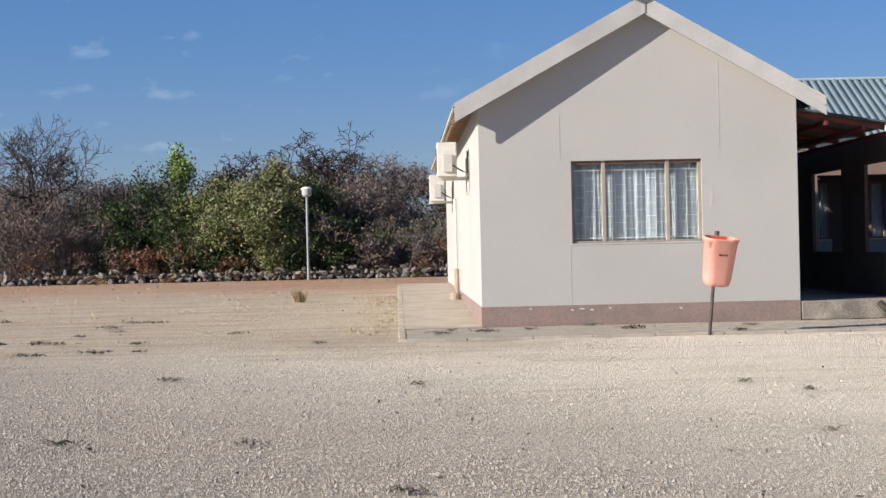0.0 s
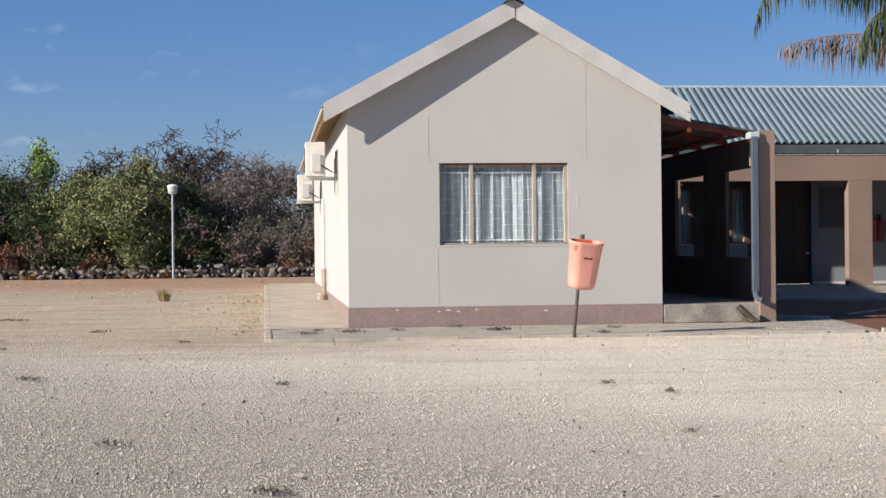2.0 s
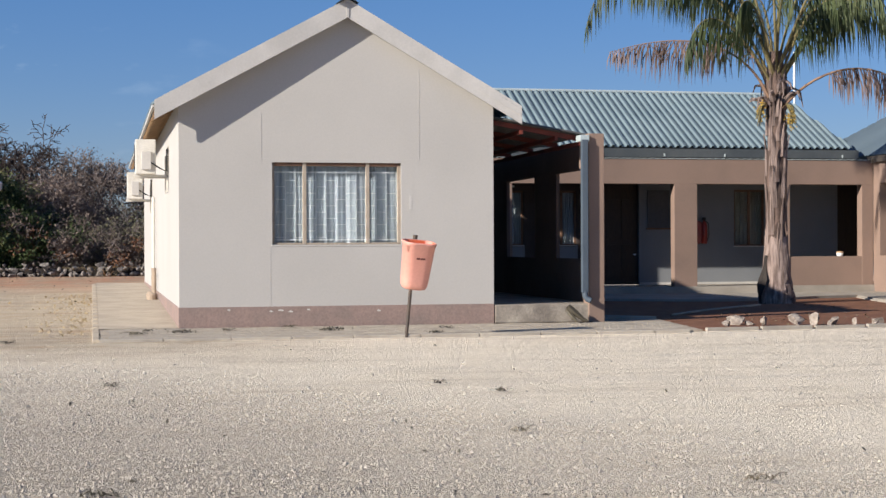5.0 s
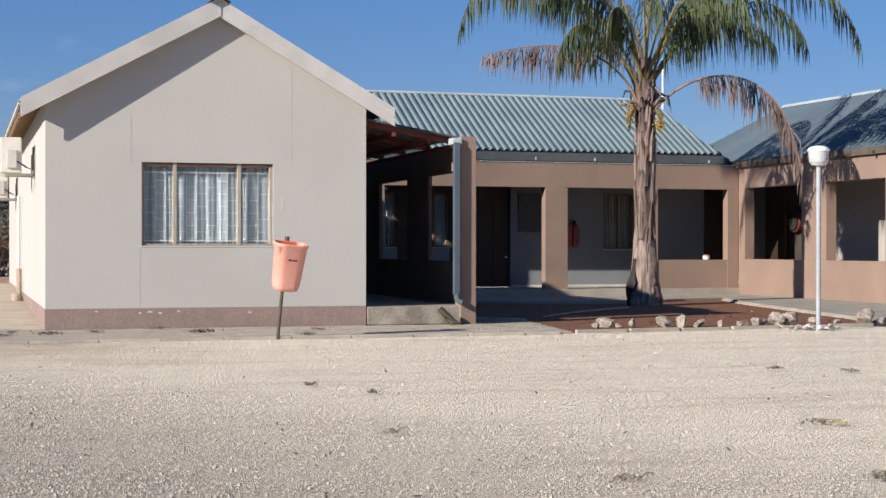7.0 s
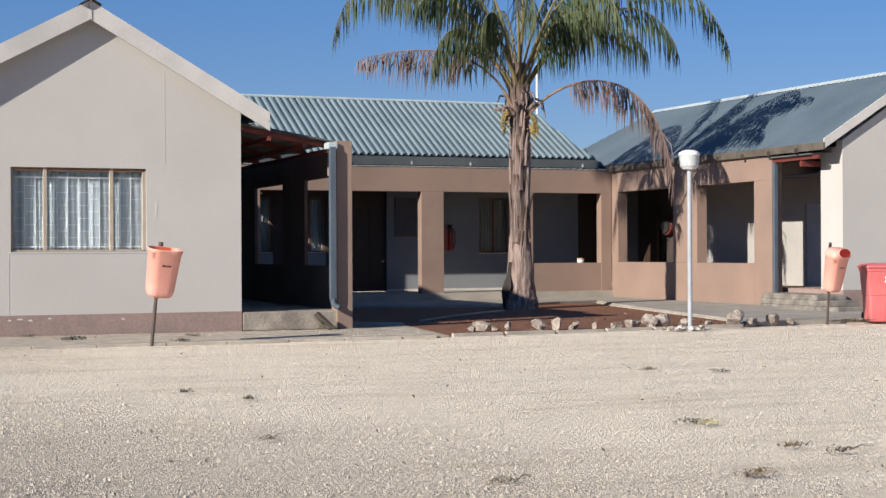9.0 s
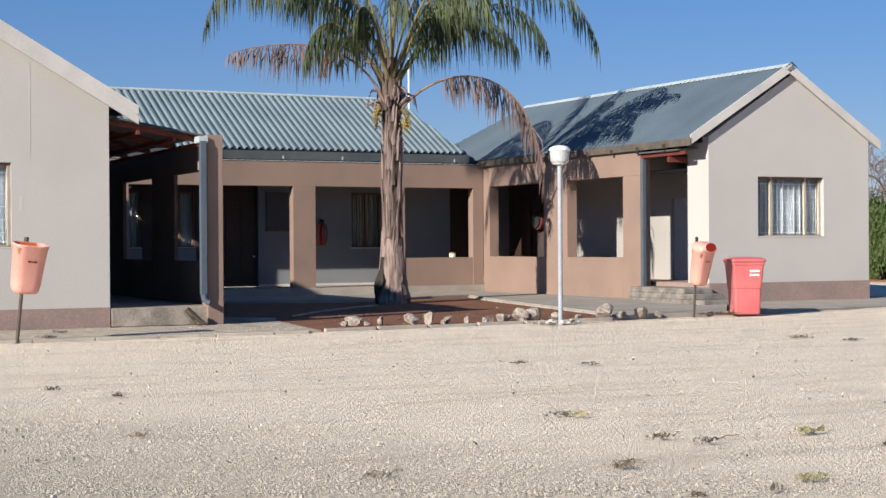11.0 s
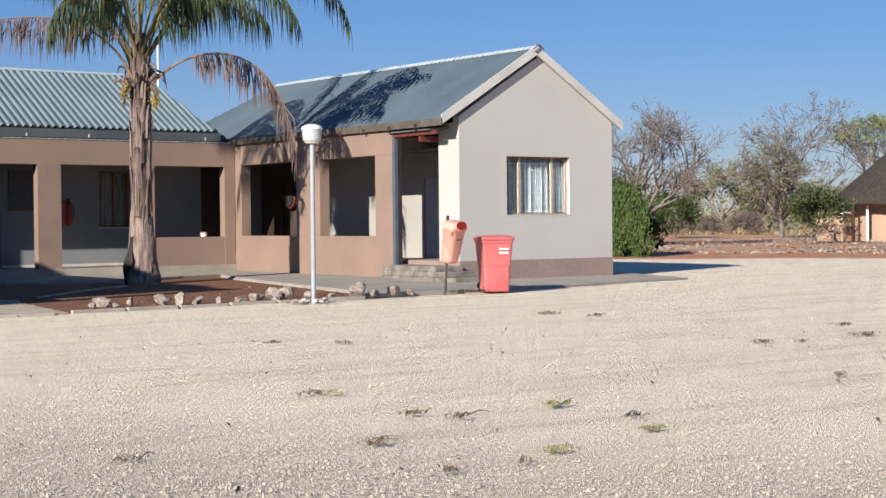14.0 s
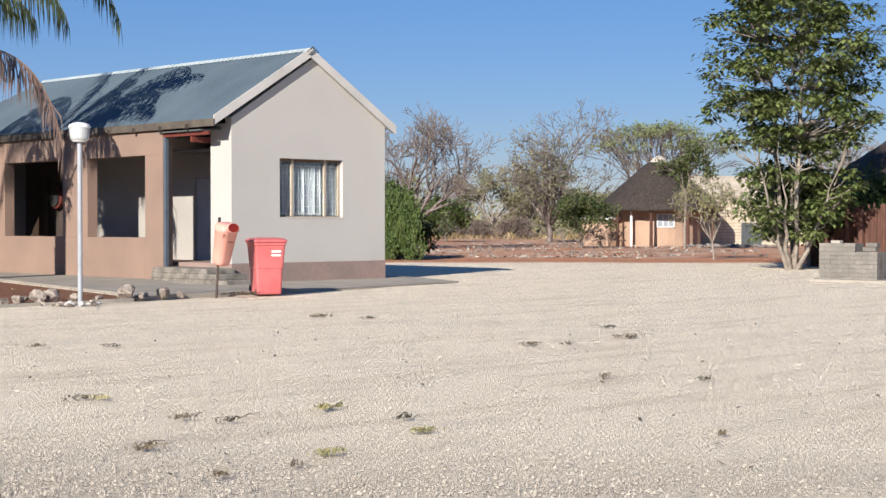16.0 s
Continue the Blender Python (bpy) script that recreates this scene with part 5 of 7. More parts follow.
# thickets behind the stone wall: a few kinds, each copied with other turns and sizes
def hedge():
    rng = random.Random(21)
    kinds = []
    for i, (lf, per, size, bark, label, th) in enumerate((
            (LEAF_BROWN, 4, 0.05, TWIG, "grey brown leafless thorn thicket", 0.8), (LEAF_BROWN, 6, 0.055, TWIG, "dark brown tangled thorn thicket", 1.0), (LEAF_GREY, 2, 0.05, TWIG, "grey thorn thicket with few leaves", 0.5),
            (LEAF_DARK, 9, 0.06, TWIG_DARK, "dark green dense thorn bush", 1.0))):
        kinds.append(plant("thicket", label, "bush", (-60 - 5 * i, 53, 0.4), 100 + i, stems=8, length=1.25, radius=0.035, levels=4, split=3, ratio=0.74, angle=42, spread=1.0, lift=0.03,
                           leaves=lf, per=per, scatter=0.2, size=size, bark=bark, group="bush thicket", sides=3, thin=th))
    spots = []
    x = -21.0
    while x < 5.0:
        spots.append((x, 53.0 + rng.uniform(-0.9, 0.9), rng.uniform(0.85, 1.05)))
        spots.append((x + 0.7, 56.5 + rng.uniform(-1, 1), rng.uniform(1.0, 1.22)))
        spots.append((x + 0.3, 60.5 + rng.uniform(-1, 1), rng.uniform(1.1, 1.35)))
        x += rng.uniform(1.5, 2.1)
    for x, y, s in spots:
        if -11.5 < x < -7.5:
            k = rng.choice((3, 1, 1, 2))
        elif x < -11.5:
            k = rng.choice((0, 0, 0, 2))
        else:
            k = rng.choice((1, 0, 0, 2)) if x > -2.5 else rng.choice((1, 1, 3))
        s *= 0.80 if x > -12 else 0.88
        copy_thing(kinds[k], pose(x, y, ground_z(x, y), 0, 0, rng.uniform(0, 360)) @ Matrix.Diagonal((s, s, s * rng.uniform(0.85, 1.1), 1)))
    for k in kinds:
        k.matrix_basis = pose(-24 - 3 * kinds.index(k), 56, 0.4) @ Matrix.Diagonal((0.9, 0.9, 0.9, 1))


hedge()
plant("shrub", "large round olive green shrub with yellowing top", "shrub", (-5.7, 53.4, 0.4), 7, stems=11, length=1.35, radius=0.05, levels=4, split=3, ratio=0.70, angle=42, spread=1.15, lift=0.03, leaves=LEAF_OLIVE, per=24, scatter=0.22, size=0.058, bark=TWIG_DARK, sides=3)
plant("shrub", "dense dark brown thorn shrub beside the stone wall", "shrub", (-3.0, 53.8, 0.4), 8, stems=8, length=1.25, radius=0.05, levels=4, split=3, ratio=0.70, angle=42, spread=0.95, lift=0.03, leaves=LEAF_BROWN, per=7, scatter=0.2, size=0.05, bark=TWIG, sides=3)
plant("shrub", "dark green bush with upright twigs", "shrub", (-9.2, 53.8, 0.4), 9, stems=8, length=1.2, radius=0.05, levels=4, split=3, ratio=0.70, angle=40, spread=0.9, lift=0.05, leaves=LEAF_DARK, per=13, scatter=0.2, size=0.055, bark=TWIG_DARK, sides=3)
plant("sapling", "bright light green young tree above the thicket", "tree", (-8.7, 56.0, 0.4), 10, stems=4, length=0.85, radius=0.05, levels=3, split=3, ratio=0.62, angle=30, spread=0.4, lift=0.12, leaves=LEAF_BRIGHT, per=5, scatter=0.18, size=0.075, trunk=2.6, scale=(0.8, 0.8, 1.0))
plant("thorn_tree", "bare dark thorn tree with flat crown", "tree", (-4.0, 58.5, 0.4), 11, twig=0.013, stems=10, length=0.95, radius=0.07, levels=5, split=3, ratio=0.72, angle=50, spread=0.9, lift=-0.01, wobble=0.22, bark=TWIG_DARK, trunk=2.9, sides=3, scale=(1.1, 1.1, 0.97))
plant("thorn_tree", "bare thorn tree with twisted twigs", "tree", (-6.55, 58.5, 0.4), 12, twig=0.013, stems=7, length=0.72, radius=0.06, levels=5, split=3, ratio=0.72, angle=50, spread=0.9, lift=-0.01, wobble=0.22, bark=TWIG_DARK, trunk=2.9, sides=3, scale=(1.1, 1.1, 0.97))
plant("thorn_tree", "tall leafless grey thorn tree", "tree", (-13.6, 54.5, 0.4), 13, stems=7, length=1.15, radius=0.085, levels=5, split=3, ratio=0.74, angle=42, spread=0.6, lift=0.03, wobble=0.2, bark=TWIG_DARK, trunk=2.0, sides=3)
plant("thorn_tree", "leafless brown thorn tree in the thicket", "tree", (-0.6, 57.5, 0.4), 14, stems=7, length=1.05, radius=0.06, levels=5, split=3, ratio=0.70, angle=42, spread=0.8, lift=0.02, bark=TWIG, leaves=LEAF_BROWN, per=1, scatter=0.15, size=0.045, twig=0.012, trunk=1.6, sides=3)
plant("dead_branch", "bleached dead branch against the thicket", "branch", (-7.3, 51.6, 0.4), 15, stems=3, length=0.8, radius=0.05, levels=3, split=3, ratio=0.66, angle=45, spread=1.2, lift=-0.03, wobble=0.25, bark=TRUNK_PALE)
plant("dry_bush", "rusty dry bush behind the stone wall", "bush", (-8.9, 51.7, 0.4), 16, stems=7, length=0.55, radius=0.02, levels=3, split=3, ratio=0.7, angle=45, spread=1.1, leaves=LEAF_RUST, per=5, scatter=0.1, size=0.06, bark=TWIG)
plant("dry_bush", "rusty dry bush behind the stone wall", "bush", (-6.4, 51.5, 0.4), 17, stems=7, length=0.4, radius=0.02, levels=3, split=3, ratio=0.7, angle=45, spread=1.3, leaves=LEAF_RUST, per=5, scatter=0.1, size=0.05, bark=TWIG)

for i, (bx_, s_) in enumerate(((-12.4, 0.6), (-11.0, 0.5), (-10.2, 0.6), (-7.9, 0.65), (-5.2, 0.45), (-4.0, 0.5), (-2.6, 0.6), (-1.3, 0.55), (-0.2, 0.6), (0.9, 0.55))):
    plant("dry_bush", "brown leafless scrub behind the stone wall", "bush", (bx_, 51.9 + 0.15 * (i % 3), 0.4), 120 + i, stems=8, length=s_, radius=0.02, levels=3, split=3, ratio=0.75, angle=42, spread=0.9, leaves=LEAF_RUST if i % 3 == 0 else LEAF_BROWN, per=2, scatter=0.1, size=0.045, bark=TWIG, sides=3)


def grass(name, label, category, spots, material, seed, blades=60, height=0.25, spread=0.15, lean=0.8, width=0.008, kind="", group=""):
    """Tufts of thin bent blades at (x, y, scale)."""
    rng = random.Random(seed)
    verts, faces = [], []
    for x, y, s in spots:
        z = ground_z(x, y) - 0.01
        for _ in range(blades):
            a, r = rng.uniform(0, 6.283), spread * s * math.sqrt(rng.random())
            p = Vector((x + r * math.cos(a), y + r * math.sin(a), z))
            a2 = rng.uniform(0, 6.283)
            d = Vector((lean * math.cos(a2), lean * math.sin(a2), 1)).normalized()
            h = height * s * rng.uniform(0.5, 1.2)
            w = Vector((-math.sin(a2), math.cos(a2), 0)) * width * s
            q = p + d * h * 0.6
            e = q + (d + Vector((0, 0, -0.6))).normalized() * h * 0.5
            i = len(verts)
            verts += [tuple(p - w), tuple(p + w), tuple(q + w * 0.8), tuple(q - w * 0.8), tuple(e)]
            faces += [(i, i + 1, i + 2, i + 3), (i + 3, i + 2, i + 4)]
    ob = pydata(name, verts, faces, material)
    return tagged(ob, label, category, group, kind)


def heap(name, label, at, seed, r=0.6, h=0.3, n=500, material=None):
    rng = random.Random(seed)
    return grass(name, label, "grass", [(at[0] + rng.gauss(0, r * 0.4), at[1] + rng.gauss(0, r * 0.3), 1) for _ in range(n // 25)], material or STRAW, seed, blades=25, height=h, spread=0.22, lean=1.6, width=0.012)


for i, (x, y) in enumerate(((-10.6, 51.0), (-11.5, 51.0), (-7.9, 51.0), (-6.1, 51.1), (-1.0, 51.0), (0.2, 51.0), (-4.6, 51.0))):
    heap("dry_grass_heap", "heap of straw coloured dry grass by the wall", (x, y), 200 + i, 0.9, 0.8, 600)
grass("grass_tuft", "dry greenish grass tuft on the sand", "grass", [(-2.6, 33.5, 1.0)], STRAW, 31, blades=120, height=0.34, spread=0.12, lean=0.5)


def litter(at, seed, size=0.22, material=None):
    """A flat little wreath of dry plant litter, with a few twigs."""
    rng = random.Random(seed)
    x, y = at
    size *= 0.62
    wide = rng.uniform(0.3, 0.75)
    tips = [(Vector((x + rng.gauss(0, size * 0.55), y + rng.gauss(0, size * 0.3 * wide), 0.012 + abs(rng.gauss(0, 0.012)))), Vector((0, 0, 1))) for _ in range(rng.randrange(22, 44))]
    v, f = foliage(rng, tips, 3, size * 0.07, size * 0.075, 1.0)
    v = [(a, b, max(0.0, c)) for a, b, c in v]
    lines = []
    for _ in range(9):
        p = Vector((x + rng.gauss(0, size * 0.4), y + rng.gauss(0, size * 0.25), 0.012))
        e = p + Vector((rng.gauss(0, size * 0.5), rng.gauss(0, size * 0.3), rng.uniform(0, 0.03)))
        lines.append([(p, 0.004), ((p + e) / 2 + Vector((0, 0, 0.02)), 0.004), (e, 0.002)])
    v2, f2 = tubes(lines, 3)
    n = len(v)
    ob = pydata("plant_litter", v + v2, f + [tuple(i + n for i in q) for q in f2], material or DEBRIS)
    return tagged(ob, "small clump of dry plant litter on gravel", "plant litter", "litter on the gravel")


LITTER = [(-5.15, 20.11, 0.4), (-4.35, 20.38, 0.36), (-3.75, 20.39, 0.2), (-5.51, 22.69, 0.5), (-4.12, 22.18, 0.3), (-1.41, 21.43, 0.2), (-2.58, 15.7, 0.24), (-6.26, 22.83, 0.3), (-7.63, 29.86, 0.4), (-2.49, 10.6, 0.25),
          (-1.17, 10.35, 0.18), (-0.08, 8.15, 0.2), (-0.03, 14.56, 0.14), (-8.02, 34.93, 0.5), (-7.0, 34.39, 0.5), (3.39, 13.23, 0.16), (2.79, 10.31, 0.12), (3.01, 14.08, 0.14), (3.51, 7.88, 0.19), (6.01, 10.03, 0.26),
          (8.2, 14.6, 0.18), (8.79, 14.02, 0.2), (5.89, 8.54, 0.2), (6.01, 8.22, 0.2), (4.93, 7.55, 0.22), (6.96, 7.51, 0.16), (13.71, 16.52, 0.35), (13.93, 15.78, 0.24), (4.67, 6.45, 0.12), (5.15, 6.43, 0.09),
          (12.17, 11.11, 0.22), (12.51, 10.88, 0.16), (13.83, 11.08, 0.4), (14.9, 12.3, 0.24), (10.08, 8.35, 0.14), (10.47, 7.58, 0.14), (7.81, 5.53, 0.06), (-2.9, 24.4, 0.3)]
for i, (x, y, s) in enumerate(LITTER):
    litter((x, y), 300 + i, s, LITTER_DARK if i % 2 or x < 0 else DEBRIS)
for i, (x, y, s) in enumerate(((6.95, 8.3, 0.30), (6.6, 6.93, 0.26), (5.58, 6.64, 0.22), (6.08, 9.9, 0.16), (-1.28, 28.82, 0.35))):
    litter((x, y), 360 + i, s, LITTER_GREEN)
for i, (x, y, s) in enumerate(((3.22, 22.87, 0.26), (1.0, 22.9, 0.2), (5.06, 23.0, 0.13), (1.69, 23.2, 0.1), (2.69, 23.9, 0.12), (0.3, 22.6, 0.15), (16.75, 22.2, 0.3), (16.5, 22.3, 0.3), (0.5, 23.3, 0.1), (4.6, 21.75, 0.12))):
    ob = litter((x, y), 400 + i, s * 1.7, LITTER_DARK)
    ob.location.z = 0.03
DRYLEAF = thing("fallen_frond_base", "curled dry palm leaf base on the slab edge", "dead leaf", (7.35, 24.1, 0.1))
v, f = tubes([[((7.30, 24.02, 0.30), 0.05), ((7.40, 24.0, 0.2), 0.06), ((7.55, 23.95, 0.08), 0.035), ((7.62, 23.9, 0.06), 0.01)], [((7.28, 24.05, 0.25), 0.03), ((7.36, 23.95, 0.12), 0.04), ((7.42, 23.9, 0.06), 0.02)]], 6)
pydata("leaf", v, f, LITTER_DARK, DRYLEAF)


def gravel(name, label, n, greyer, material, seed):
    """Loose stones of the yard, densest where the eye is nearest; grey ones lie towards the bush side, pale ones towards the bins."""
    rng = np.random.RandomState(seed)
    r = 6.2 * np.exp(1.25 * rng.random_sample(n) ** 1.15)
    a = np.radians(-19 + 81 * rng.random_sample(n))
    x, y = r * np.sin(a), r * np.cos(a)
    keep = ~((y > 21.5) & (x > -0.4) & (x < 9.0)) & ~((y > 21.95) & (x > 8.5) & (x < 20))
    patchy = 0.5 + 0.5 * np.sin(0.9 * x + 1.3 * np.sin(0.7 * y)) * np.sin(1.1 * y + np.sin(0.8 * x))
    side = np.clip((1.7 * -x - 0.9 * y + 5 + 11.5) / 15, 0, 1)
    keep &= rng.random_sample(n) < (side if greyer else (1 - side)) * (0.5 + 0.5 * patchy) * np.clip((20.5 - r) / (9.0 if greyer else 13.0), 0, 1)
    x, y = x[keep], y[keep]
    n = len(x)
    s = np.clip(rng.lognormal(-5.38, 0.55, n), 0.0025, 0.0155) * (1.12 if greyer else 0.88) * np.clip(np.hypot(x, y) / 11, 0.9, 1.3)
    base = np.array([(1, 0, -0.3), (0, 1, -0.3), (-1, 0, -0.3), (0, -1, -0.3), (0, 0, 0.72 if greyer else 0.5)], float)
    turn = rng.random_sample(n) * 6.283
    jit = base[None] * (0.6 + 0.8 * rng.random_sample((n, 5, 1))) + 0.2 * (rng.random_sample((n, 5, 3)) - 0.5)
    c, d = np.cos(turn)[:, None], np.sin(turn)[:, None]
    verts = np.zeros((n, 5, 3))
    verts[:, :, 0] = x[:, None] + s[:, None] * (jit[:, :, 0] * c - jit[:, :, 1] * d)
    verts[:, :, 1] = y[:, None] + s[:, None] * (jit[:, :, 0] * d + jit[:, :, 1] * c)
    verts[:, :, 2] = s[:, None] * jit[:, :, 2] - 0.0015
    tri = np.array([(0, 1, 4), (1, 2, 4), (2, 3, 4), (3, 0, 4)])
    faces = (np.arange(n)[:, None, None] * 5 + tri[None]).reshape(-1, 3)
    tagged(pydata(name, verts.reshape(-1, 3).tolist(), faces.tolist(), material), label, "gravel", kind="stuff")


gravel("gravel", "loose grey gravel stones on the yard", 560000, True, PEBBLE_GREY, 4)
gravel("gravel", "loose pale gravel stones on the yard", 45000, False, PEBBLE, 5)


def flakes(name, label, category, n, place, size, material, seed):
    """Many tiny curled bits of dry leaf and twig lying about."""
    rng = random.Random(seed)
    tips = []
    while len(tips) < n:
        x, y, z = place(rng)
        tips.append((Vector((x, y, z + 0.012)), Vector((0, 0, 1))))
    v, f = foliage(rng, tips, 1, 0.004, size, 2.5)
    tagged(pydata(name, v, f, material), label, category, kind="stuff")


def on_yard(rng):
    r, a = 6.5 + 15.0 * rng.random(), radians(rng.uniform(-20, 64))
    return r * math.sin(a), min(21.4, r * math.cos(a)), 0.0


def on_bed(rng):
    t = rng.random()
    return 9.4 + 5.2 * rng.random() + 1.6 * t, 22.3 + 8.5 * t * rng.random() ** 0.5, 0.012


def on_sand(rng):
    x, y = rng.uniform(-14, -0.6), 24 + 26 * rng.random() ** 0.6
    return x, y, ground_z(x, y) + 0.004


flakes("leaf_flakes", "tiny dry leaf bits scattered on the gravel", "plant litter", 420, on_yard, 0.022, LITTER_DARK, 41)
flakes("leaf_flakes", "dark dry leaf bits scattered on the sand", "plant litter", 170, on_sand, 0.035, LITTER_DARK, 45)
flakes("leaf_flakes", "pale straw bits scattered on the sand", "plant litter", 350, on_sand, 0.04, STRAW, 46)
flakes("leaf_flakes", "pale dry leaf bits on the garden soil", "plant litter", 230, on_bed, 0.03, DEBRIS, 42)
HOSE = thing("garden_hose", "pale hose lying across the garden soil", "hose", (9.95, 26.2, 0.03))
v, f = tubes([[((9.9, 26.1, 0.03), 0.022), ((10.6, 27.0, 0.032), 0.022), ((11.5, 28.1, 0.03), 0.022), ((12.3, 28.9, 0.032), 0.022), ((13.25, 29.8, 0.03), 0.022)]], 7)
pydata("tube", v, f, KERB, HOSE, smooth=True)


def by_strip(rng):
    y = rng.uniform(23.0, 36.0)
    x = -0.45 - abs(rng.gauss(0, 0.45))
    return x, y, ground_z(x, y)


flakes("straw_bits", "pale straw scattered at the paving edge", "plant litter", 420, by_strip, 0.03, STRAW, 44)
sand_bits = random.Random(43)
for i in range(9):
    sx_, sy_ = sand_bits.uniform(-9, -1), sand_bits.uniform(18.5, 30)
    o_ = litter((sx_, sy_), 440 + i, sand_bits.uniform(0.2, 0.5))
    o_.location.z = ground_z(sx_, sy_)

# ---- palm ----
PX, PY = 14.15, 30.95
RIGHT = Vector((math.cos(radians(24.6)), -math.sin(radians(24.6)), 0))
DEEP = Vector((math.sin(radians(24.6)), math.cos(radians(24.6)), 0))


def frond(parent, pts, leaf, rib, seed, leaflet=0.55, droop=0.6, n=58, start=0.22, r0=0.035, label="", jitter=0.33):
    """A feather leaf along a bent rib through four control points (right, deep, up) about the palm's axis."""
    rng = random.Random(seed)
    P = [Vector((PX, PY, 0)) + RIGHT * a + DEEP * b + Vector((0, 0, c)) for a, b, c in pts]

    def at(t):
        u = 1 - t
        return P[0] * u ** 3 + P[1] * 3 * u * u * t + P[2] * 3 * u * t * t + P[3] * t ** 3

    line = [(at(i / 18), r0 * (1 - 0.88 * i / 18)) for i in range(19)]
    v, f = tubes([line], 5)
    F = pydata("frond", v, f, rib, parent, label, True)
    verts, faces = [], []
    for i in range(n):
        t = start + (1 - start) * (i + rng.random() * 0.6) / n
        p = at(t)
        d = (at(min(1.0, t + 0.02)) - at(t - 0.02)).normalized()
        side = d.cross(Vector((0, 0, 1)))
        side = side.normalized() if side.length > 0.05 else RIGHT.copy()
        for s in (-1, 1):
            ln_ = leaflet * (0.55 + 0.75 * math.sin(math.pi * min(1, max(0.08, (t - start) / (1 - start) * 0.85 + 0.12)))) * rng.uniform(0.55, 1.15)
            o = (side * s * (1 - droop * 0.55) + d * rng.uniform(0.25, 0.6) + Vector((0, 0, 0.25 - droop)) + Vector((rng.gauss(0, jitter), rng.gauss(0, jitter), rng.gauss(0, jitter * 0.9)))).normalized()
            m = p + o * ln_ * 0.5
            e = m + (o + Vector((0, 0, -droop * 1.3))).normalized() * ln_ * 0.55
            w = d.cross(o).cross(o).normalized() * 0.014 if d.cross(o).length > 0.01 else side * 0.014
            k = len(verts)
            verts += [tuple(p - w * 0.6), tuple(p + w * 0.6), tuple(m + w), tuple(m - w), tuple(e)]
            faces += [(k, k + 1, k + 2, k + 3), (k + 3, k + 2, k + 4)]
    pydata("feather", verts, faces, leaf, F)
    return F


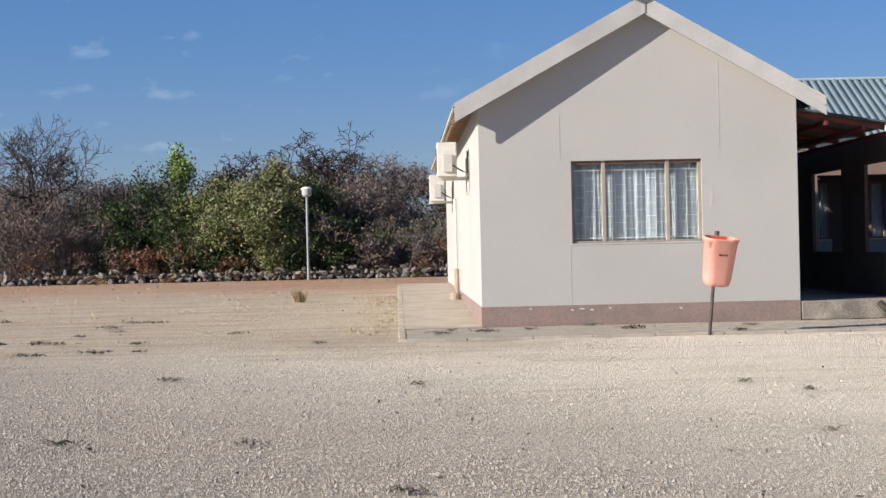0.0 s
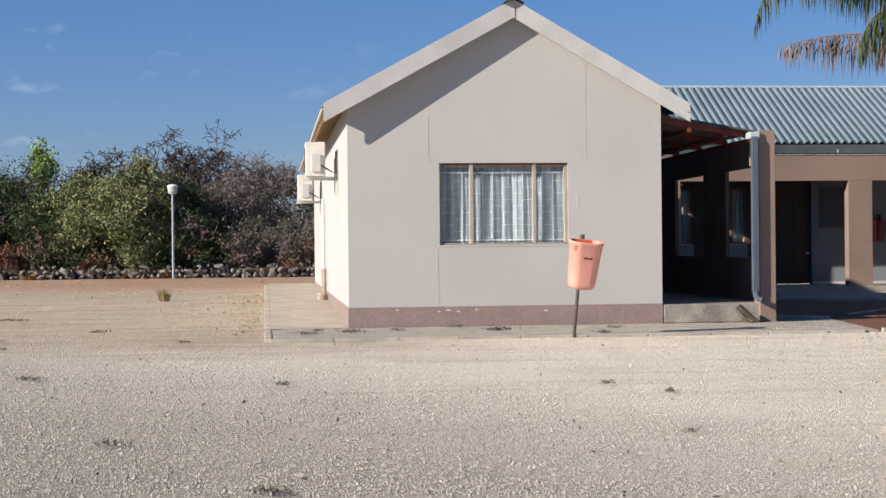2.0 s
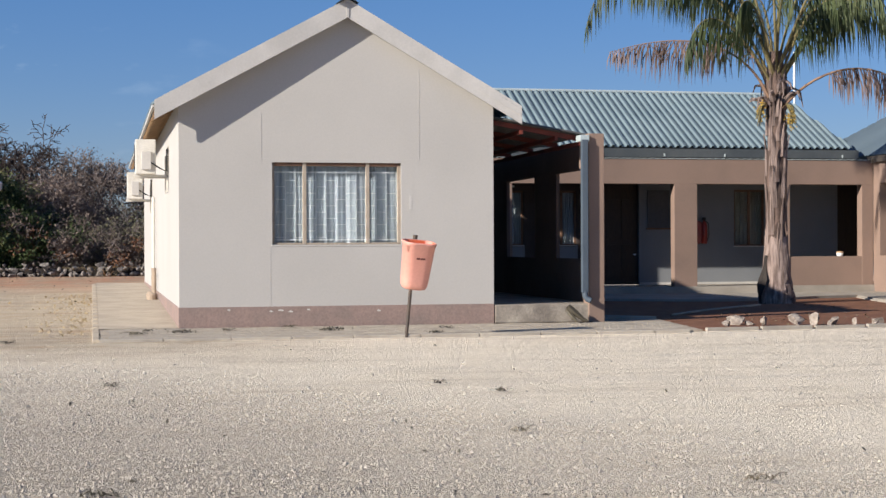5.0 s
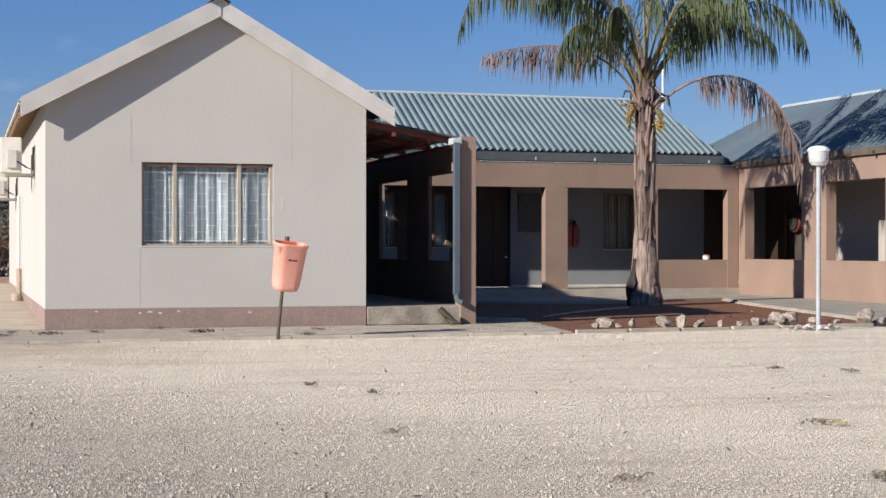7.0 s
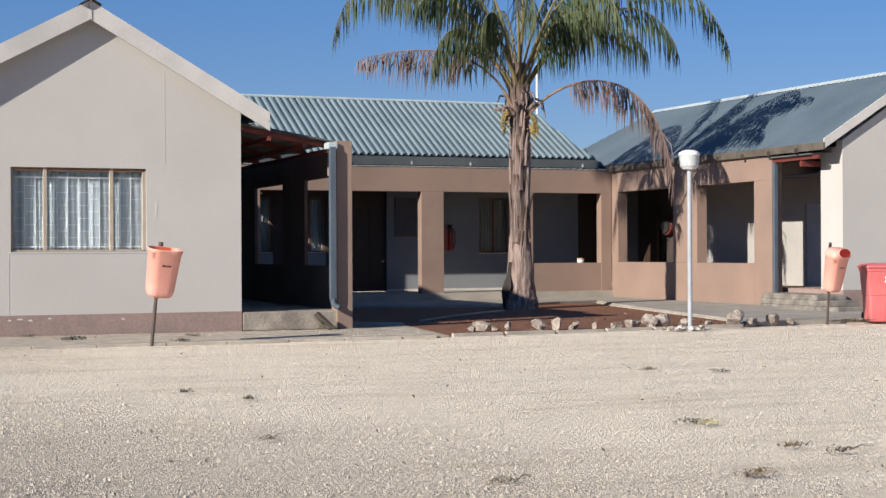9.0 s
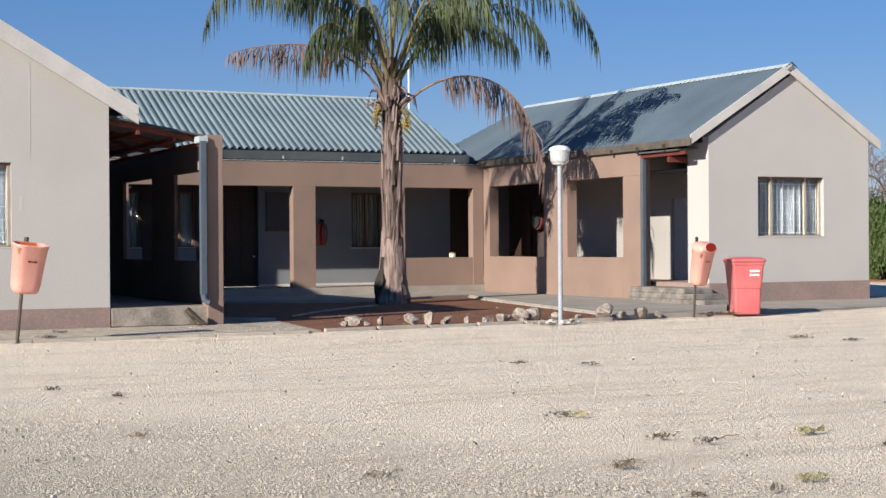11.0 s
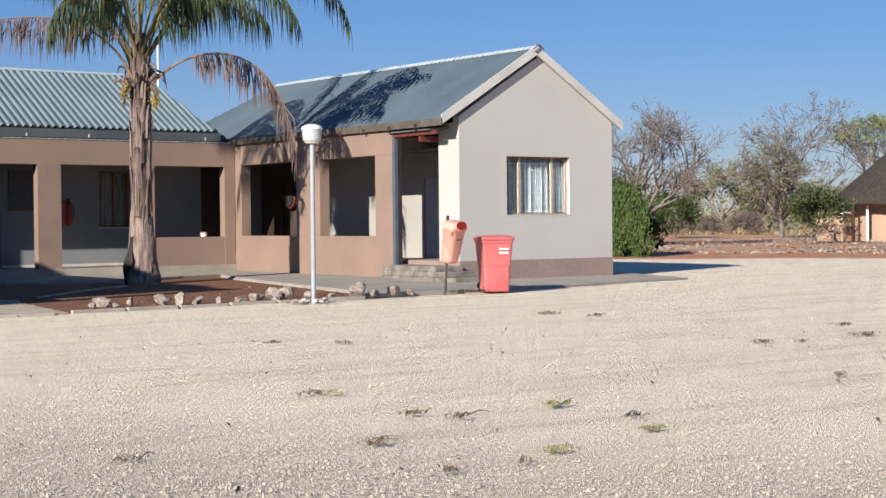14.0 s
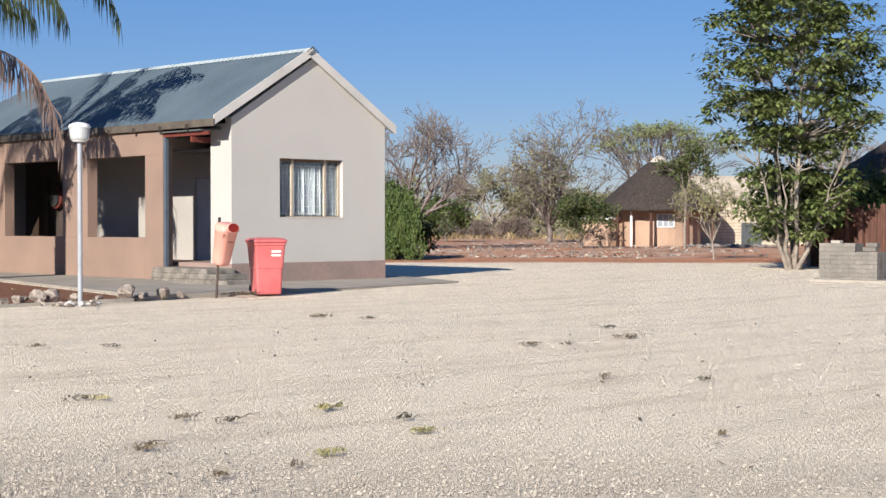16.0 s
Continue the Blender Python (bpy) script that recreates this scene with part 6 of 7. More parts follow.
def palm():
    T = thing("palm_tree", "feather palm with shaggy trunk and dead fronds", "palm tree", (PX, PY, -0.1))
    rng = random.Random(17)
    rings = [(0.40, -0.2), (0.37, 0.1), (0.29, 0.55), (0.235, 1.1), (0.20, 1.7), (0.19, 2.4), (0.205, 3.2), (0.19, 3.8), (0.175, 4.3), (0.22, 4.7), (0.19, 5.2), (0.12, 5.6)]
    bm = bmesh.new()
    fine = []
    for (r, z), (r2, z2) in zip(rings, rings[1:]):
        for k in range(4):
            s = k / 4
            fine.append((r + (r2 - r) * s, z + (z2 - z) * s))
    lathe(bm, fine, 22, (PX, PY))
    for v in bm.verts:
        o = v.co - Vector((PX, PY, v.co.z))
        v.co += o * (0.16 * noise.noise(v.co * 4.0) + 0.10 * noise.noise(Vector((v.co.x * 9, v.co.y * 9, v.co.z * 3))))
    part("trunk", bm, BARK, T, "brown fibrous trunk", True)
    bm = bmesh.new()
    lathe(bm, [(r * 1.07 + 0.012, z) for r, z in fine if z < 1.45], 26, (PX, PY))
    for v in bm.verts:
        o = v.co - Vector((PX, PY, v.co.z))
        v.co += o * (0.10 * noise.noise(Vector((v.co.x * 5, v.co.y * 5, v.co.z * 5))) + 0.07 * noise.noise(v.co * 12.0))
        v.co.z += 0.22 * noise.noise(Vector((o.x * 9, o.y * 9, 1))) * (v.co.z > 1.2)
    part("foot_bark", bm, BOOT, T, "pale scarred bark at the trunk foot")
    for i in range(58):
        z = 0.5 + 4.15 * (i / 58) ** 0.9
        a = i * 2.4 + rng.uniform(-0.4, 0.4)
        r = np.interp(z, [q[1] for q in rings], [q[0] for q in rings])
        h = rng.uniform(0.45, 1.1)
        wdt = rng.uniform(0.035, 0.10)
        flare = rng.uniform(-0.1, 1.2) * (0.3 if z < 1.8 else 1.0)
        verts, faces = [], []
        for k in range(6):
            s = k / 5
            zz = z + h * s
            rr = np.interp(zz, [q[1] for q in rings], [q[0] for q in rings]) + 0.025 + 0.07 * s * s * flare
            ww = wdt * (1 - s) ** 0.7 + 0.006
            for off, dr in ((-ww, -0.015), (0, 0.012), (ww, -0.015)):
                b = a + off / rr + 0.15 * s
                verts.append((PX + (rr + dr) * math.cos(b), PY + (rr + dr) * math.sin(b), zz))
        for k in range(5):
            q = k * 3
            faces += [(q, q + 1, q + 4, q + 3), (q + 1, q + 2, q + 5, q + 4)]
        pydata("leaf_base", verts, faces, BOOT, T)
    verts, faces = [], []
    for k in range(9):
        z = 0.02 + 0.13 * k
        r = float(np.interp(z, [q[1] for q in rings], [q[0] for q in rings])) * 1.08 + 0.025 + (0.05 + 0.035 * math.sin(7 * k)) * math.sin(math.pi * (k + 0.5) / 9)
        wd = 0.48 * math.sin(math.pi * (k + 1.2) / 10.5) + 0.13 * math.sin(5 * k)
        for j in range(5):
            b = radians(-24.6 + 180 + 38) + wd * (j / 4 - 0.5) * 1.3
            verts.append((PX + r * math.cos(b), PY + r * math.sin(b), z))
    for k in range(8):
        for j in range(4):
            q = k * 5 + j
            faces.append((q, q + 1, q + 6, q + 5))
    pydata("scar", verts, faces, SCAR, T, "charred black patch at the trunk foot")
    # ragged boots at the neck
    for i in range(14):
        a = i * 0.449 + rng.uniform(-0.1, 0.1)
        z = 4.35 + rng.uniform(-0.15, 0.3)
        ln_ = rng.uniform(0.35, 0.6)
        o = Vector((math.cos(a), math.sin(a), 0))
        p = Vector((PX, PY, z)) + o * 0.2
        v, f = tubes([[(p, 0.06), (p + o * 0.16 + Vector((0, 0, ln_ * 0.4)), 0.045), (p + o * 0.32 + Vector((0, 0, ln_ * rng.uniform(0.2, 0.5))), 0.025), (p + o * 0.38 + Vector((0, 0, ln_ * rng.uniform(-0.4, 0.3))), 0.01)]], 5)
        pydata("leaf_base", v, f, BOOT, T)
    for s, a in ((-1, -0.35), (1, 0.22)):
        lines = []
        for k in range(16):
            p = Vector((PX, PY, 4.35)) + RIGHT * (s * 0.22) - DEEP * 0.2
            e = p + RIGHT * (s * rng.uniform(0.05, 0.22)) + DEEP * rng.uniform(-0.15, 0.1) + Vector((0, 0, -rng.uniform(0.15, 0.5)))
            lines.append([(p, 0.012), ((p + e) / 2 + RIGHT * s * 0.05 + Vector((0, 0, 0.03)), 0.010), (e, 0.008)])
        v, f = tubes(lines, 4)
        st = pydata("fruit_stalk", v, f, RACHIS, T, "yellowish hanging fruit stalk")
        bm = bmesh.new()
        for k in range(60):
            c = Vector((PX, PY, 4.0)) + RIGHT * (s * (0.30 + rng.gauss(0, 0.05))) + DEEP * (-0.2 + rng.gauss(0, 0.06)) + Vector((0, 0, rng.gauss(0, 0.11)))
            if s < 0:
                c.z += 0.25
            bmesh.ops.create_icosphere(bm, subdivisions=1, radius=0.02, matrix=Matrix.Translation(c))
        tagged(part("fruit", bm, FRUIT, st, "cluster of small yellow fruit"), kind="stuff")
    # live fronds: (right, deep, up) control points
    live = [
        [(-0.1, 0, 4.9), (-1.2, -0.2, 7.5), (-3.6, -0.4, 8.5), (-4.1, -0.4, 6.1)],
        [(-0.1, -0.1, 4.8), (-0.9, -0.7, 6.3), (-1.6, -0.9, 6.7), (-1.9, -1.0, 5.3)],
        [(-0.1, 0, 4.8), (-0.8, 0.6, 7.0), (-2.4, 0.9, 8.0), (-3.2, 1.0, 7.1)],
        [(0.1, 0, 4.8), (1.0, -0.3, 6.6), (2.9, -0.6, 7.4), (3.45, -0.7, 5.6)],
        [(0.1, 0, 4.9), (1.4, 0.1, 7.5), (3.9, 0.2, 8.4), (4.7, 0.2, 5.7)],
        [(0.1, 0.1, 4.8), (0.9, 0.8, 6.7), (2.3, 1.4, 7.0), (3.0, 1.7, 5.9)],
        [(0, -0.1, 4.9), (0.1, -1.0, 7.0), (0.3, -2.2, 7.4), (0.35, -2.7, 5.9)],
        [(0, 0.1, 4.9), (-0.2, 1.2, 7.2), (-0.5, 2.6, 7.6), (-0.7, 3.4, 6.2)],
        [(-0.05, -0.1, 4.9), (-0.8, -0.6, 7.5), (-1.9, -1.6, 8.3), (-2.6, -2.2, 7.0)],
        [(0.05, 0, 5.0), (0.8, -0.6, 7.5), (1.9, -1.4, 8.4), (2.6, -1.9, 7.2)],
        [(0, 0, 5.0), (-0.5, 0.2, 7.6), (-1.4, 0.5, 9.0), (-2.6, 0.8, 8.4)],
        [(0, 0, 5.0), (0.5, 0.3, 7.6), (1.5, 0.7, 9.0), (2.7, 0.9, 8.3)],
        [(0, 0, 5.0), (0.1, 0.4, 7.6), (0.2, 1.0, 9.3), (0.4, 2.2, 9.0)],
        [(0, 0, 5.0), (0.0, -0.4, 7.6), (-0.2, -1.0, 9.3), (-0.3, -2.0, 8.8)],
        [(0, 0, 5.0), (0.9, -0.4, 7.0), (2.3, -1.2, 8.1), (3.6, -1.7, 7.0)],
        [(0, 0.1, 5.0), (0.7, 1.0, 7.0), (1.6, 2.3, 7.8), (2.3, 3.2, 6.6)],
        [(0, -0.1, 4.9), (0.6, -1.2, 6.8), (1.5, -2.3, 7.4), (2.0, -2.9, 6.2)],
        [(0, -0.1, 4.9), (-0.6, -1.2, 6.8), (-1.5, -2.2, 7.5), (-2.1, -2.7, 6.3)],
        [(0.08, -0.1, 4.8), (0.5, -0.5, 6.3), (1.2, -0.9, 6.9), (1.7, -1.1, 6.2)],
        [(-0.05, -0.1, 4.8), (-0.3, -0.7, 6.4), (-0.6, -1.3, 6.9), (-0.8, -1.6, 6.0)],
    ]
    for i, c in enumerate(live):
        frond(T, c, FROND, RACHIS, 500 + i, leaflet=0.88, droop=2.3 if i < 6 else 1.7, n=66)
    frond(T, [(-0.15, -0.1, 4.5), (-0.6, -0.2, 5.6), (-1.7, -0.3, 6.1), (-3.6, -0.4, 5.55)], FROND_DRY, RACHIS_DRY, 601, leaflet=0.72, droop=2.4, n=70, start=0.42, jitter=0.5, label="dry brown hanging frond")
    frond(T, [(0.15, -0.1, 4.25), (0.9, -0.2, 5.35), (3.15, -0.3, 5.75), (3.36, -0.4, 2.7)], FROND_DRY, RACHIS_DRY, 602, leaflet=0.72, droop=2.4, n=90, start=0.30, jitter=0.5, label="dry brown hanging frond")
    frond(T, [(-0.12, 0.1, 4.6), (-0.6, 0.5, 6.1), (-1.3, 0.7, 6.5), (-1.6, 0.8, 5.3)], FROND_DRY, RACHIS_DRY, 603, leaflet=0.5, droop=0.9, n=50)


palm()
mast = thing("mast", "thin white pole behind the roof", "pole", (20.5, 43.5, 0))
bm = bmesh.new()
lathe(bm, [(0.035, 0.0), (0.035, 7.2)], 8, (20.5, 43.5))
part("pole", bm, LAMP_WHITE, mast)

# ---- the far side ----


def rondavel(at, r_wall, r_eave, z_eave, z_top, label):
    R = thing("rondavel", label, "hut", at)
    x, y, z = at
    bm = bmesh.new()
    lathe(bm, [(r_wall, -0.1), (r_wall, z_eave + 0.4)], 36, (x, y))
    part("wall", bm, MUD, R, "peach plastered round wall")
    bm = bmesh.new()
    rings = [(r_wall - 0.1, z_eave + 0.15), (r_eave, z_eave - 0.12), (r_eave + 0.03, z_eave + 0.05)]
    for k in range(1, 12):
        s = k / 12
        rings.append((r_eave * (1 - s) + 0.03, z_eave + 0.05 + (z_top - z_eave) * (s ** 0.93)))
    rings = [q for q in rings if q[1] < z_top - 0.45] + [(0.42, z_top - 0.45), (0.1, z_top - 0.3)]
    lathe(bm, rings, 48, (x, y))
    for v in bm.verts:
        v.co += Vector((noise.noise(v.co * 2.2), noise.noise(v.co * 2.2 + Vector((5, 0, 0))), noise.noise(v.co * 3.0))) * 0.07
    part("thatch_roof", bm, THATCH, R, "old grey brown thatch", True)
    bm = bmesh.new()
    lathe(bm, [(0.80, z_top - 0.75), (0.68, z_top - 0.52), (0.35, z_top - 0.2), (0.08, z_top - 0.08)], 24, (x, y))
    for v in bm.verts:
        v.co += Vector((noise.noise(v.co * 4), noise.noise(v.co * 4 + Vector((5, 0, 0))), 0.4 * noise.noise(v.co * 4.0))) * 0.16
    part("roof_cap", bm, THATCH_CAP, R, "pale cement roof cap", True)
    face = math.atan2(-y, -x)
    for k in range(5):
        a = face + (k - 2.2) * 0.62
        bm = bmesh.new()
        lathe(bm, [(0.10, -0.1), (0.085, z_eave + 0.12)], 8, (x + (r_eave - 0.25) * math.cos(a), y + (r_eave - 0.25) * math.sin(a)))
        part("post", bm, POLE, R, "dark timber post")
    d = Vector((math.cos(face + 0.12), math.sin(face + 0.12), 0))
    t = Vector((-d.y, d.x, 0))

    def on_wall(u, w, h0, h1, out):
        bm = boxed(-w / 2, w / 2, -0.12, out, h0, h1)
        bmesh.ops.transform(bm, matrix=Matrix.Translation(Vector((x, y, 0)) + d * (r_wall - 0.02) + t * u) @ Matrix.Rotation(math.atan2(d.y, d.x) - math.pi / 2, 4, "Z"), verts=bm.verts)
        return bm
    w = part("window", on_wall(0.1, 1.05, 1.1, 1.9, 0.03), LAMP_WHITE, R, "white steel window")
    for k in range(3):
        for j in range(2):
            part("pane", on_wall(-0.22 + 0.32 * k, 0.27, 1.16 + 0.36 * j, 1.48 + 0.36 * j, 0.045), CURTAIN, w)
    part("band", on_wall(-1.9, 0.12, 0.0, 2.2, 0.05), LAMP_WHITE, R, "white painted strip")


HX, HYY = 72.84, 56.20
rondavel((HX, HYY, 0), 2.5, 3.75, 2.15, 5.42, "round peach hut under old thatch")
AN = thing("hut_annex", "small flat-roofed peach annex beside the hut", "shed", (70.22, 57.87, 0))
ax, ay = 70.18, 57.93
part("wall", boxed(ax - 0.6, ax + 0.9, ay - 0.5, ay + 1.5, -0.1, 1.55), MUD, AN)
part("roof", boxed(ax - 0.8, ax + 1.0, ay - 0.7, ay + 1.6, 1.55, 1.70), LAMP_WHITE, AN, "white sheet roof")

def far_wall():
    """A cream block wall with a grey door, seen behind the trees; courses of real blocks."""
    R = thing("block_building", "unfinished cream block building with a grey door", "building", (79.34, 54.05, 0))
    a, c = Vector((75.37, 56.17, 0)), Vector((82.44, 51.11, 0))
    d = (c - a).normalized()
    n = Vector((d.y, -d.x, 0))
    ln_ = (c - a).length
    rot = Matrix(((d.x, -n.x, 0, a.x), (d.y, -n.y, 0, a.y), (0, 0, 1, 0), (0, 0, 0, 1)))
    bm = boxed(0, ln_, 0.02, 0.25, -0.1, 4.2)
    bmesh.ops.transform(bm, matrix=rot, verts=bm.verts)
    part("wall_core", bm, MORTAR, R)
    bm = boxed(0, ln_, -0.03, 0.02, 2.7, 4.22)
    bmesh.ops.transform(bm, matrix=rot, verts=bm.verts)
    part("plaster_band", bm, KERB, R, "beige plastered upper wall")
    bm = bmesh.new()
    for row in range(14):
        xx = -0.2 * (row % 2)
        while xx < ln_:
            x0, x1 = max(0, xx), min(ln_, xx + 0.385)
            if x1 - x0 > 0.05 and not (3.5 < xx < 4.7 and row < 7):
                box(bm, x0, x1, -0.015, 0.02, row * 0.195, row * 0.195 + 0.175)
            xx += 0.4
    bmesh.ops.transform(bm, matrix=rot, verts=bm.verts)
    tagged(part("block_course", bm, BLOCK_CREAM, R, "cream painted blocks"), kind="stuff")
    bm = boxed(3.6, 4.9, -0.02, 0.015, 0, 1.38)
    bmesh.ops.transform(bm, matrix=rot, verts=bm.verts)
    part("door", bm, GUTTER, R, "dark grey steel door")


far_wall()


def block_wall():
    """A small stepped wall of grey cement blocks."""
    R = thing("block_wall", "low stepped wall of grey cement blocks", "wall", (31.2, 18.6, 0))
    a, c = Vector((30.84, 19.15, 0)), Vector((31.07, 17.79, 0))
    d = (c - a).normalized()
    n = Vector((d.y, -d.x, 0))
    ln_ = (c - a).length
    rot = Matrix(((d.x, -n.x, 0, a.x), (d.y, -n.y, 0, a.y), (0, 0, 1, 0), (0, 0, 0, 1)))
    bm = boxed(0.01, ln_ - 0.01, 0.012, 1.3, -0.1, 0.66)
    box(bm, 0.012, 0.84, 0.012, 0.6, 0.66, 0.86)
    bmesh.ops.transform(bm, matrix=rot, verts=bm.verts)
    part("core", bm, MORTAR, R)
    k = 0
    for row in range(9):
        xx = -0.14 * (row % 2)
        end = ln_ if row < 7 else 0.86
        while xx < end - 0.02:
            x0, x1 = max(0, xx), min(end, xx + 0.278)
            if x1 - x0 > 0.03:
                bm = boxed(x0, x1, 0.0, 0.1, row * 0.098, row * 0.098 + 0.088, bevel=0.006)
                bmesh.ops.transform(bm, matrix=rot, verts=bm.verts)
                part("block", bm, BLOCK, R)
            xx += 0.29
        for j in range(4):
            bm = boxed(ln_ - 0.1, ln_ + 0.002, 0.105 + j * 0.29, 0.105 + j * 0.29 + 0.278, row * 0.098, row * 0.098 + 0.088)
            if row < 7:
                bmesh.ops.transform(bm, matrix=rot, verts=bm.verts)
                part("block", bm, BLOCK, R)
            else:
                bm.free()
    for i, (u, w) in enumerate(((1.0, 0.3), (1.06, 0.26))):
        bm = boxed(u, u + w, 0.1, 0.35, 0.69 + i * 0.1, 0.78 + i * 0.1, bevel=0.006)
        bmesh.ops.transform(bm, matrix=rot @ pose(0, 0, 0, 0, 0, 3 * i), verts=bm.verts)
        part("loose_block", bm, BLOCK, R, "loose block on the wall")
    bm = boxed(0.2, 0.42, 0.2, 0.4, 0.86, 0.93, bevel=0.01)
    bmesh.ops.transform(bm, matrix=rot, verts=bm.verts)
    part("loose_block", bm, KERB, R)
    b2 = slab([tuple((a - n * -0.2 - d * 0.15).xy), tuple((a + n * 0.35 + d * 3).xy), tuple((a - n * 1.5 + d * 3).xy), tuple((a - n * 1.5 - d * 0.15).xy)], -0.05, 0.04)
    part("footing", b2, CONCRETE, R, "thin concrete footing")


block_wall()


def pole_fence():
    R = thing("pole_fence", "reddish fence of upright poles with rails", "fence", (40.44, 23.95, 0))
    a, c = Vector((41.50, 26.05, 0)), Vector((39.70, 21.19, 0))
    rng = random.Random(6)
    ln_ = (c - a).length
    d = (c - a).normalized()
    k = 0
    x = 0.0
    while x < ln_:
        r = rng.uniform(0.03, 0.05)
        p = a + d * x
        h = 1.75 + rng.uniform(-0.1, 0.15)
        bm = bmesh.new()
        lathe(bm, [(r, -0.1), (r * 0.9, h), (r * 0.4, h + 0.02)], 7, (p.x, p.y))
        part("pole", bm, FENCE_RED, R)
        x += r * 2.1
    for p in (0.1, 1.0, 2.0, 2.6):
        q = a + d * p + Vector((d.y, -d.x, 0)) * 0.2
        bm = bmesh.new()
        lathe(bm, [(0.09, -0.1), (0.08, 1.55 + 0.2 * (p > 1.5))], 9, (q.x, q.y))
        part("gate_post", bm, FENCE_RED, R, "thick fence post")
    v, f = tubes([[(a + d * 0 + Vector((0, 0, 1.5)) + Vector((d.y, -d.x, 0)) * 0.2, 0.05), (a + d * 2.0 + Vector((0, 0, 1.52)) + Vector((d.y, -d.x, 0)) * 0.2, 0.05)],], 7)
    pydata("rail", v, f, FENCE_RED, R)


pole_fence()
TX, TY = 51.03, 27.58
rondavel((TX, TY, 0), 3.2, 4.2, 2.1, 5.0, "second thatched hut behind the pole fence")

def umbrella_tree(at, reach, height, seed):
    """A flat-domed acacia: limbs fan out from a short trunk and fork until they meet the underside of the dome."""
    rng = random.Random(seed)
    T = thing("umbrella_tree", "wide umbrella crowned acacia behind the hut", "tree", at)
    base = Vector(at)
    fork = base + Vector((0, 0, 2.4))
    lines, tips = [[(base - Vector((0, 0, 0.1)), 0.34), (base + Vector((0.1, 0, 1.2)), 0.28), (fork, 0.26)]], []

    def dome(u, a):
        lump = 1 + 0.06 * math.sin(3 * a + 1) + 0.05 * math.sin(7 * a)
        return base + Vector((reach * lump * u * math.cos(a), reach * lump * u * math.sin(a), height - 3.2 * u ** 2.4 + 0.25 * math.sin(9 * u + 4 * a)))
    for i in range(22):
        a, u = i * 2.4, math.sqrt((i + 0.5) / 22) * 0.8
        knee = fork.lerp(dome(u, a), 0.55) + Vector((rng.gauss(0, 0.15), rng.gauss(0, 0.15), -0.5 * u))
        lines.append([(fork, 0.13), (fork.lerp(knee, 0.5) + Vector((0, 0, -0.15)), 0.10), (knee, 0.075)])
        for k in range(6):
            e = dome(min(1.0, max(0.05, u + rng.uniform(-0.22, 0.26))), a + rng.uniform(-0.4, 0.4) / max(u, 0.35))
            m = knee.lerp(e, 0.6) + Vector((rng.gauss(0, 0.12), rng.gauss(0, 0.12), rng.gauss(0, 0.12)))
            lines.append([(knee, 0.05), (m, 0.035), (e, 0.02)])
            for j in range(7):
                q = e + Vector((rng.gauss(0, 0.55), rng.gauss(0, 0.55), rng.uniform(-0.5, 0.15)))
                lines.append([(m.lerp(e, rng.uniform(0.1, 0.9)), 0.018), (q, 0.012)])
                tips.append((q, Vector((0, 0, 1))))
    v, f = tubes(lines, 3)
    pydata("trunk", v, f, TWIG, T, smooth=True)
    v, f = foliage(rng, [t for t in tips if t[0].z > base.z + height - 2.6], 6, 0.2, 0.12, 1.0)
    pydata("crown", v, f, LEAF_UMBRELLA, T)


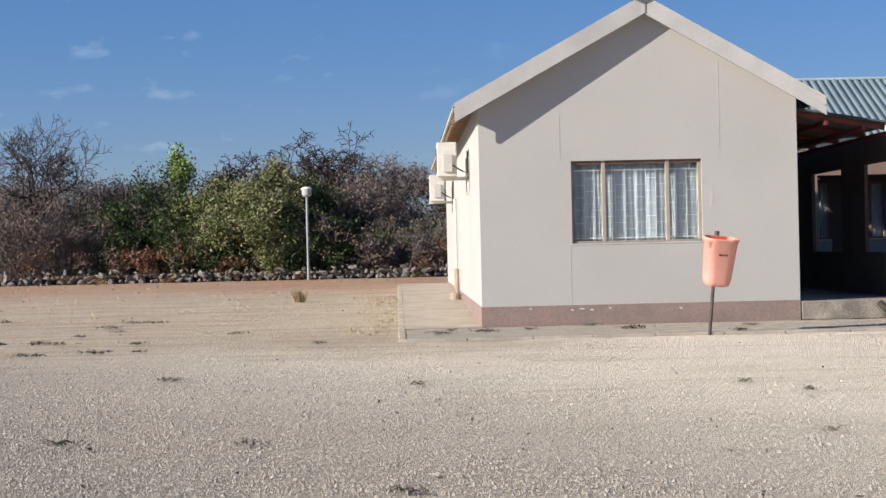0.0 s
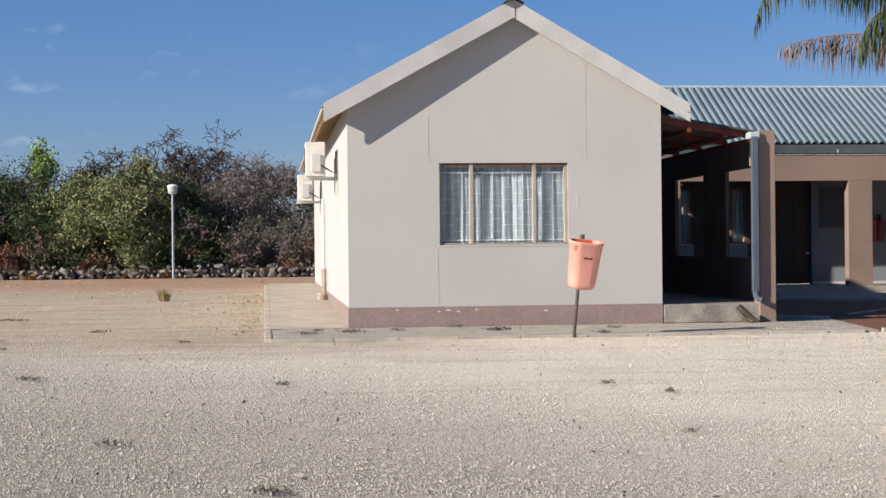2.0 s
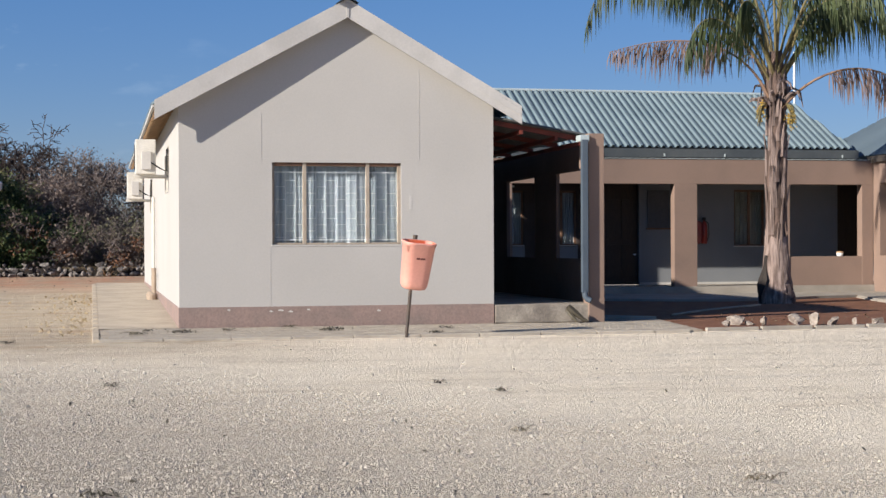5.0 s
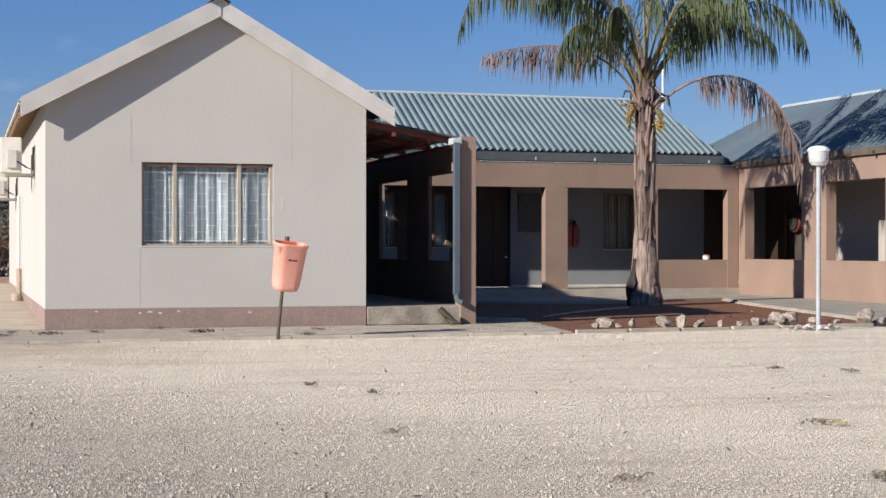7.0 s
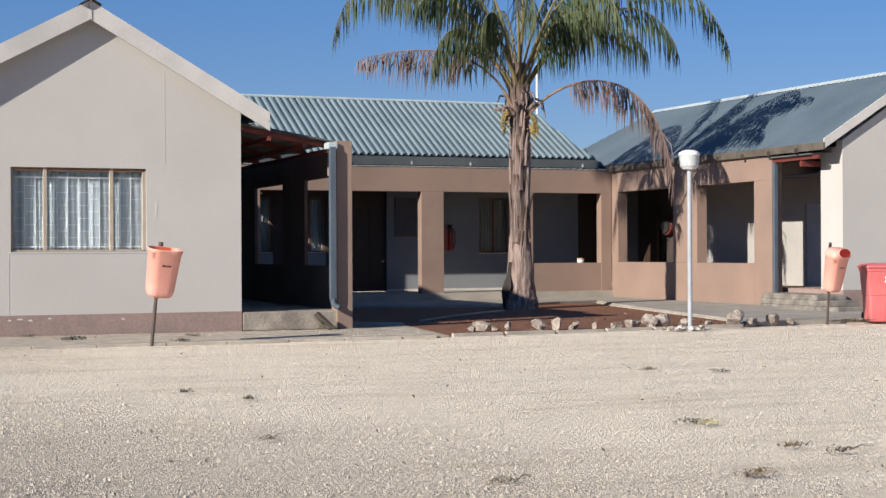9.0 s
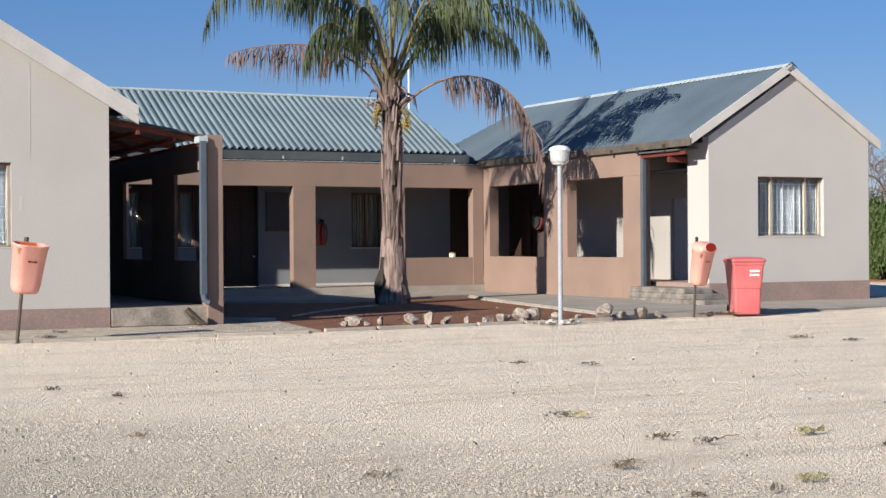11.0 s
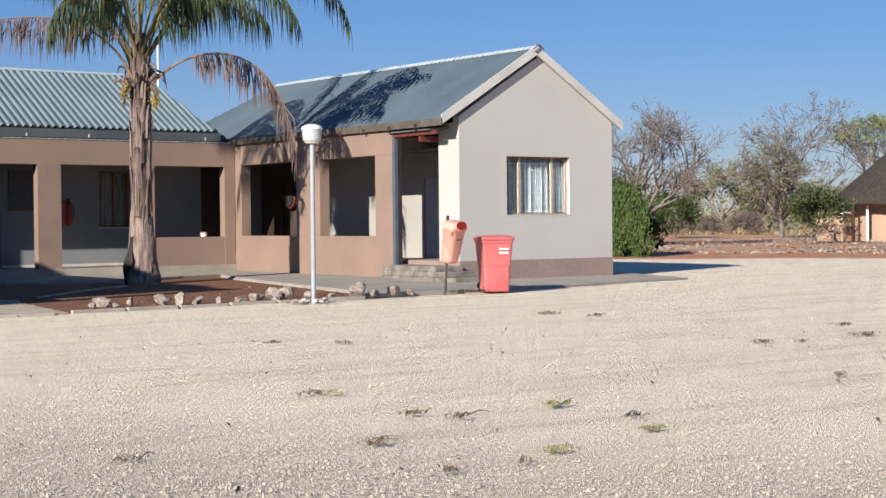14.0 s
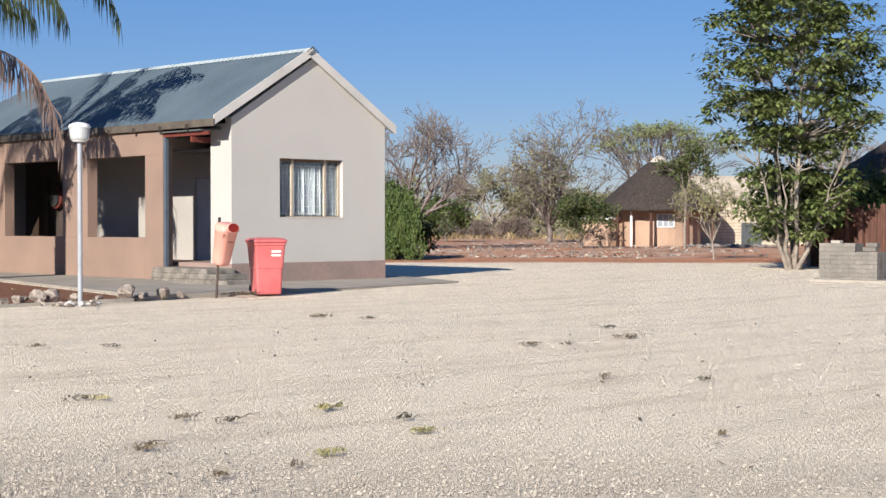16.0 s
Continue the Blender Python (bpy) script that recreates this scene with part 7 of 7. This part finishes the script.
def rosette_tree(at, seed, tiers, count, gap):
    """A many-stemmed tree: stems fan out from the foot, limbs leave them for the crown, each ends in a drooping rosette of leaves. tiers gives (height, reach)."""
    rng = random.Random(seed)
    T = thing("tree", "large many-stemmed tree with tiers of green leaves", "tree", at)
    base = Vector(at)
    stems, lines, verts, faces = [], [], [], []
    top = tiers[-1][0]
    for i in range(9):
        a, high = i * 0.7 + rng.uniform(-0.2, 0.2), top * rng.uniform(0.78, 0.97) if i % 3 == 0 else rng.uniform(2.2, 3.6)
        reach, line = rng.uniform(0.3, 0.75) * (1.0 if i % 3 == 0 else 1.7), []
        for k in range(9):
            u = k / 8
            o = 0.10 + reach * u ** 0.8
            line.append((base + Vector((o * math.cos(a) + rng.gauss(0, 0.04), o * math.sin(a) + rng.gauss(0, 0.04), high * u - 0.1 * (k == 0))), 0.085 * (1 - 0.8 * u)))
        stems.append(line)
        lines.append(line)
    joints = [q for st in stems for q in st]
    for i in range(count):
        while True:
            z = rng.uniform(tiers[0][0], top)
            if rng.random() < (0.2 if gap[0] < z < gap[1] else 0.6 if z < gap[0] else 1.0):
                break
        r = float(np.interp(z, [q[0] for q in tiers], [q[1] for q in tiers])) * math.sqrt(rng.uniform(0.10, 1.0))
        a = rng.uniform(0, 6.283)
        r *= 1 + 0.16 * math.sin(3 * a + 1.7 * z) + 0.10 * math.sin(5 * a - 2.3 * z)
        c = base + Vector((r * math.cos(a), r * math.sin(a), z))
        p, pr = min(joints, key=lambda q: (q[0] - c).length + 2.0 * max(0.0, q[0].z - c.z + 0.35))
        m = p.lerp(c, 0.55) + Vector((rng.gauss(0, 0.08), rng.gauss(0, 0.08), -0.10))
        lines.append([(p, max(0.014, pr * 0.55)), (m, 0.016), (c, 0.010)])
        for k in range(rng.randrange(40, 62)):
            h = rng.uniform(0, 6.283)
            out = Vector((math.cos(h), math.sin(h), rng.uniform(-0.75, 0.55))).normalized()
            o = c + Vector((rng.gauss(0, 0.15), rng.gauss(0, 0.15), rng.gauss(0, 0.07))) + out * rng.uniform(0.02, 0.16)
            ln_ = rng.uniform(0.14, 0.25)
            side = out.cross(Vector((0, 0, 1))).normalized() * ln_ * rng.uniform(0.24, 0.34)
            e = o + (out + Vector((0, 0, -0.35))).normalized() * ln_
            q = o.lerp(e, 0.5) + Vector((0, 0, 0.02))
            n = len(verts)
            verts += [tuple(o), tuple(q + side), tuple(e), tuple(q - side)]
            faces.append((n, n + 1, n + 2, n + 3))
    v, f = tubes(lines, 5)
    pydata("trunk", v, f, TRUNK_PALE, T, smooth=True)
    pydata("crown", verts, faces, LEAF_TREE, T)


rosette_tree((37.99, 24.49, 0), 71, [(0.9, 0.7), (1.6, 1.5), (2.4, 1.7), (3.0, 1.4), (3.7, 1.7), (4.3, 2.4), (4.9, 2.1), (5.5, 2.2), (6.1, 2.75), (6.8, 2.5), (7.6, 1.9), (8.6, 1.5), (9.3, 0.6)], 470, (3.0, 3.5))
plant("bush", "dense dark green bush by the house corner", "bush", (37.83, 41.29, 0), 73, stems=10, length=0.95, radius=0.04, levels=4, split=3, ratio=0.72, angle=42, spread=0.9, leaves=LEAF_FRESH, per=12, scatter=0.17, size=0.085, bark=TWIG_DARK, sides=3, scale=(0.38, 0.45, 1.04))
plant("bush", "dense dark green bush by the house corner", "bush", (38.46, 43.41, 0), 74, stems=9, length=1.0, radius=0.04, levels=4, split=3, ratio=0.72, angle=42, spread=0.9, leaves=LEAF_DARK, per=12, scatter=0.17, size=0.085, bark=TWIG_DARK, sides=3)
plant("bare_tree", "leafless grey tree with fine twigs", "tree", (54.70, 58.38, 0), 75, twig=0.014, stems=10, length=2.2, radius=0.14, levels=5, split=3, ratio=0.68, angle=36, spread=0.8, lift=0.04, bark=TWIG, sides=3, trunk=1.0, leaves=LEAF_GREY, per=1, scatter=0.2, size=0.06, thin=0.15)
plant("bush", "small round green bush on red earth", "bush", (75.58, 77.15, 0), 76, stems=7, length=0.9, radius=0.04, levels=3, split=3, ratio=0.75, angle=42, spread=0.9, leaves=LEAF_FRESH, per=10, scatter=0.22, size=0.11, bark=TWIG, trunk=1.0)
plant("tree", "spreading thin tree with yellowish leaves", "tree", (102.41, 98.37, 0), 77, stems=6, length=1.9, radius=0.12, levels=4, split=3, ratio=0.7, angle=38, spread=0.9, leaves=LEAF_GREY, per=3, scatter=0.26, size=0.12, bark=TRUNK_PALE, trunk=1.2, sides=3)
plant("bare_tree", "large half-bare grey tree with spreading crown", "tree", (78.36, 69.89, 0), 78, twig=0.016, stems=12, length=2.45, radius=0.15, levels=5, split=3, ratio=0.68, angle=36, spread=0.85, lift=0.03, leaves=LEAF_GREY, per=1, scatter=0.25, size=0.09, bark=TWIG, trunk=1.2, sides=3, thin=0.5)
plant("bush", "grey green thorn bush on several stems", "bush", (62.35, 53.26, 0), 79, stems=7, length=1.05, radius=0.05, levels=4, split=3, ratio=0.7, angle=40, spread=0.9, leaves=LEAF_MID, per=3, scatter=0.2, size=0.08, bark=TRUNK_PALE, trunk=0.6, sides=3)
umbrella_tree((106.89, 82.47, 0), 7.7, 9.9, 80)
plant("small_tree", "thin young tree beside the hut", "tree", (60.94, 45.41, 0), 81, stems=4, length=1.1, radius=0.05, levels=4, split=3, ratio=0.62, angle=36, spread=0.5, leaves=LEAF_MID, per=4, scatter=0.16, size=0.085, thin=0.5, bark=TRUNK_PALE, trunk=2.6, sides=3)
plant("small_tree", "sparse young tree with drooping twigs", "tree", (46.34, 33.20, 0), 82, stems=5, length=0.95, radius=0.04, levels=4, split=3, ratio=0.7, angle=42, spread=0.7, leaves=LEAF_OLIVE, per=2, scatter=0.14, size=0.06, thin=0.5, scale=(0.75, 0.75, 1.0), bark=TRUNK_PALE, trunk=0.6, sides=3)
plant("bare_tree", "leafless tree behind the fence", "tree", (72.60, 44.21, 0), 83, stems=7, length=2.2, radius=0.13, levels=5, split=3, ratio=0.68, angle=36, spread=0.9, lift=0.02, bark=TRUNK_PALE, trunk=1.6, sides=3)
plant("small_tree", "dark leafy tree by the pole fence", "tree", (40.62, 25.58, 0), 84, stems=5, length=0.9, radius=0.05, levels=3, split=3, ratio=0.7, angle=40, spread=0.7, leaves=LEAF_DARK, per=14, scatter=0.22, size=0.11, bark=TRUNK_PALE, trunk=1.0, sides=3)
plant("bush", "green bush above the thatch", "bush", (45.28, 25.57, 0), 85, stems=6, length=0.9, radius=0.04, levels=3, split=3, ratio=0.7, angle=40, spread=0.8, leaves=LEAF_FRESH, per=9, scatter=0.2, size=0.10, bark=TRUNK_PALE, trunk=0.6, sides=3)
plant("dry_bush", "reddish dry bush beside the hut", "bush", (66.25, 54.84, 0), 86, stems=7, length=0.6, radius=0.02, levels=3, split=3, ratio=0.7, angle=45, spread=1.0, bark=TWIG, leaves=LEAF_RUST, per=1, scatter=0.12, size=0.05)
plant("dry_bush", "pale grey twig heap under the trees", "bush", (62.05, 53.60, 0), 87, stems=7, length=0.5, radius=0.02, levels=3, split=3, ratio=0.7, angle=45, spread=1.4, bark=TRUNK_PALE)


def scrub():
    """Low half-bare bushes and trees scattered over the red earth towards the horizon."""
    rng = random.Random(31)
    kinds = [plant("scrub_bush", "low grey brown scrub bush on red earth", "bush", (94.0, 88.0, 0), 131, stems=8, length=0.85, radius=0.03, levels=3, split=3, ratio=0.74, angle=44, spread=1.1, leaves=LEAF_BROWN, per=4, scatter=0.18, size=0.08, bark=TWIG, sides=3, group="scrub towards the horizon"),
             plant("scrub_bush", "low olive scrub bush on red earth", "bush", (99.0, 80.0, 0), 132, stems=7, length=0.9, radius=0.03, levels=3, split=3, ratio=0.74, angle=42, spread=1.0, leaves=LEAF_GREY, per=6, scatter=0.2, size=0.09, bark=TWIG, sides=3, group="scrub towards the horizon"),
             plant("scrub_tree", "grey thorn tree far off in the scrub", "tree", (122.0, 112.0, 0), 133, twig=0.02, stems=7, length=1.7, radius=0.10, levels=4, split=3, ratio=0.7, angle=40, spread=0.9, leaves=LEAF_GREY, per=3, scatter=0.25, size=0.12, bark=TWIG, trunk=1.0, sides=3, group="scrub towards the horizon")]
    for i in range(30):
        a, d = radians(rng.uniform(38, 62)), rng.uniform(128, 190)
        k = 2 if d > 112 and rng.random() < 0.45 else rng.randrange(2)
        s = rng.uniform(0.6, 1.15)
        copy_thing(kinds[k], pose(d * math.sin(a), d * math.cos(a), 0, 0, 0, rng.uniform(0, 360)) @ Matrix.Diagonal((s, s, s * rng.uniform(0.8, 1.1), 1)))


scrub()


def far_woods():
    """Low scrub and trees towards the horizon, all round the open side."""
    rng = random.Random(9)
    verts, faces = [], []
    for i in range(1500):
        az = radians(rng.uniform(36, 75))
        d = rng.uniform(170, 420)
        h = rng.uniform(1.2, 4.2) * (1.5 if rng.random() < 0.15 else 0.8)
        cx, cy = d * math.sin(az), d * math.cos(az)
        w = h * rng.uniform(0.5, 0.9)
        for k in range(26):
            c = Vector((cx + rng.gauss(0, w * 0.5), cy + rng.gauss(0, w * 0.5), abs(rng.gauss(h * 0.55, h * 0.25))))
            n = Vector((rng.gauss(0, 1), rng.gauss(0, 1), rng.gauss(0.4, 1))).normalized()
            a = n.orthogonal().normalized()
            b = n.cross(a)
            s = rng.uniform(0.2, 0.55)
            q = len(verts)
            verts += [tuple(c - a * s), tuple(c + b * s * 0.5), tuple(c + a * s), tuple(c - b * s * 0.5)]
            faces.append((q, q + 1, q + 2, q + 3))
    # Greyer leaf colour stands in for distance haze.
    tagged(pydata("far_scrub", verts, faces, LEAF_GREY), "scrub towards the horizon with haze in its grey green", "scrub", kind="stuff")


far_woods()
rs = random.Random(13)
spots = []
for i in range(170):
    x_, d_ = rs.uniform(38.5, 62), rs.uniform(125, 175)
    a_ = radians(x_)
    spots.append((d_ * math.sin(a_), d_ * math.cos(a_), rs.uniform(0.6, 1.3) * (1 + (d_ > 110) * 0.8)))
grass("dry_grass", "straw coloured dry grass on the red earth", "grass", spots, STRAW, 14, blades=26, height=0.42, spread=0.7, lean=0.9, width=0.02, kind="stuff")
for i in range(110):
    a_, d_ = radians(rs.uniform(38, 60)), rs.uniform(60, 105)
    s = rs.uniform(0.1, 0.26)
    ob = tagged(linked("stone", GREY[rs.randrange(8)]), "grey stone lying on red earth", "stone", "stones on the red earth")
    ob.matrix_basis = pose(d_ * math.sin(a_), d_ * math.cos(a_), s * 0.2, rs.uniform(-20, 20), 0, rs.uniform(0, 360)) @ Matrix.Diagonal((s * 1.2, s, s * 0.8, 1))
for i in range(44):
    px_, py_ = 70.62, 52.51
    qx_, qy_ = 70.57, 45.56
    t_ = i / 44 + rs.uniform(-0.01, 0.01)
    s = rs.uniform(0.25, 0.5)
    ob = tagged(linked("stone", GREY[rs.randrange(8)]), "grey stone in a row before the wall", "stone", "stones before the block building")
    ob.matrix_basis = pose(px_ + (qx_ - px_) * t_, py_ + (qy_ - py_) * t_, s * 0.25, rs.uniform(-20, 20), 0, rs.uniform(0, 360)) @ Matrix.Diagonal((s * 1.2, s, s * 0.9, 1))



def on_red(rng):
    while True:
        d, a = rng.uniform(58, 106), radians(rng.uniform(38.5, 56))
        x, y = d * math.sin(a), d * math.cos(a)
        if noise.noise(Vector((x * 0.16, y * 0.16, 2.0))) > 0.02:
            return x, y, 0.01


flakes("ground_litter", "pale dry leaves and chips on red earth", "plant litter", 2600, on_red, 0.09, KERB, 51)
flakes("ground_litter", "dark dry leaves on red earth", "plant litter", 700, on_red, 0.07, LITTER_DARK, 52)

# paving bricks in front of the long house
cells = []
for j in range(24):
    for i in range(48):
        x, y = -0.08 + i * 0.212 + 0.106 * (j % 2), 21.68 + j * 0.107
        if x < 2.9 and len(cells) < 295:
            cells.append((x, y, 0.028))
pavers(P1, cells)
bmv, bmf = [], []
for j in range(24):
    for i in range(60):
        x, y = -0.08 + i * 0.212 + 0.106 * (j % 2), 21.68 + j * 0.107
        if x >= 2.9 - 0.0 and x < 8.6 + (y - 21.7) * 0.15 or (x < 2.9 and (x, y, 0.028) not in cells):
            z = 0.028 + ke.uniform(-0.004, 0.004)
            k = len(bmv)
            bmv += [(x + sx * 0.101, y + sy * 0.0485, zz) for zz in (0.0, z) for sx, sy in ((-1, -1), (1, -1), (1, 1), (-1, 1))]
            bmf += [(k + 4, k + 5, k + 6, k + 7), (k, k + 1, k + 5, k + 4), (k + 1, k + 2, k + 6, k + 5), (k + 2, k + 3, k + 7, k + 6), (k + 3, k, k + 4, k + 7)]
tagged(pydata("pavers", bmv, bmf, PAVER, P1), kind="stuff")
